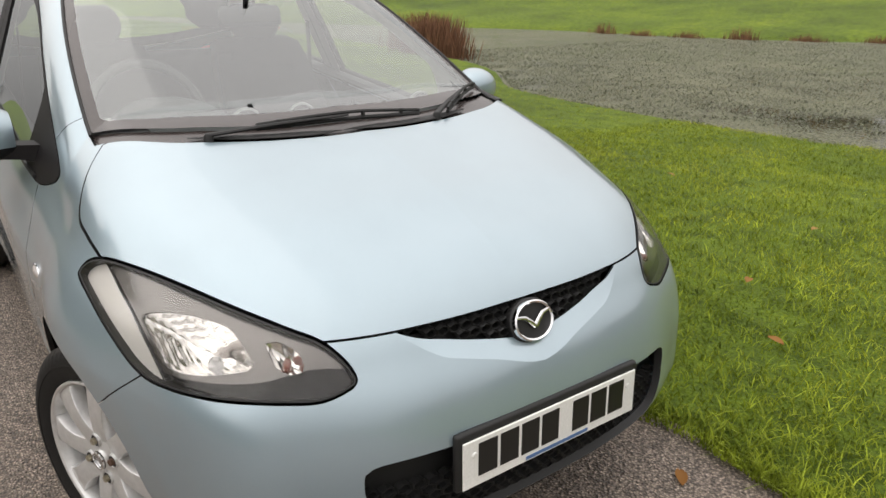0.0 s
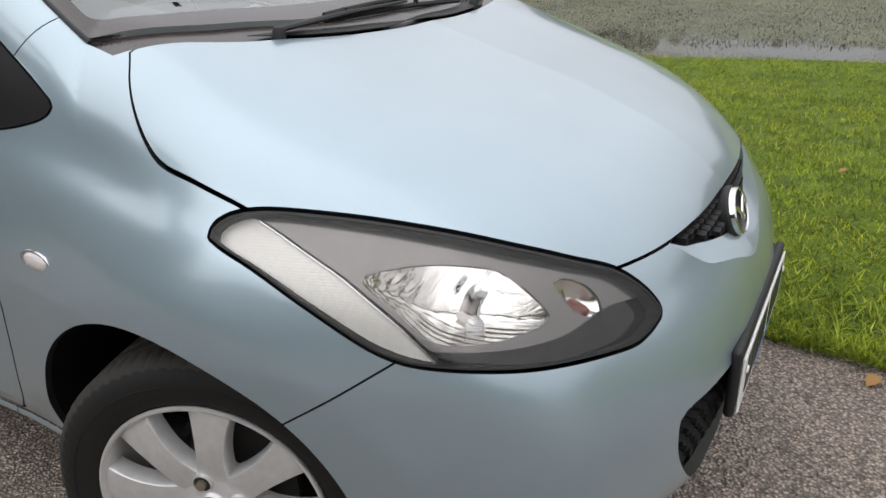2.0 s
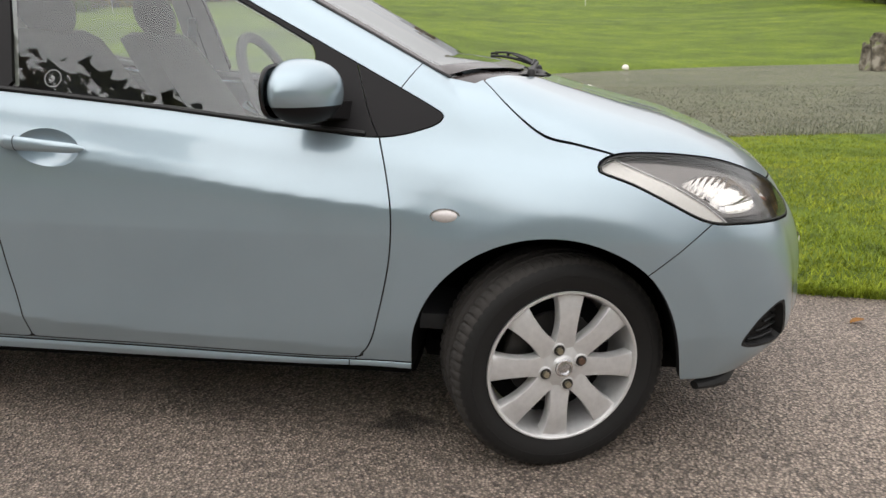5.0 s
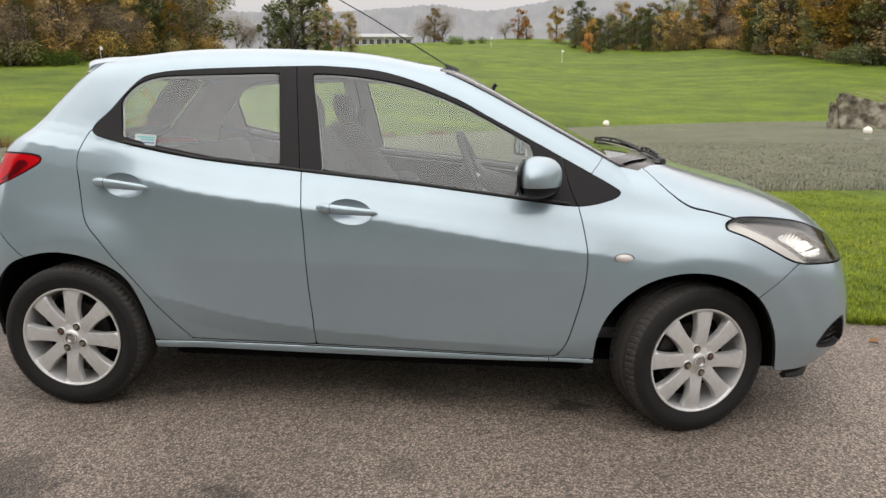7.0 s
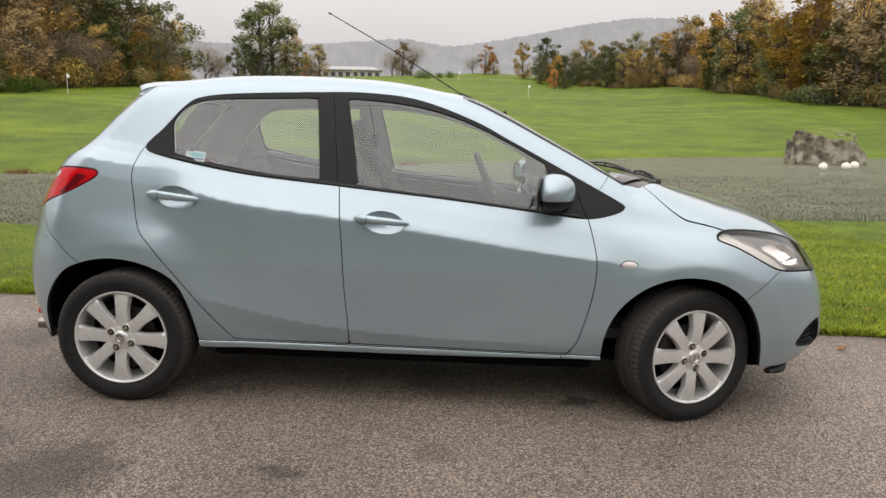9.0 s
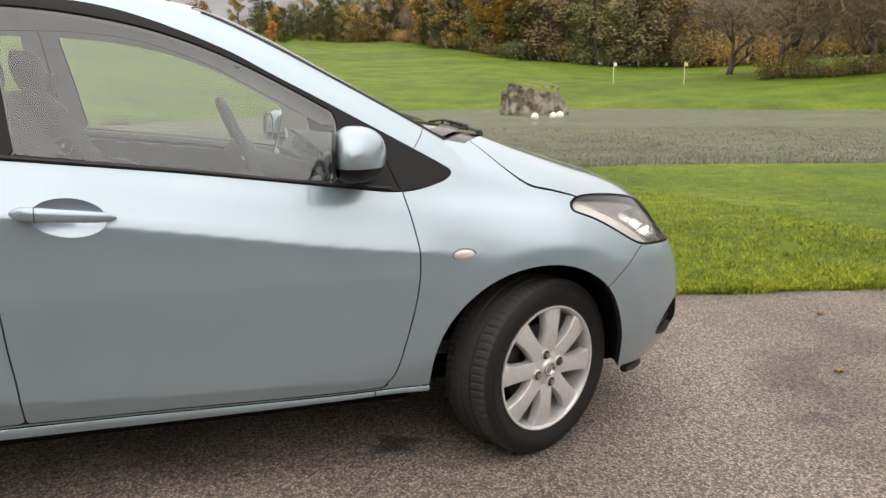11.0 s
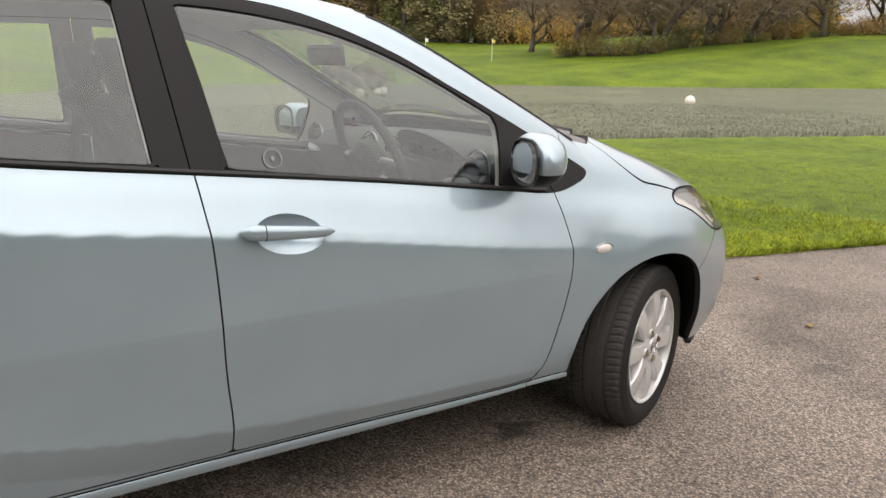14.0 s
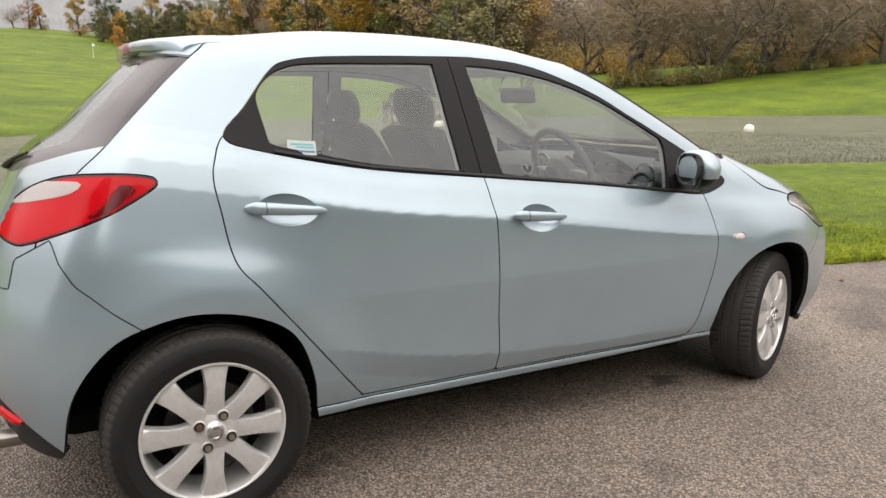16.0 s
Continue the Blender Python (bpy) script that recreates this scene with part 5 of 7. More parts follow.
spoiler_skin, hatch = hatch.take(lambda v: np.where(v[:, 2] < 1.2, 0.3, 1.376 - 0.05 * A(v) - v[:, 2]), 0.001)
k = np.clip((1.415 - spoiler_skin.v[:, 2]) / 0.045, 0, 1) * np.clip((0.60 - A(spoiler_skin.v)) / 0.12, 0, 1)
spoiler_skin.v = spoiler_skin.v - np.array((1.0, 0, -0.25)) * (0.012 * k)[:, None]
m = spoiler_skin.n + np.array((0, 0, 0.25)) * k[:, None]
spoiler_skin.n = m / np.linalg.norm(m, axis=1, keepdims=True)

# doors, sill, wings
rear_door, whole = whole.take(side_view(REAR_DOOR, 0.42), 0.002)
front_door, whole = whole.take(side_view(FRONT_DOOR, 0.42), 0.002)
wing_line = lane([(0.2, 0.66), (0.30, 0.70), (0.6, 0.72), (0.86, 0.73), (1.017, 0.834), (1.05, 0.86), (1.1, 0.9)])
sill, whole = whole.take(lambda v: np.where((v[:, 0] < -0.93) | (v[:, 0] > 0.86), 0.3, v[:, 2] - 0.279), 0.001)
sill_front, sill = sill.take(lambda v: 0.676 - v[:, 0], 0.0015)
wing, shell = whole.take(lambda v: np.where(v[:, 2] > 1.2, 0.3, wing_line(v[:, 2]) - v[:, 0]), 0.0015)


# handle pockets pressed into the doors
def pressed(door, cx, cz):
    r = lambda v: np.hypot((v[:, 0] - cx) / 0.087, (v[:, 2] - cz + 0.08 * (v[:, 0] - cx)) / 0.047)
    bowl, rest = door.split((r(door.v) - 1) * 0.05)
    k = r(bowl.v)
    bowl.v = bowl.v - bowl.n * (0.026 * np.clip(1 - k ** 2.6, 0, 1))[:, None]
    g = np.stack([(bowl.v[:, 0] - cx) / 0.087 ** 2, 0 * k, (bowl.v[:, 2] - cz) / 0.047 ** 2], 1)
    m = bowl.n - g * (0.026 * 2.6 * k ** 0.6)[:, None]
    bowl.n = m / np.linalg.norm(m, axis=1, keepdims=True)
    return bowl, rest


front_bowl, front_door = pressed(front_door, -0.100, 0.832)
rear_bowl, rear_door = pressed(rear_door, -1.000, 0.912)

# the sill stands slightly proud, with a rounded upper ledge
for piece in (sill, sill_front):
    t = np.clip((0.279 - piece.v[:, 2]) / 0.012, 0, 1)
    piece.v = piece.v + piece.n * (0.011 * np.sqrt(t))[:, None]
    m = piece.n + np.array((0, 0, 1.0)) * (0.9 * (1 - t))[:, None]
    piece.n = m / np.linalg.norm(m, axis=1, keepdims=True)

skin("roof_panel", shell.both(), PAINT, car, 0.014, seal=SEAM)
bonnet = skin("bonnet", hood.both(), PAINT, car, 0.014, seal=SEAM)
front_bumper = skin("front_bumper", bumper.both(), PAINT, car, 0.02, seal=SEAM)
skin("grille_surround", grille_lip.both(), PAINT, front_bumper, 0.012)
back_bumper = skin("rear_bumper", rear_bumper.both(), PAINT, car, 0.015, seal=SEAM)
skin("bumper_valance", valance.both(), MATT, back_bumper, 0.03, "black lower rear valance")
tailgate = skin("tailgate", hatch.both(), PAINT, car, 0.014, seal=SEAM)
skin("windscreen_border", cowl.both().moved(-0.012), FRIT, car, 0.01, "brown-black border at the windscreen foot")
rear_clear, rear_edge = rear_glass.split(np.maximum.reduce([rear_glass.v[:, 0] - hatch_line(rear_glass.v[:, 2]) + 0.085, glass_foot(A(rear_glass.v)) + 0.055 - rear_glass.v[:, 2], rear_glass.v[:, 2] - 1.335]))
rear_window = skin("rear_window", rear_clear.both().moved(-0.002), GLASS, tailgate, 0.0, "clear glass rear window")
skin("rear_window_frame", rear_edge.both().moved(-0.002), FRIT, rear_window, 0.0, "printed dark glass border")

# windscreen: clear glass inside a printed dark border
clear_d = lambda v: np.maximum.reduce([A(v) - screen_side(v[:, 0]) + 0.032, v[:, 0] - screen_foot(A(v)) + 0.075, screen_head(A(v)) - v[:, 0] + 0.05])
pane, border = screen.split(clear_d(screen.v))
windscreen = skin("windscreen", pane.both().moved(-0.002), SCREEN, car, 0.0, "clear glass windscreen reflecting the sky")
windscreen.visible_shadow = False
skin("windscreen_frame", border.both().moved(-0.002), FRIT, windscreen, 0.0, "printed dark glass border")
rear_window.visible_shadow = False

def body_width(x, z):
    """Half the body's width at the place (x, z)."""
    return abs(body_point(np.array([[x, 0.0, z]]), np.array([[0, -1.0, 0]]), 1.1, 60)[0, 1])


for right in (True, False):
    turn = (lambda s: s) if right else (lambda s: s.mirrored())
    y = -1 if right else 1
    skin("front_wing", turn(wing), PAINT, car, 0.014, seal=SEAM)
    skin("sill", turn(sill), PAINT, car, 0.0)
    skin("sill_end", turn(sill_front), PAINT, car, 0.0)
    skin("mirror_triangle", turn(sail.moved(0.002)), TRIM, car, 0.01, "satin black plastic corner trim")
    for which, leaf, bowl, frame_sheet, glass in (("front_door", front_door, front_bowl, frame_front, front_pane), ("rear_door", rear_door, rear_bowl, frame_rear, rear_pane)):
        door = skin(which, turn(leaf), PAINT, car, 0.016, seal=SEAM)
        skin("handle_pocket", turn(bowl), PAINT, door, 0.0)
        skin("window_frame", turn(frame_sheet.moved(0.001)), TRIM, door, 0.012, "satin black window frame")
        w = skin("side_window", turn(glass.moved(-0.004)), GLASS, door, 0.0, "clear glass side window with reflections")
        w.visible_shadow = False
        cx, cz = (-0.108, 0.842) if which == "front_door" else (-1.008, 0.917)
        path, rad = [], []
        for k in range(29):
            u = 0.5 - 0.5 * math.cos(math.pi * k / 28)
            x = cx - 0.118 + 0.236 * u
            z = cz + 0.008 - 0.018 * u
            out = 0.004 + 0.022 * math.sin(math.pi * min(max(u, 0.03), 0.97)) ** 0.35
            path.append((x, y * (float(side_width(np.array([x]), np.array([z]))[0]) + out), z))
            rad.append((0.0190 - 0.0075 * u ** 1.5) * min(1.0, math.sqrt(u / 0.12 + 0.02), math.sqrt((1 - u) / 0.12 + 0.02)))
        handle = solid("door_handle", tube(path, rad, 14, 0.62, (0, y, 0)), PAINT, door)
        if which == "front_door":
            q = path[7]
            solid("keyhole", lathe([(0.0, -0.003), (0.006, -0.003), (0.006, 0.003), (0.003, 0.003), (0.0, 0.001)], 16, pose(q[0], q[1] + y * 0.0075, q[2]) @ pose(0, 0, 0, 0, 0, 0 if y > 0 else 180)), SATIN, handle, "small metal keyhole")
        bm = tube([path[9], (path[9][0] + 0.002, path[9][1], path[9][2])], 0.0192, 14, 0.64, (0, y, 0))
        part("handle_joint", bm, SEAM, handle)
    # lamps
    head = skin("headlamp", turn(lamp), LENS, car, 0.0, "slightly hazed clear plastic headlamp")
    head.visible_shadow = False
    rim_in, rim = lamp.split(outline_field(LAMP)(np.stack([lamp.v[:, 0] - A(lamp.v), lamp.v[:, 2]], 1)) + 0.0055)
    skin("lamp_edge", turn(rim.moved(0.0006)), SEAM, head, 0.11, "black edge of the lamp")
    tail = skin("tail_lamp", turn(tail_lamp), RED, car, 0.03, "glossy red tail lamp")
    seen = tail_lamp.v[:, [0, 2]]
    white, _ = tail_lamp.split(outline_field([(-1.70, 0.936), (-1.68, 0.978), (-1.645, 0.999), (-1.60, 1.004), (-1.53, 1.006), (-1.556, 0.978), (-1.625, 0.955)])(seen))
    dark, _ = tail_lamp.split(outline_field([(-1.447, 0.997), (-1.404, 0.994), (-1.41, 0.975), (-1.47, 0.934), (-1.535, 0.910), (-1.487, 0.95)])(seen))
    skin("dark_reflector", turn(dark.moved(0.001)), DEEP_RED, tail, 0.0, "dark red inner part of the lamp")
    for shift in (0.0, 0.042):
        line = [(-1.447 + shift, 0.997), (-1.475 + shift, 0.958), (-1.515 + shift, 0.922)]
        pts = [(x, y * (float(body_width(x, z)) + 0.0015), z) for x, z in line]
        solid("lamp_rib", tube(pts, 0.0012, 5), RED, tail)
    rim_d = outline_field(TAIL_LAMP)(seen)
    _, edge = tail_lamp.split(rim_d + 0.006)
    skin("lamp_seal", turn(edge.moved(0.0006)), SEAM_RED, tail, 0.0, "dark edge of the lamp")
    skin("reversing_lens", turn(white.moved(0.0012)), REVERSING, tail, 0.0, "clear white reversing lens")


def surface_ahead(y, z):
    """Where the nose's skin lies at the places (y, z)."""
    y, z = np.asarray(y, float), np.asarray(z, float)
    o = np.stack([np.full(len(y), 1.1), y, z], 1)
    return body_point(o, np.tile((1.0, 0, 0), (len(y), 1)), 1.1, 60)[:, 0]


def honeycomb(inside, y0, y1, z0, z1, r, sink, depth, squash=0.8):
    """Hexagonal cells with thin walls, laid on the nose's curve."""
    cells = []
    row = 0
    z = z0
    while z < z1:
        y = y0 + (row % 2) * r * 0.866
        while y < y1:
            cells.append((y, z))
            y += r * 1.732
        z += r * 1.5 * squash
        row += 1
    cells = [c for c in cells if inside(*c)]
    c = np.array(cells)
    x = surface_ahead(c[:, 0], c[:, 1]) - sink
    v, f = [], []
    for (y, z), xx in zip(cells, x):
        k = len(v)
        for rr, back in ((1.0, 0), (0.88, 0), (0.84, depth)):
            for i in range(6):
                a = math.radians(60 * i + 30)
                v.append((xx - back, y + r * rr * math.cos(a), z + r * rr * squash * math.sin(a)))
        for i in range(6):
            j = (i + 1) % 6
            f += [(k + i, k + j, k + 6 + j, k + 6 + i), (k + 6 + i, k + 6 + j, k + 12 + j, k + 12 + i)]
    return v, [], f


# upper grille with its badge
skin("grille_back", grille.both().moved(-0.045), MATT, front_bumper, 0.0)
part("grille_mesh", honeycomb(lambda y, z: float(grille_low(abs(y))) + 0.006 < z < 0.741, -0.33, 0.33, 0.655, 0.745, 0.0165, 0.014, 0.030, 0.66), MATT, front_bumper, "black honeycomb grille")
bx = float(surface_ahead([0.0], [0.698])[0])
badge_pose = pose(bx - 0.004, 0, 0.697, 0, -22, 0) @ pose(0, 0, 0, 0, 0, -90)
badge = solid("badge", lathe([(0.0, -0.02), (0.058, -0.02), (0.058, 0.0), (0.050, 0.006), (0.0, 0.006)], 40, badge_pose @ Matrix.Diagonal((1.05, 1, 0.86, 1))), MATT, front_bumper, "round black badge plate")
solid("badge_ring", lathe([(0.045, 0.004), (0.0545, 0.004), (0.0535, 0.012), (0.050, 0.0145), (0.046, 0.012)], 48, badge_pose @ Matrix.Diagonal((1.05, 1, 0.84, 1)), True), CHROME, badge, "chrome ring")
wing_bm = bmesh.new()
for s in (1, -1):
    add_tube(wing_bm, [(0, 0.011, -0.012), (s * 0.012, 0.012, 0.0), (s * 0.026, 0.012, 0.012), (s * 0.047, 0.011, 0.016)], [0.006, 0.0055, 0.005, 0.004], 8, 0.7, (0, 1, 0))
bmesh.ops.transform(wing_bm, matrix=badge_pose, verts=wing_bm.verts)
solid("badge_mark", wing_bm, CHROME, badge, "plain chrome mark")

# lower mouth
skin("mouth_back", mouth.both().moved(-0.06), MATT, front_bumper, 0.0)
MOUTH_IN = outline_field(MOUTH)
part("mouth_mesh", honeycomb(lambda y, z: MOUTH_IN(np.array([[abs(y), z]]))[0] < -0.008 and z < 0.44, -0.44, 0.44, 0.318, 0.44, 0.019, 0.028, 0.02, 0.6), MATT, front_bumper, "black honeycomb lower grille")
under = bmesh.new()
add_tube(under, [(float(surface_ahead([y], [0.30])[0]) - 0.125, y, 0.205) for y in np.linspace(-0.67, 0.67, 41)], [0.014, 0.024] + [0.034] * 37 + [0.024, 0.014], 10, 0.8)
solid("chin_spoiler", under, MATT, front_bumper, "black plastic chin under the bumper")
for y in (-1, 1):
    s = fog if y < 0 else fog.mirrored()
    inner, lip = s.split(side_view(FOG, 0.40)(s.v) + 0.006)
    pocket = skin("fog_recess", inner.moved(-0.035), MATT, front_bumper, 0.0, "black fog lamp blank")
    skin("fog_surround", lip.moved(-0.001), MATT, pocket, 0.036)
    for k in range(4):
        z = 0.345 + 0.023 * k
        pts = []
        for u in np.linspace(0, 1, 6):
            x = 1.728 + 0.02 * k + u * (0.072 - 0.012 * k)
            pts.append((x, 0, z + 0.012 * u))
        ys = np.interp([p[0] for p in pts], [1.70, 1.76, 1.80, 1.84], [0.690, 0.668, 0.636, 0.578]) - 0.012
        solid("fog_slat", tube([(p[0], y * w, p[2]) for p, w in zip(pts, ys)], 0.005, 6, 0.5), MATT, pocket)

# number plate with bars for its characters
plate_x = 1.972
holder = solid("plate_holder", box((0.018, 0.545, 0.135), pose(plate_x - 0.012, 0.004, 0.481, 0, -2, 0), 0.008, 3), MATT, front_bumper, "black plastic plate holder")
plate = solid("number_plate", box((0.005, 0.520, 0.111), pose(plate_x + 0.0005, 0.004, 0.476, 0, -2, 0), 0.002, 1), PLATE, front_bumper, "white number plate with black bars")
for k, (y, w) in enumerate([(-0.196, 0.05), (-0.137, 0.05), (-0.078, 0.05), (-0.019, 0.05), (0.075, 0.05), (0.134, 0.05), (0.193, 0.05)]):
    solid("plate_bar", box((0.0015, w, 0.076), pose(plate_x + 0.0036, y + 0.004, 0.482, 0, -2, 0)), INK, plate)
solid("plate_line", box((0.0015, 0.19, 0.008), pose(plate_x + 0.0052, 0.01, 0.430, 0, -2, 0)), BLUE_INK, plate, "small blue bar of print")
for y in (-0.228, 0.236):
    solid("plate_screw", lathe([(0.0, 0.004), (0.006, 0.003), (0.0075, 0.0)], 14, pose(plate_x + 0.003, y, 0.498, 0, 0, -90)), PLATE, plate, "white screw cap")

# headlamp insides
def tuck(bm, centre, margin=0.020):
    """Draws in what would reach through the skin."""
    for _ in range(14):
        p = np.array([tuple(v.co) for v in bm.verts])
        out = body_field(p) > -margin
        if not out.any():
            break
        for v, o in zip(bm.verts, out):
            if o:
                v.co = v.co.lerp(centre, 0.08)


LAMP_EYE = [(0.791, 0.771), (0.86, 0.786), (0.951, 0.790), (1.06, 0.779), (1.105, 0.760), (1.14, 0.737), (1.165, 0.713), (1.10, 0.705), (0.987, 0.697), (0.907, 0.70), (0.865, 0.722), (0.842, 0.739)]
LAMP_SMALL = [(1.182, 0.752), (1.21, 0.752), (1.25, 0.742), (1.285, 0.722), (1.29, 0.70), (1.26, 0.698), (1.22, 0.712), (1.195, 0.735)]
lamp_mid = lambda s: np.stack([s.v[:, 0] - A(s.v), s.v[:, 2]], 1)
rear_strip_field = lambda s: (lamp_mid(s)[:, 0] - np.interp(-lamp_mid(s)[:, 1], [-0.835, -0.815, -0.774, -0.717, -0.687, -0.66], [0.60, 0.655, 0.755, 0.851, 0.894, 0.93])) * 0.6
lower_black_field = lambda s: lamp_mid(s)[:, 1] - np.interp(lamp_mid(s)[:, 0], [0.9, 1.2, 1.31, 1.40], [0.688, 0.690, 0.704, 0.700])
lamp_parts = [o for o in car.children if o.name.startswith("headlamp")]
for right, head in zip((True, False), lamp_parts):
    turn = (lambda s: s) if right else (lambda s: s.mirrored())
    y = -1 if right else 1
    strip, rest = lamp.split(rear_strip_field(lamp))
    strip_in, strip_edge = strip.split(rear_strip_field(strip) + 0.003)
    skin("reflector_edge", turn(strip_edge.moved(-0.014)), SATIN, head, 0.02)
    gap_edge, rest = rest.split(rear_strip_field(rest) - 0.005)
    skin("lamp_gap", turn(gap_edge.moved(-0.03)), LAMP_DARK, head, 0.0)
    black, grey_part = rest.split(lower_black_field(rest))
    skin("side_reflector", turn(strip_in.moved(-0.018)), LAMP_WHITE, head, 0.02, "ribbed pale side reflector")
    # the bright moulded bowl behind a pointed opening, and a small one near the nose
    eye = outline_field(LAMP_EYE)
    small = outline_field(LAMP_SMALL)
    hole, bezel = grey_part.split(eye(lamp_mid(grey_part)))
    hole2, bezel = bezel.split(small(lamp_mid(bezel)))
    ring_in, bezel = bezel.split(eye(lamp_mid(bezel)) - 0.0022)
    skin("reflector_ring", turn(ring_in.moved(-0.018)), LAMP_GREY, head, 0.05)
    skin("lamp_bezel", turn(bezel.moved(-0.018)), LAMP_GREY, head, 0.03, "grey inner bezel")
    skin("lamp_trough", turn(black.moved(-0.026)), LAMP_DARK, head, 0.02, "gloss black lower trough")
    skin("housing", turn(lamp.moved(-0.125)), LAMP_DARK, head, 0.0)
    for sheet, f, deep in ((hole, eye, 0.078), (hole2, small, 0.03)):
        u = np.clip(-f(lamp_mid(sheet)) / 0.045, 0, 1)
        bowl_sheet = turn(Sheet(sheet.v - sheet.n * (0.024 + deep * u * (2 - u))[:, None], sheet.n, sheet.f))
        bowl = smooth(part("reflector", (bowl_sheet.v.tolist(), [], bowl_sheet.f), REFLECTOR, head, "bright fluted reflector bowl"))
        c = bowl_sheet.v[int(np.argmax(u))]
        m = pose(c[0], c[1], c[2], 0, 0, y * 25) @ pose(0, 0, 0, 0, 0, -90)
        solid("bulb", lathe([(0.0, 0.034), (0.006, 0.031), (0.008, 0.024), (0.008, -0.01)], 14, m), CLEAR_WHITE if deep > 0.04 else AMBER, bowl, "bulb in its socket")
        solid("bulb_shield", lathe([(0.0, 0.042), (0.012, 0.039), (0.015, 0.028), (0.012, 0.024)], 18, m), SATIN, bowl) if deep > 0.04 else None

# side repeaters
for y in (-1, 1):
    w = float(side_width(np.array([0.937]), np.array([0.687]))[0])
    m = pose(0.937, y * (w - 0.002), 0.687, 0, 0, 0 if y > 0 else 180)
    ind = solid("side_repeater", lathe([(0.0, 0.009), (0.012, 0.0085), (0.024, 0.0055), (0.031, 0.0)], 28, m @ Matrix.Diagonal((1.1, 1, 0.56, 1))), CLEAR_WHITE, car, "small oval clear side indicator")
    solid("repeater_rim", lathe([(0.031, -0.002), (0.036, -0.001), (0.035, 0.003), (0.031, 0.003)], 28, m @ Matrix.Diagonal((1.08, 1, 0.58, 1)), True), SATIN, ind)


# ---- wheels ----
def wheel(name, x, y_side, steer):
    """A tyre on an eight-spoke alloy rim; its outer face looks along -y before it is placed."""
    w = tagged(new(name), "")
    w.parent = car
    segments = 288
    tread = [(0.286, 0.010), (0.2905, 0.018), (0.2915, 0.030), (0.2915, 0.048), (0.284, 0.050), (0.284, 0.058), (0.292, 0.060), (0.2925, 0.083), (0.285, 0.085), (0.285, 0.100),
             (0.2925, 0.102), (0.292, 0.125), (0.284, 0.127), (0.284, 0.135), (0.2915, 0.137), (0.2905, 0.165), (0.286, 0.176)]
    wall_out = [(0.204, 0.012), (0.209, 0.004), (0.222, -0.002), (0.240, -0.006), (0.256, -0.006), (0.268, -0.002), (0.278, 0.003)]
    wall_in = [(0.27, 0.186), (0.25, 0.192), (0.22, 0.188), (0.20, 0.175)]
    bm = bmesh.new()
    prof = wall_out + tread + wall_in
    rings = []
    for i, (r, yy) in enumerate(prof):
        ring = []
        for k in range(segments):
            shoulder = len(wall_out) - 1 <= i <= len(wall_out) + 3 or i >= len(wall_out) + len(tread) - 4 and i < len(wall_out) + len(tread)
            rr = r - (0.0042 if shoulder and k % 4 == 0 else 0.0)
            rr -= 0.003 if (not shoulder and len(wall_out) <= i < len(wall_out) + len(tread) and r > 0.288 and (k + i) % 7 == 0) else 0
            a = 2 * math.pi * k / segments + (0.012 * math.sin(i))
            ring.append(bm.verts.new((rr * math.sin(a), yy, rr * math.cos(a))))
        rings.append(ring)
    for a, b in zip(rings, rings[1:]):
        for k in range(segments):
            bm.faces.new((a[k], a[(k + 1) % segments], b[(k + 1) % segments], b[k]))
    tyre = solid("tyre", bm, RUBBER, w, "black tyre with a worn tread", 30)
    tyre.data.materials.append(TREAD)
    for face in tyre.data.polygons:
        if (len(wall_out) - 1) * segments <= face.index < (len(wall_out) + len(tread)) * segments:
            face.material_index = 1
    # raised bands on the sidewall
    solid("sidewall_band", lathe([(0.246, -0.0055), (0.2465, -0.0075), (0.2485, -0.0075), (0.249, -0.0055)], 96), RUBBER, tyre)
    rim = solid("rim", lathe([(0.203, 0.010), (0.2065, 0.004), (0.2055, 0.000), (0.2015, -0.0005), (0.1975, 0.002), (0.1945, 0.010), (0.190, 0.030), (0.186, 0.075), (0.180, 0.15), (0.176, 0.17)], 96), ALLOY, w, "silver alloy rim")
    n = 8
    dish = lambda r: 0.010 + 0.010 * math.sin(min(max((r - 0.05) / 0.15, 0), 1) * math.pi) * -0.9
    spoke = bmesh.new()
    rows = []
    for u in np.linspace(0, 1, 14):
        r = 0.040 + 0.158 * u
        half = 0.0205 + 0.0185 * u ** 2.4 + 0.013 * (1 - u) ** 3
        d = dish(r)
        rows.append([(-half, d + 0.034, r), (-half * 0.995, d + 0.003, r), (-half * 0.93, d, r), (-half * 0.4, d - 0.0012, r), (0, d - 0.0015, r), (half * 0.4, d - 0.0012, r), (half * 0.93, d, r), (half * 0.995, d + 0.003, r), (half, d + 0.034, r)])
    spoke_rows = [[spoke.verts.new(p) for p in row] for row in rows]
    for a, b in zip(spoke_rows, spoke_rows[1:]):
        for k in range(len(a) - 1):
            spoke.faces.new((a[k], a[k + 1], b[k + 1], b[k]))
    bmesh.ops.recalc_face_normals(spoke, faces=spoke.faces)
    first = solid("spoke", spoke, ALLOY, w, "silver spoke", 50)
    first.matrix_basis = pose(0, 0, 0, 0, -13, 0)
    for k in range(1, n):
        o = new("spoke", first.data)
        o.parent, o.matrix_basis = w, pose(0, 0, 0, 0, 360 / n * k - 13, 0)
        tagged(o, "silver spoke")
    hub = solid("hub", lathe([(0.0, -0.001), (0.026, -0.001), (0.030, 0.004), (0.034, 0.006), (0.058, 0.009), (0.070, 0.014), (0.074, 0.045)], 56), ALLOY, w)
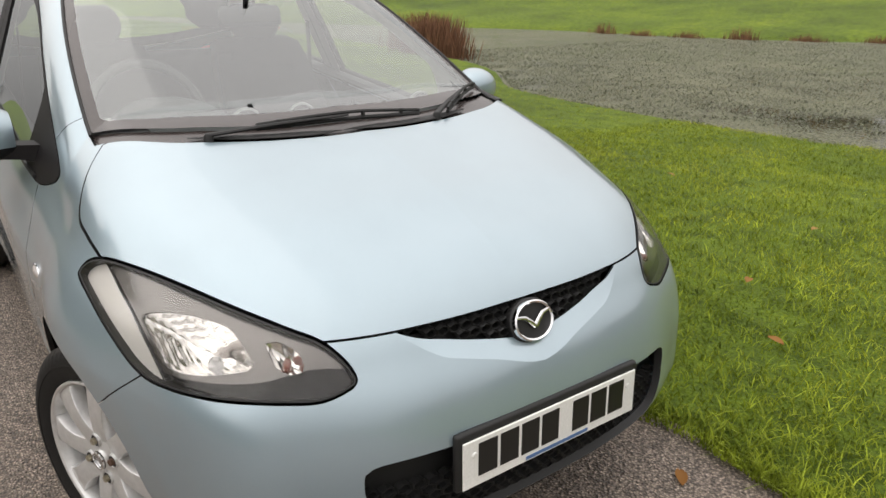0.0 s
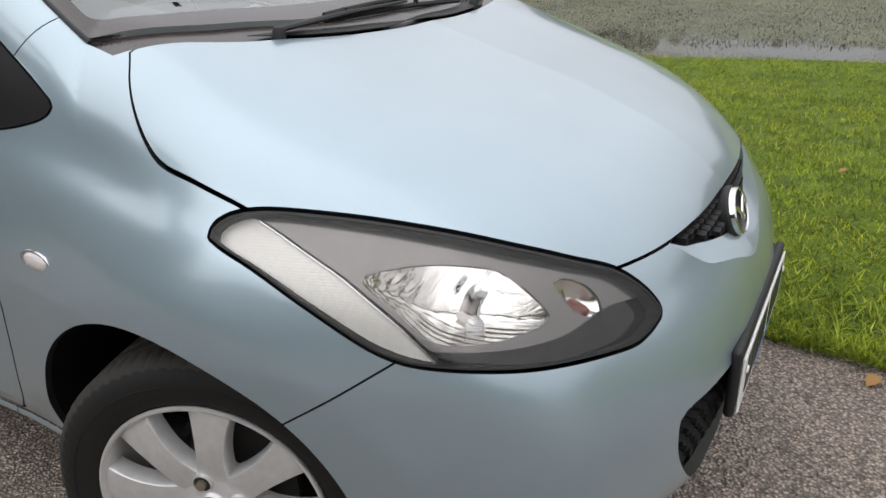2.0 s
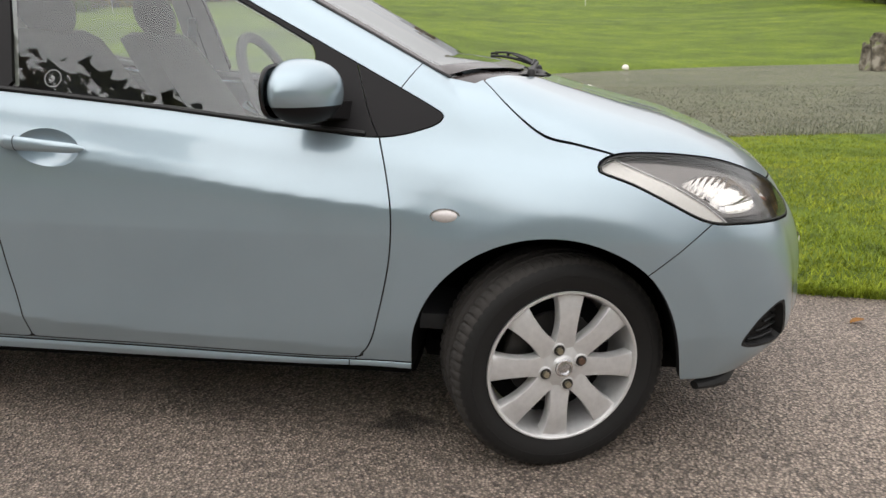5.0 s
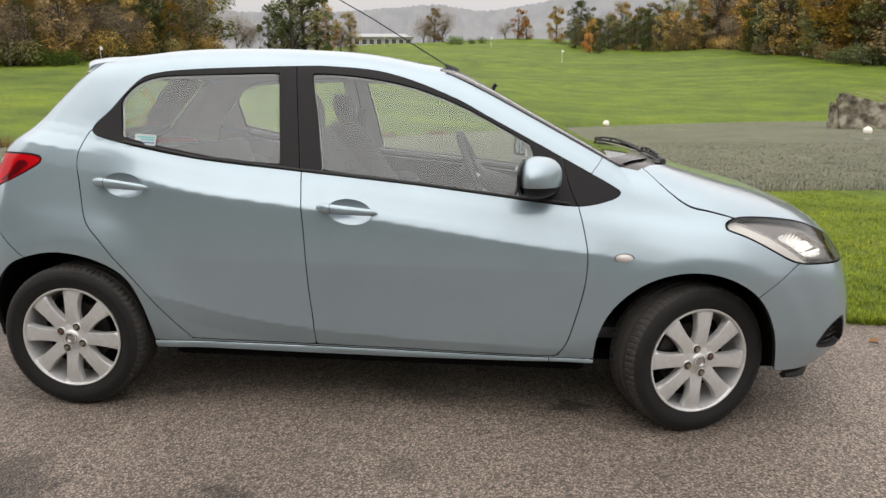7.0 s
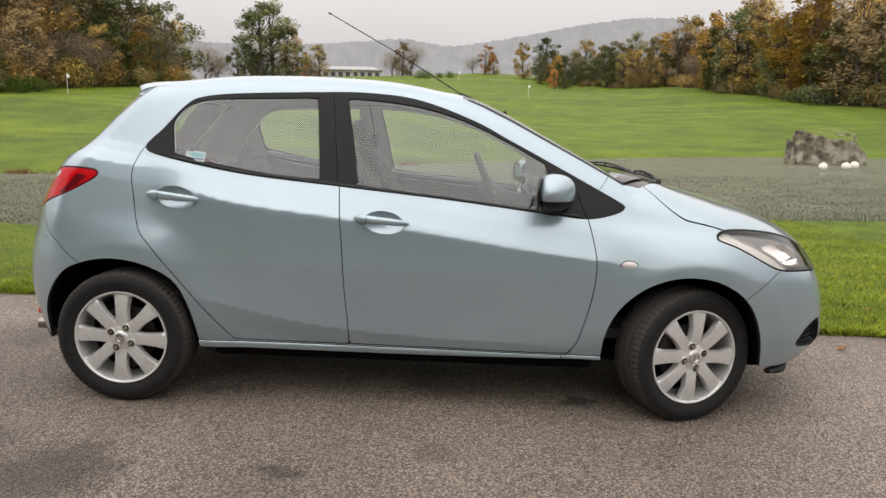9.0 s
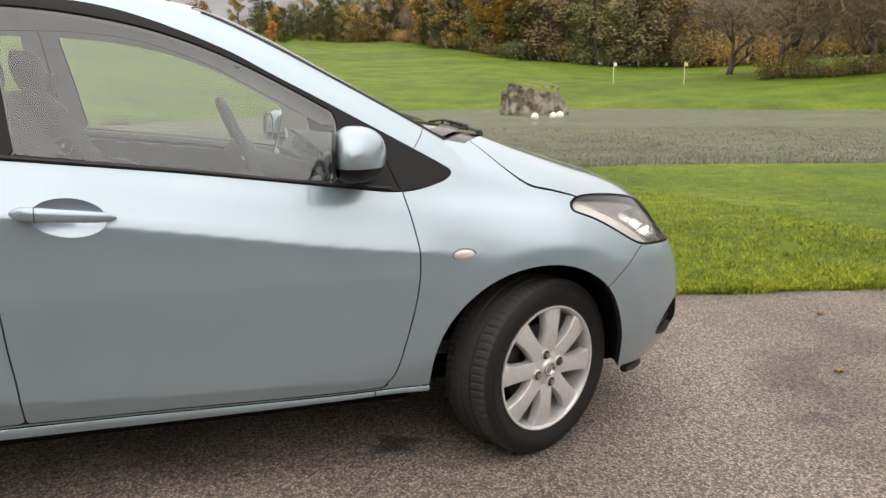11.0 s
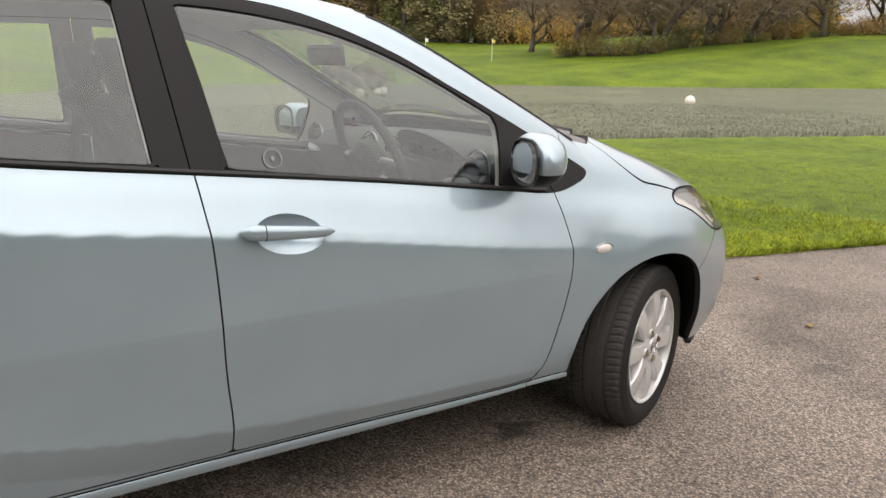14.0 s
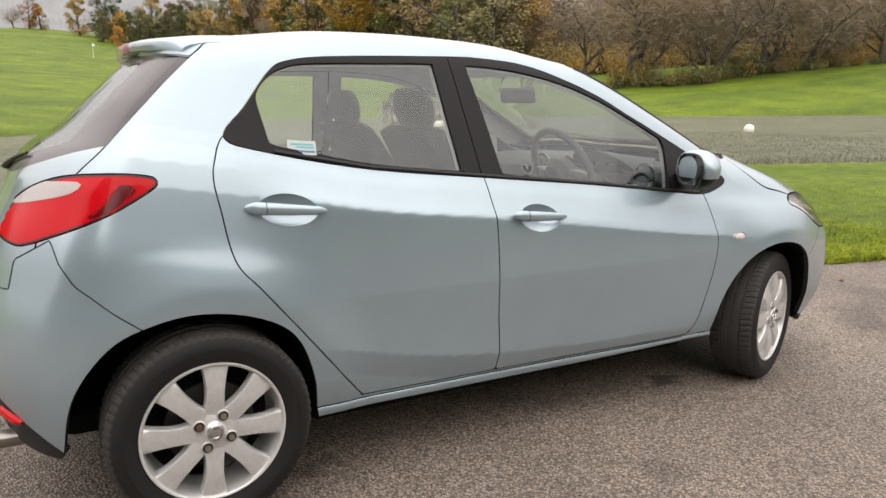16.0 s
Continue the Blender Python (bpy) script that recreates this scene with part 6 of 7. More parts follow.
    cap = solid("centre_cap", lathe([(0.0, -0.005), (0.020, -0.004), (0.0245, -0.001), (0.025, 0.004)], 32), SATIN, hub, "round silver centre cap")
    solid("cap_ring", lathe([(0.018, -0.0045), (0.0225, -0.004), (0.022, -0.0075), (0.0185, -0.0078)], 32, None, True), CHROME, cap)
    for k in range(4):
        a = math.radians(45 + 90 * k + 12)
        px, pz = 0.050 * math.sin(a), 0.050 * math.cos(a)
        # flat dark disc on the hub, its colour giving the pocket's shade
        pocket = solid("bolt_pocket", lathe([(0.0150, 0.0090), (0.0150, 0.0030), (0.0, 0.0030)], 24, pose(px, 0, pz)), DISC, hub, "dark disc for the shade round a bolt")
        bolt = bmesh.new()
        bmesh.ops.create_cone(bolt, cap_ends=True, segments=6, radius1=0.0092, radius2=0.0085, depth=0.012, matrix=pose(px, 0.0000, pz, 90))
        solid("wheel_bolt", bolt, RUST if k == 0 else BOLT, pocket, "hexagonal wheel bolt")
        solid("pocket_rim", lathe([(0.0185, 0.0090), (0.0175, 0.0020), (0.0155, 0.0012), (0.0148, 0.0030)], 24, pose(px, 0, pz)), ALLOY, pocket)
    solid("brake_disc", lathe([(0.05, 0.07), (0.128, 0.07), (0.128, 0.085), (0.05, 0.09)], 48), DISC, w, "dull steel brake disc")
    # near-black sheet added behind the spokes in place of shade
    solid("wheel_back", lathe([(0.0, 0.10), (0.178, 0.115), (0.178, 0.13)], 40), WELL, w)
    solid("caliper", box((0.06, 0.05, 0.11), pose(-0.115, 0.08, 0.02, 0, 0, 0), 0.012, 2), DISC, w)
    solid("valve", tube([(0.172, 0.02, 0.02), (0.160, 0.004, 0.019)], 0.003, 6), SEAM, w)
    turn = 0 if y_side < 0 else 180
    w.matrix_basis = pose(x, y_side * (0.796 if x > 0 else 0.826), HUB, 0, 0, turn + steer) @ pose(0, 0, 0, 0, 17 * (1 if x > 0 else -7), 0)
    return w


STEER = 20
for x, s in ((FRONT_AXLE, STEER), (REAR_AXLE, 0)):
    for y in (-1, 1):
        wheel("front_wheel" if x > 0 else "rear_wheel", x, y, s)

# wheel wells and floor pan
for x in (FRONT_AXLE, REAR_AXLE):
    for y in (-1, 1):
        ring = [p for p in closed_curve(FRONT_ARCH if x > 0 else REAR_ARCH, 3) if p[1] > 0.21]
        ring = sorted(ring, key=lambda p: math.atan2(p[0] - x, p[1] - HUB))[::1]
        ring = [ring[round(k * (len(ring) - 1) / 24)] for k in range(25)]
        o = np.array([(px, 0, pz) for px, pz in ring])
        out = np.abs(body_point(o, np.tile((0, -1.0, 0), (25, 1)), 1.1, 40)[:, 1])
        v, f = [], []
        for (px, pz), w in zip(ring, out):
            v += [(px, y * (w - 0.012), pz), (px, y * 0.42, pz)]
        for k in range(24):
            f.append((2 * k, 2 * k + 1, 2 * k + 3, 2 * k + 2))
        f.append(tuple(2 * k + 1 for k in range(25)))
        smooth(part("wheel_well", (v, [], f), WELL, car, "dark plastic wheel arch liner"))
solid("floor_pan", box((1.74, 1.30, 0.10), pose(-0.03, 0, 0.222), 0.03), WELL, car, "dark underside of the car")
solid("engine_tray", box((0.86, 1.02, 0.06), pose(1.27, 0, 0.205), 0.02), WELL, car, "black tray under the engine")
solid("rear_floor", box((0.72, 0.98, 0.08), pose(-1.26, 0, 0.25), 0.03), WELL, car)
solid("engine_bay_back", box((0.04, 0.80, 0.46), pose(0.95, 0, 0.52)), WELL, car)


# ---- outside fittings ----
def wing_mirror(y):
    """A rounded shell on a black foot, its glass looking back."""
    m = tagged(new("door_mirror"), "")
    m.parent = car

    def shell(y_in, y_out, cut):
        rings = []
        for u in np.linspace(0, 1, 15):
            yy = y_in + (y_out - y_in) * u
            k = (math.sin(math.pi * (0.20 + 0.78 * u)) ** 0.55) if u < 0.995 else 0.12
            ring = []
            for a in np.linspace(0, 2 * math.pi, 28, endpoint=False):
                c, s = math.cos(a), math.sin(a)
                rx = 0.094 * abs(c) ** 0.8 * math.copysign(1, c) * (1.0 if c > 0 else 0.60)
                rz = 0.076 * abs(s) ** 0.85 * math.copysign(1, s)
                ring.append((0.612 + rx * k - 0.035 * u, y * yy, 0.985 + rz * k))
            rings.append(ring)
        bm = loft(rings)
        geo = bm.verts[:] + bm.edges[:] + bm.faces[:]
        bmesh.ops.bisect_plane(bm, geom=geo, plane_co=(0, 0, 0.955), plane_no=(0, 0, 1), clear_inner=cut > 0, clear_outer=cut < 0)
        return bm
    top = solid("mirror_shell", shell(0.785, 0.968, 1), PAINT, m, "body-coloured mirror shell")
    solid("mirror_base", shell(0.785, 0.965, -1), TRIM, m, "satin black lower shell")
    glass = bmesh.new()
    ring = []
    for a in np.linspace(0, 2 * math.pi, 32, endpoint=False):
        c, s = math.cos(a), math.sin(a)
        ring.append((0.562 - 0.028 * (c * 0.5 + 0.5), y * (0.874 + 0.070 * abs(c) ** 0.7 * math.copysign(1, c)), 0.984 + 0.060 * abs(s) ** 0.75 * math.copysign(1, s)))
    glass.faces.new([glass.verts.new(p) for p in ring])
    solid("mirror_glass", glass, DARK_MIRROR, m, "mirror glass")
    solid("glass_rim", add_tube(bmesh.new(), ring + ring[:1], 0.0055, 6), BLACK, m)
    solid("mirror_foot", loft([[(0.70, y * 0.715, 0.905), (0.62, y * 0.725, 0.90), (0.62, y * 0.705, 0.955), (0.70, y * 0.70, 0.955)],
                               [(0.675, y * 0.78, 0.918), (0.605, y * 0.79, 0.912), (0.60, y * 0.79, 0.958), (0.675, y * 0.78, 0.958)],
                               [(0.66, y * 0.85, 0.925), (0.60, y * 0.86, 0.920), (0.595, y * 0.86, 0.958), (0.655, y * 0.85, 0.958)]]), TRIM, m, "black mirror foot")


for y in (-1, 1):
    wing_mirror(y)


def on_skin(x, y):
    """The height of the bonnet, cowl or roof at (x, y)."""
    return float(body_point(np.array([[x, y, 0.6]]), np.array([[0, 0, 1.0]]), 1.2, 60)[0, 2])


# wipers lying on the screen's foot
def wiper(pivot, elbow, blade_a, blade_b):
    w = tagged(new("wiper"), "")
    w.parent = car
    up = lambda p, h: (p[0], p[1], on_skin(*p) + h)
    solid("pivot", lathe([(0.0, 0.012), (0.008, 0.010), (0.012, 0.002), (0.012, -0.02)], 18, pose(*up(pivot, 0.006), 90)), MATT, w)
    solid("arm", tube([up(pivot, 0.012), up(((pivot[0] + elbow[0]) / 2, (pivot[1] + elbow[1]) / 2), 0.022), up(elbow, 0.026)], [0.010, 0.009, 0.006], 8, 0.6), MATT, w, "black wiper arm")
    pts = [up((blade_a[0] + (blade_b[0] - blade_a[0]) * u, blade_a[1] + (blade_b[1] - blade_a[1]) * u), 0.012) for u in np.linspace(0, 1, 9)]
    blade = solid("blade", tube(pts, 0.006, 6), SEAM, w, "black wiper blade")
    solid("bridge", tube([(p[0], p[1], p[2] + 0.010 + 0.008 * math.sin(math.pi * i / 8)) for i, p in enumerate(pts)], 0.005, 6), MATT, blade)
    for i in (1, 3, 5, 7):
        solid("claw", tube([pts[i], (pts[i][0], pts[i][1], pts[i][2] + 0.018)], 0.006, 5), MATT, blade)


wiper((1.133, -0.416), (1.150, -0.03), (1.134, -0.29), (1.150, 0.208))
wiper((1.160, 0.266), (1.06, 0.43), (1.155, 0.31), (0.966, 0.562))
for y0, y1 in ((-0.46, -0.06), (-0.05, 0.40)):
    pts = [(float(cowl_edge(abs(yy))) - 0.028, yy, on_skin(float(cowl_edge(abs(yy))) - 0.028, yy) - 0.004) for yy in np.linspace(y0, y1, 9)]
    solid("cowl_panel", tube(pts, [0.004, 0.014] + [0.022] * 5 + [0.014, 0.004], 8, 0.25), MATT, car, "ribbed black cowl under the wipers")
corner = [(1.04, 0.615), (0.97, 0.640), (0.90, 0.642)]
for y in (-1, 1):
    if y > 0:
        solid("cowl_corner", tube([(x, y * a, on_skin(x, y * a) + 0.001) for x, a in corner], [0.012, 0.014, 0.008], 8, 0.4), MATT, car)
    # dark seal along the screen's side
    side = [(x, y * (float(screen_side(x)) + 0.002)) for x in np.linspace(0.24, 0.93, 16)]
    solid("screen_seal", tube([(x, yy, on_skin(x, yy) + 0.0005) for x, yy in side], 0.0045, 6), SEAM, car)
    # window seals
    belt = []
    for x in np.linspace(-1.02, 0.73, 30):
        z = float(np.interp(x, [-1.045, -0.72, -0.301, 0.185, 0.57, 0.762], [1.079, 1.020, 0.979, 0.934, 0.891, 0.873]))
        belt.append((x, y * (float(side_width(np.array([x]), np.array([z]))[0]) + 0.002), z + 0.004))
    solid("window_seal", tube(belt, 0.006, 6), SEAM, car, "black seal along the window foot")

# aerial
aerial = solid("aerial", tube([(0.245, 0, on_skin(0.245, 0) - 0.006), (0.215, 0, on_skin(0.245, 0) + 0.016), (0.19, 0, on_skin(0.245, 0) + 0.030)], [0.020, 0.013, 0.006], 10), MATT, car, "black aerial foot")
solid("aerial_rod", tube([(0.19, 0, on_skin(0.245, 0) + 0.030), (-0.15, 0, 1.62), (-0.487, 0, 1.802)], [0.0038, 0.003, 0.0024], 6), SEAM, aerial, "thin black aerial rod")
solid("aerial_tip", tube([(-0.480, 0, 1.798), (-0.494, 0, 1.806)], 0.0045, 6), SEAM, aerial)

# roof spoiler over the rear window
skin("tailgate_header", spoiler_skin.both(), PAINT, tailgate, 0.014)
rings = []
for a in np.linspace(-0.56, 0.56, 41):
    e = abs(a) / 0.56
    back = -1.318 + float(tail_plan(abs(a))) + 0.03 * e ** 6
    front = -1.135 + 0.02 * e ** 2
    top = lambda x: on_skin(x, a)
    z1 = top(front)
    rings.append([(front, a, z1 + 0.001), (lerp(front, back, 0.4), a, z1 - 0.003), (lerp(front, back, 0.8), a, z1 - 0.012), (back + 0.006, a, z1 - 0.020), (back, a, z1 - 0.027), (back + 0.003, a, z1 - 0.050), (back + 0.016, a, z1 - 0.054), (back + 0.080, a, z1 - 0.070)])
spoiler = solid("roof_spoiler", loft(rings), PAINT, tailgate, "body-coloured roof spoiler", 50)
solid("high_brake_lamp", box((0.014, 0.24, 0.034), pose(-1.322, 0, on_skin(-1.135, 0) - 0.038, 0, 4, 0), 0.004), PALE_RED, spoiler, "narrow pale red brake lamp")
sweep = [body_point(np.array([[-1.0, yy, zz]]), np.array([[-1.0, 0, 0]]), 1.0, 60)[0] for yy, zz in ((0.02, 1.0), (-0.08, 1.022), (-0.18, 1.040), (-0.32, 1.062))]
solid("rear_wiper", tube([(q[0] - 0.010, q[1], q[2]) for q in sweep], [0.012, 0.009, 0.007, 0.005], 6), MATT, tailgate, "black rear wiper")
for y in (-1, 1):
    on_tail = [body_point(np.array([[-1.2, y * a, 0.345 - 0.1 * (a - 0.58)]]), np.array([[-1.0, 0, 0]]), 1.0, 60)[0] for a in np.linspace(0.50, 0.62, 7)]
    solid("rear_reflector", tube([tuple(q) for q in on_tail], [0.006] + [0.015] * 5 + [0.006], 10, 1.0), RED, back_bumper, "red bumper reflector")
solid("exhaust_pipe", lathe([(0.022, 0.0), (0.026, -0.004), (0.027, 0.16), (0.023, 0.16), (0.022, 0.004)], 20, pose(-1.795, -0.50, 0.255, 0, 0, -90), True), STEEL, car, "dull steel tailpipe")

# sticker on the rear side window, round sticker on the front one
w_ = float(side_width(np.array([-0.932]), np.array([1.086]))[0])
sticker = solid("window_sticker", box((0.088, 0.0012, 0.044), pose(-0.932, -w_ - 0.001, 1.086, -21, 3, -1)), STICKER, car, "small pale sticker on the window")
for k, (dx, dz, w2, mat) in enumerate(((0.0, 0.010, 0.070, TEAL), (0.01, 0.001, 0.055, TEAL), (0.014, -0.011, 0.050, BLUE_INK))):
    solid("sticker_bar", box((w2, 0.001, 0.005), pose(-0.932 + dx, -w_ - 0.0021 + dz * 0.38, 1.086 + dz, -21, 3, -1)), mat, sticker)

w_ = float(side_width(np.array([-0.11]), np.array([1.003]))[0])
ring_pose = pose(-0.11, -w_ - 0.001, 1.003, -21, 0, 0)
decal = solid("round_sticker", lathe([(0.0215, 0.0), (0.0240, 0.0), (0.0240, -0.0012), (0.0215, -0.0012)], 40, ring_pose, True), FAINT, car, "small round pale sticker on the front window")
solid("sticker_mark", lathe([(0.0, -0.0012), (0.005, -0.0012), (0.006, 0.0)], 16, ring_pose @ Matrix.Diagonal((0.8, 1, 1.2, 1))), FAINT, decal)

# ---- cabin ----
# linings: the roof and pillars, seen from inside
for s, nm in ((shell, "headlining"),):
    inner = s.moved(-0.030)
    _, inner = inner.split(inner.v[:, 2] - 1.0)
    inner = inner.both()
    inner.n = -inner.n
    inner.f = [f[::-1] for f in inner.f]
    skin(nm, inner, LINING, car, 0.0, "pale grey roof and pillar lining")
for right in (True, False):
    turn = (lambda s: s) if right else (lambda s: s.mirrored())
    for nm, leaf in (("front_door_lining", front_door), ("rear_door_lining", rear_door)):
        inner = turn(leaf.moved(-0.075))
        inner.n = -inner.n
        inner.f = [f[::-1] for f in inner.f]
        skin(nm, inner, DASH, car, 0.0, "dark grey door lining")
    for leaf in (frame_front, frame_rear):
        inner = turn(leaf.moved(-0.028))
        inner.n = -inner.n
        inner.f = [f[::-1] for f in inner.f]
        skin("pillar_lining", inner, LINING, car, 0.0)
    y = -1 if right else 1
    solid("door_ledge", tube([(x, y * (float(side_width(np.array([x]), np.array([z]))[0]) - 0.05), z - 0.005) for x, z in ((-1.0, 1.06), (-0.7, 1.01), (-0.3, 0.968), (0.2, 0.922), (0.6, 0.878))], 0.035, 8, 0.55), DASH, car)


def car_seat(x, y):
    s = tagged(new("car_seat"), "")
    s.parent = car
    solid("seat_cushion", box((0.52, 0.50, 0.16), pose(x + 0.20, y, 0.50, 0, -6, 0), 0.06, 4), SEAT, s, "charcoal fabric seat")
    back = [[(x - 0.06 - 0.36 * u + dx, y + w * (0.245 - 0.05 * u ** 3), 0.55 + 0.56 * u) for dx, w in ((0.06, 1), (0.075, 0.55), (0.07, 0), (0.075, -0.55), (0.06, -1), (-0.05, -0.95), (-0.07, 0), (-0.05, 0.95))] for u in np.linspace(0, 1, 8)]
    back.append([(x - 0.42 + dx * 0.5, y + w * 0.15, 1.135) for dx, w in ((0.06, 1), (0.075, 0.55), (0.07, 0), (0.075, -0.55), (0.06, -1), (-0.05, -0.95), (-0.07, 0), (-0.05, 0.95))])
    solid("backrest", loft(back), SEAT, s, "charcoal fabric backrest", 70)
    head_restraint(s, x - 0.40, y)


def head_restraint(parent, x, y, size=1.0):
    rings = []
    for u in np.linspace(0, 1, 9):
        k = math.sin(math.pi * (0.12 + 0.76 * u)) ** 0.4
        rings.append([(x + 0.05 * c * k - 0.03 * u, y + 0.125 * size * s * k, 1.13 + 0.145 * u) for c, s in [(math.cos(a), abs(math.sin(a)) ** 0.6 * math.copysign(1, math.sin(a))) for a in np.linspace(0, 2 * math.pi, 20, endpoint=False)]])
    h = solid("head_restraint", loft(rings), SEAT, parent, "charcoal padded head restraint", 70)
    for k in (-1, 1):
        solid("restraint_post", tube([(x, y + 0.06 * k, 1.06), (x - 0.004, y + 0.06 * k, 1.16)], 0.006, 8), SATIN, h)


for y in (-0.345, 0.345):
    car_seat(0.05, y)
bench = tagged(new("rear_bench"), "")
bench.parent = car
solid("bench_cushion", box((0.50, 1.22, 0.18), pose(-0.62, 0, 0.50, 0, -5, 0), 0.06, 3), SEAT, bench, "charcoal fabric rear bench")
solid("bench_back", box((0.14, 1.20, 0.55), pose(-0.97, 0, 0.76, 0, -16, 0), 0.05, 3), SEAT, bench, "charcoal fabric rear backrest")
solid("parcel_shelf", box((0.42, 1.16, 0.03), pose(-1.28, 0, 0.985, 0, -3, 0), 0.01, 2), DASH, car, "dark parcel shelf")

# dashboard with a hood over the dials, vents and a centre stack
dash = tagged(new("dashboard"), "")
dash.parent = car
top = [(0.62, 0.80), (0.56, 0.86), (0.555, 0.92), (0.60, 0.965), (0.72, 0.985), (0.90, 0.985), (1.03, 0.975), (1.03, 0.55), (0.66, 0.55)]
solid("dash_top", loft([[(x - 0.07 * (yy / 0.64) ** 2 * (x > 0.8), yy, z - 0.02 * (yy / 0.64) ** 2) for x, z in top] for yy in np.linspace(-0.64, 0.64, 17)]), DASH, dash, "dark grey dashboard", 40)
solid("dial_hood", loft([[(0.50 + 0.10 * (1 - c), -0.345 + 0.19 * s * k, 0.945 + 0.085 * c * k) for c, s in [(math.cos(a), math.sin(a)) for a in np.linspace(-1.75, 1.75, 18)]] + [(0.62, -0.345, 0.92)] for k in (1.0,)] + [[(0.72 + 0.10 * (1 - c), -0.345 + 0.17 * s, 0.945 + 0.06 * c) for c, s in [(math.cos(a), math.sin(a)) for a in np.linspace(-1.75, 1.75, 18)]] + [(0.80, -0.345, 0.92)]]), DASH, dash, "hood over the dials", 50)
for yy in (-0.43, -0.345, -0.26):
    d = solid("dial", lathe([(0.0, 0.0), (0.038, 0.0), (0.042, -0.008), (0.045, -0.004)], 24, pose(0.575, yy, 0.945, 0, 0, 90) @ pose(0, 0, 0, -15)), BLACK, dash, "round instrument dial")
    solid("dial_ring", lathe([(0.040, -0.006), (0.044, -0.006), (0.044, -0.010), (0.040, -0.010)], 24, pose(0.575, yy, 0.945, 0, 0, 90) @ pose(0, 0, 0, -15), True), SATIN, d)
for yy in (-0.60, 0.60, -0.10, 0.10):
    v_ = solid("air_vent", lathe([(0.0, 0.02), (0.040, 0.02), (0.046, 0.0), (0.052, -0.012), (0.058, 0.0)], 24, pose(0.585, yy, 0.93, 0, 0, 90)), BLACK, dash, "round air vent")
    solid("vent_ring", lathe([(0.050, -0.010), (0.058, -0.004), (0.056, -0.014), (0.051, -0.016)], 24, pose(0.585, yy, 0.93, 0, 0, 90), True), SILVER_TRIM, v_)
for y in (-1, 1):
    solid("dash_trim", tube([(0.60, y * 0.645, 0.90), (0.56, y * 0.56, 0.885), (0.55, y * 0.49, 0.88)], [0.03, 0.026, 0.012], 8, 0.6), SILVER_TRIM, dash, "silver dashboard corner trim")
    solid("demister_vent", box((0.05, 0.16, 0.012), pose(0.80, y * 0.55, 0.985, 0, 8, 0), 0.003), BLACK, dash)
solid("centre_stack", box((0.10, 0.22, 0.30), pose(0.575, 0, 0.76, 0, 18, 0), 0.02, 2), SILVER_TRIM, dash, "silver centre stack")
solid("radio", box((0.02, 0.18, 0.07), pose(0.53, 0, 0.82, 0, 18, 0), 0.005), BLACK, dash)

# steering wheel on the right
sw = tagged(new("steering_wheel"), "")
sw.parent = car
sm = pose(0.36, -0.345, 0.945, 0, 0, 90) @ pose(0, 0, 0, -24)
solid("wheel_rim", add_tube(bmesh.new(), [tuple(sm @ Vector((0.183 * math.sin(a), 0, 0.183 * math.cos(a)))) for a in np.linspace(0, 2 * math.pi, 49)], 0.0155, 10), DASH, sw, "dark grey steering wheel rim")
solid("wheel_boss", lathe([(0.0, -0.035), (0.045, -0.032), (0.070, -0.018), (0.078, 0.02), (0.05, 0.06), (0.0, 0.06)], 28, sm @ Matrix.Diagonal((1, 1, 0.85, 1))), DASH, sw, "padded steering wheel boss")
solid("boss_mark", lathe([(0.013, -0.034), (0.019, -0.034), (0.018, -0.038), (0.014, -0.038)], 24, sm, True), SATIN, sw)
for a in (90, 270, 155, 205):
    r = math.radians(a)
    solid("wheel_spoke", tube([tuple(sm @ Vector((0.05 * math.sin(r), 0, 0.05 * math.cos(r)))), tuple(sm @ Vector((0.178 * math.sin(r), 0, 0.178 * math.cos(r))))], [0.022, 0.014], 8, 0.5), SILVER_TRIM, sw, "silver wheel spoke")
solid("steering_column", tube([tuple(sm @ Vector((0, 0.03, 0))), (0.60, -0.345, 0.86)], 0.05, 12), DASH, car)

# interior mirror and floor
im = solid("interior_mirror", box((0.025, 0.235, 0.07), pose(0.375, 0.03, 1.262, 0, -10, 6), 0.018, 3), BLACK, car, "dark interior mirror")
solid("mirror_stem", tube([(0.385, 0.0, 1.27), (0.43, 0.0, 1.33)], 0.010, 8), BLACK, im)
solid("cabin_floor", box((2.3, 1.3, 0.05), pose(-0.15, 0, 0.345), 0.01), DASH, car)
solid("tunnel", box((1.3, 0.20, 0.22), pose(0.05, 0, 0.46), 0.04, 2), DASH, car)
solid("gear_lever", tube([(0.36, 0, 0.62), (0.32, 0, 0.74)], [0.012, 0.022], 10), BLACK, car)
for y in (-1, 1):
    solid("seat_belt", tube([(-0.33, y * 0.60, 1.20), (-0.36, y * 0.62, 0.95), (-0.40, y * 0.64, 0.60)], 0.02, 6, 0.15, (0, 1, 0)), SEAM, car, "dark seat belt")

# ---- grass blades, pond weed and fallen leaves ----


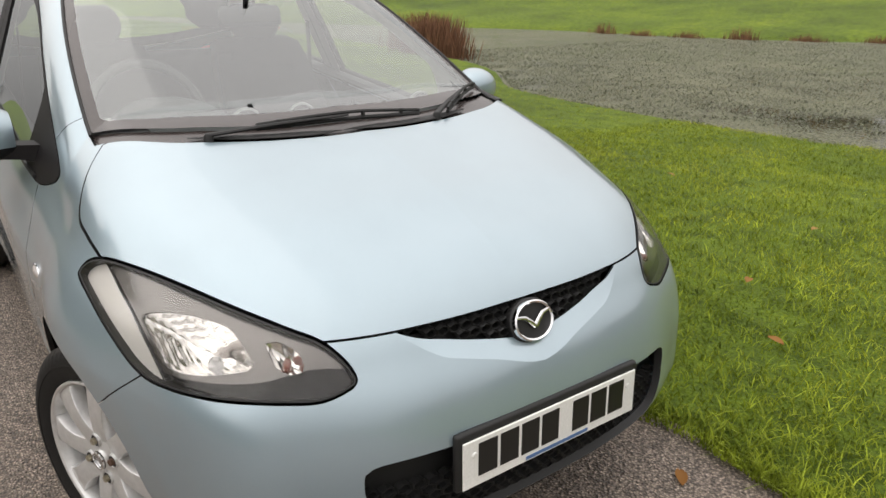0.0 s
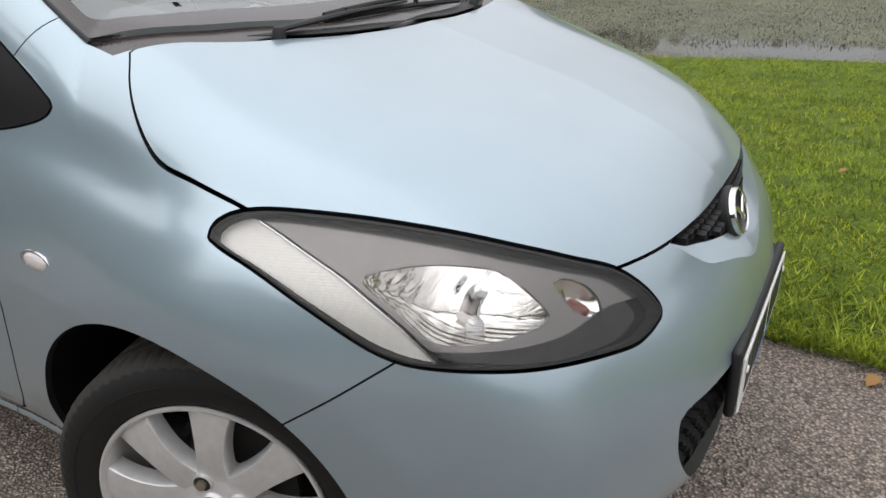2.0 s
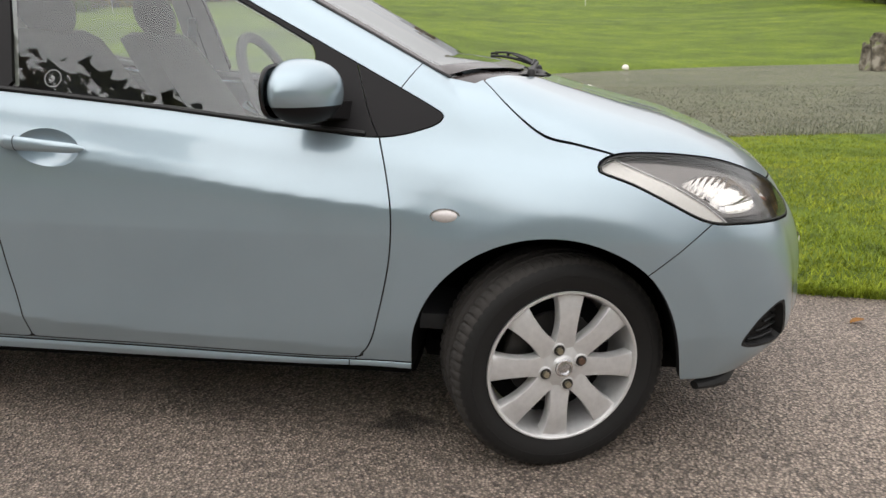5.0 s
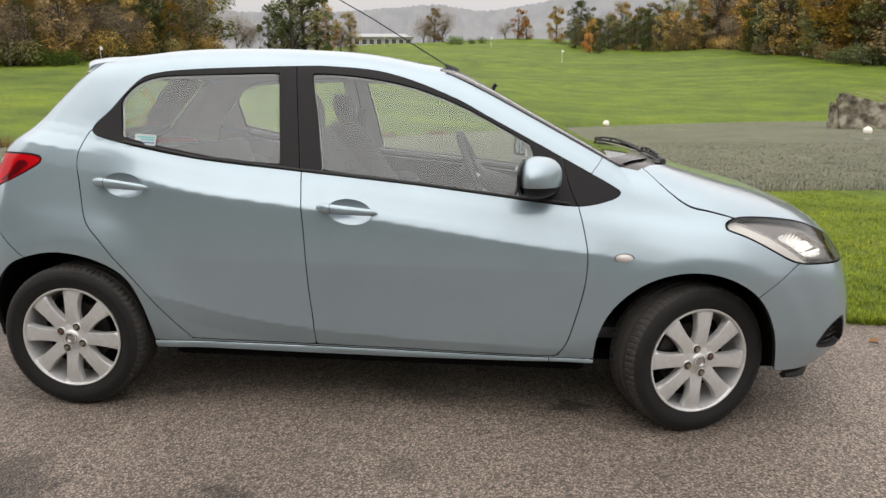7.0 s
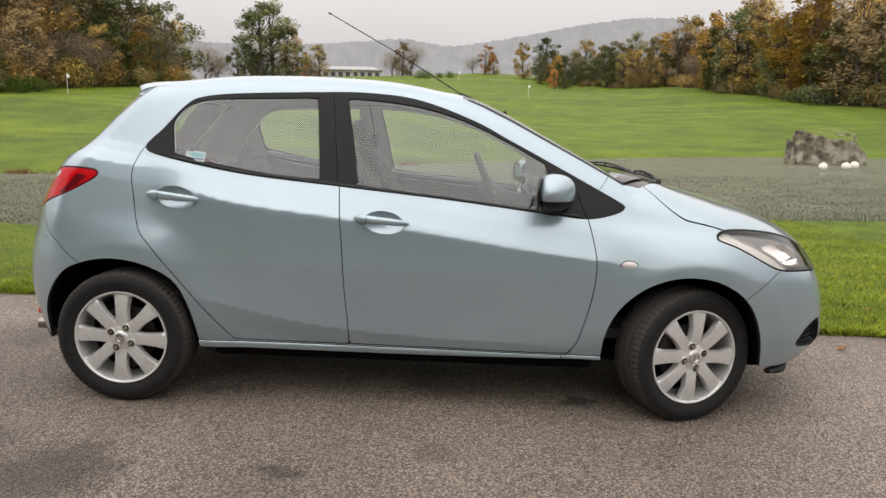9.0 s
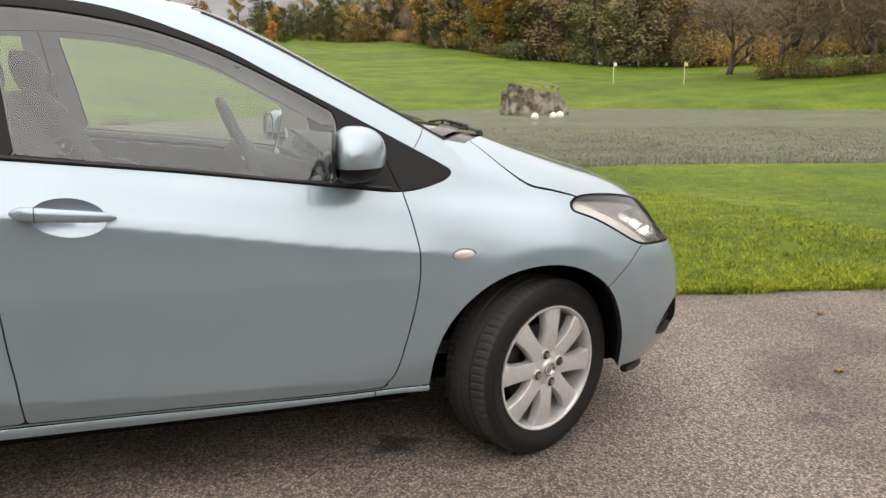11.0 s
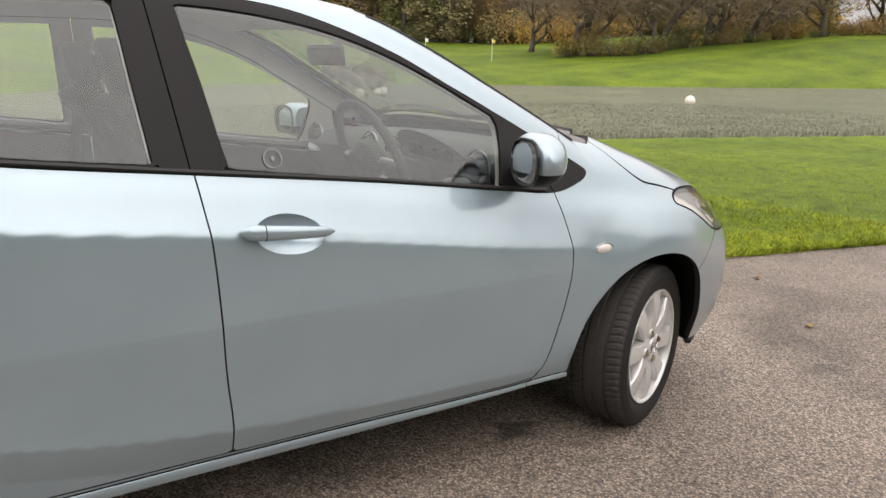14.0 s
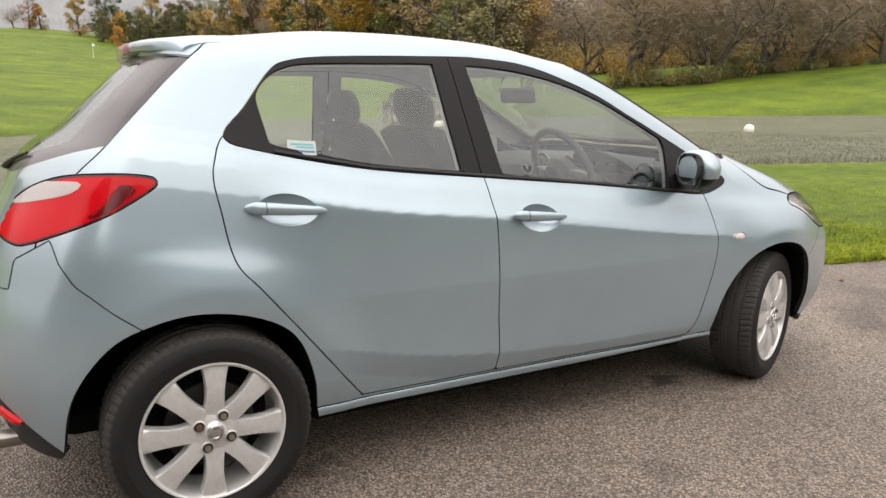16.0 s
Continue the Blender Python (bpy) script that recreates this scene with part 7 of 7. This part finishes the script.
def make_blade_material():
    """Lawn grass: blades that differ one by one, over lush, thin and worn patches."""
    m, n, l, b = nodes_of("grass_blades")
    at, geo = n.new("ShaderNodeTexCoord"), n.new("ShaderNodeNewGeometry")
    _, wide = chain(n, l, (0.9, 6), [(0.30, (0.150, 0.196, 0.021)), (0.46, (0.238, 0.295, 0.028)), (0.62, (0.310, 0.352, 0.036)), (0.78, (0.31, 0.285, 0.07))], at.outputs["Object"])
    _, tuft = chain(n, l, (13, 4), [(0.34, (0.46, 0.50, 0.48)), (0.62, (1.16, 1.13, 1.0))], at.outputs["Object"])
    v = n.new("ShaderNodeMapRange")
    v.inputs["To Min"].default_value, v.inputs["To Max"].default_value = 0.62, 1.34
    l.new(geo.outputs["Random Per Island"], v.inputs["Value"])
    c = blend(n, l, "MULTIPLY", 1.0, wide.outputs[0], tuft.outputs[0])
    l.new(blend(n, l, "MULTIPLY", 1.0, c, v.outputs[0]), b.inputs["Base Color"])
    b.inputs["Roughness"].default_value, b.inputs["Specular IOR Level"].default_value = 0.65, 0.12
    return m


BLADE = make_blade_material()
WEED = make_leaf_material("pond_weed", [(0.15, 0.16, 0.105), (0.18, 0.185, 0.13)])


def tri_mesh(name, v, f, material):
    me = bpy.data.meshes.new(name)
    me.vertices.add(len(v))
    me.vertices.foreach_set("co", np.asarray(v, "f").ravel())
    me.loops.add(f.size)
    me.loops.foreach_set("vertex_index", f.ravel().astype("i"))
    me.polygons.add(len(f))
    me.polygons.foreach_set("loop_start", np.arange(0, f.size, f.shape[1]).astype("i"))
    me.update(calc_edges=True)
    me.materials.append(material)
    return new(name, me)


def blades(n, x, y, z, h_lo, h_hi, wide, lean, seed):
    """n upright, leaning blades: places, and their triangles."""
    r = np.random.RandomState(seed)
    a, h = r.uniform(0, 6.283, n), r.uniform(h_lo, h_hi, n)
    w = r.uniform(0.6, 1.3, n) * wide
    lx, ly = r.normal(0, lean, n) * h, r.normal(0, lean, n) * h
    base = np.stack([x, y, z], 1)
    side = np.stack([np.cos(a) * w, np.sin(a) * w, 0 * a], 1)
    tip = base + np.stack([lx, ly, h], 1)
    mid = base + np.stack([lx * 0.35, ly * 0.35, h * 0.6], 1)
    v = np.stack([base - side, base + side, mid + side * 0.8, mid - side * 0.8, tip], 1).reshape(-1, 3)
    k = np.arange(n)[:, None] * 5
    f = np.concatenate([k + (0, 1, 2), k + (0, 2, 3), k + (3, 2, 4)], 1).reshape(-1, 3)
    return v, f


r9 = np.random.RandomState(12)
n9 = 230000
gx = np.where(r9.rand(n9) < 0.72, r9.uniform(-3.2, 6.0, n9), r9.uniform(-9, 10, n9))
u9 = r9.rand(n9) ** 1.7
lo9, hi9 = road_edge(gx) - 0.05, near_shore(gx) - 0.35
gy = lo9 + (hi9 - lo9) * u9
gz = ground_height(gx, np.maximum(gy, road_edge(gx) + 0.03)) - 0.004
keep = ripple(gx, gy, 0.55, 21) + r9.uniform(-0.6, 1.4, n9) > -0.25
gx, gy, gz = gx[keep], gy[keep], gz[keep]
v9, f9 = blades(len(gx), gx, gy, gz, 0.015, 0.048, 0.0024, 0.8, 3)
tagged(tri_mesh("grass", v9, f9, BLADE), "short green lawn grass", "grass", kind="stuff")
# longer fringe along the asphalt
n9 = 9000
gx = r9.uniform(-8, 7, n9)
gy = road_edge(gx) + np.abs(r9.normal(0, 0.06, n9)) - 0.05 + 0.03 * ripple(gx, 0 * gx, 0.35, 31)
v9, f9 = blades(n9, gx, gy, lane_height(gx) - 0.004, 0.02, 0.085, 0.003, 0.6, 4)
tagged(tri_mesh("grass_fringe", v9, f9, BLADE), "ragged grass fringe along the asphalt", "grass", kind="stuff")
# weed standing out of the pond
n9 = 110000
gx = r9.uniform(-16, 26, n9)
lo9, hi9 = near_shore(gx) - 0.1, np.minimum(far_shore(gx), near_shore(gx) + 16)
gy = lo9 + (hi9 - lo9) * r9.rand(n9) ** 1.6
open_water = (ripple(gx, gy, 1.5, 17) + 2.0 * step(2.0, 0.7, gy - near_shore(gx)) * step(-3.2, -1.5, gx) * step(6, 3.5, gx) + 0.5 * step(1.5, 0.3, gy - near_shore(gx))) > 0.75
gx, gy = gx[~open_water], gy[~open_water]
v9, f9 = blades(len(gx), gx, gy, np.full(len(gx), WATER - 0.01), 0.012, 0.055, 0.009, 0.9, 5)
tagged(tri_mesh("pond_weed", v9, f9, WEED), "dense grey-green water weed", "water weed", kind="stuff")
# taller stems along the near edge of the pond
n9 = 2500
gx = r9.uniform(5, 30, n9)
gy = near_shore(gx) + np.abs(r9.normal(0, 0.35, n9))
v9, f9 = blades(n9, gx, gy, np.full(n9, WATER - 0.02), 0.10, 0.30, 0.006, 0.2, 6)
tagged(tri_mesh("marsh_grass", v9, f9, WEED), "sparse marsh stems along the pond edge", "marsh grass", kind="stuff")

LEAF_LITTER = make_leaf_material("fallen_leaf", [(0.24, 0.11, 0.03), (0.30, 0.15, 0.05), (0.20, 0.12, 0.06), (0.34, 0.20, 0.07)])


def fallen_leaf_mesh():
    bm = bmesh.new()
    mid = [(0.034 * (u - 0.5) * 2, 0.0, 0.006 * math.sin(3 * u)) for u in np.linspace(0, 1, 7)]
    rows = []
    for (x, _, z), u in zip(mid, np.linspace(0, 1, 7)):
        w = 0.019 * math.sin(math.pi * min(u * 0.92 + 0.04, 1)) ** 0.7
        rows.append([bm.verts.new((x, -w, z + 0.006)), bm.verts.new((x, 0, z)), bm.verts.new((x, w, z + 0.007))])
    for a, b in zip(rows, rows[1:]):
        bm.faces.new((a[0], a[1], b[1], b[0])), bm.faces.new((a[1], a[2], b[2], b[1]))
    return bm


leaf = tagged(smooth(part("fallen_leaf", fallen_leaf_mesh(), LEAF_LITTER)), "curled brown fallen leaf on the ground", "leaf", "fallen leaves")
spots = [(1.62, 1.62), (2.25, 0.72), (1.9, 0.64), (2.5, 0.45), (0.9, 3.3), (2.6, 1.9), (3.4, 0.2), (1.2, 2.1), (-0.6, 3.9), (2.05, 2.75), (-0.35, -1.9), (0.75, -1.75), (-2.3, -1.6), (3.1, 1.35), (2.8, -0.5), (4.4, -0.3)]
for k, (x, y) in enumerate(spots):
    on_road = y < float(road_edge(x))
    z = float(lane_height(x)) + 0.004 if on_road else float(ground_height(np.array([x]), np.array([y]))[0]) + 0.035
    m = pose(x, y, z, 6 * math.sin(k), 8 * math.cos(2 * k), 67 * k)
    if k == 0:
        leaf.matrix_basis = m
    else:
        copy_thing(leaf, m)
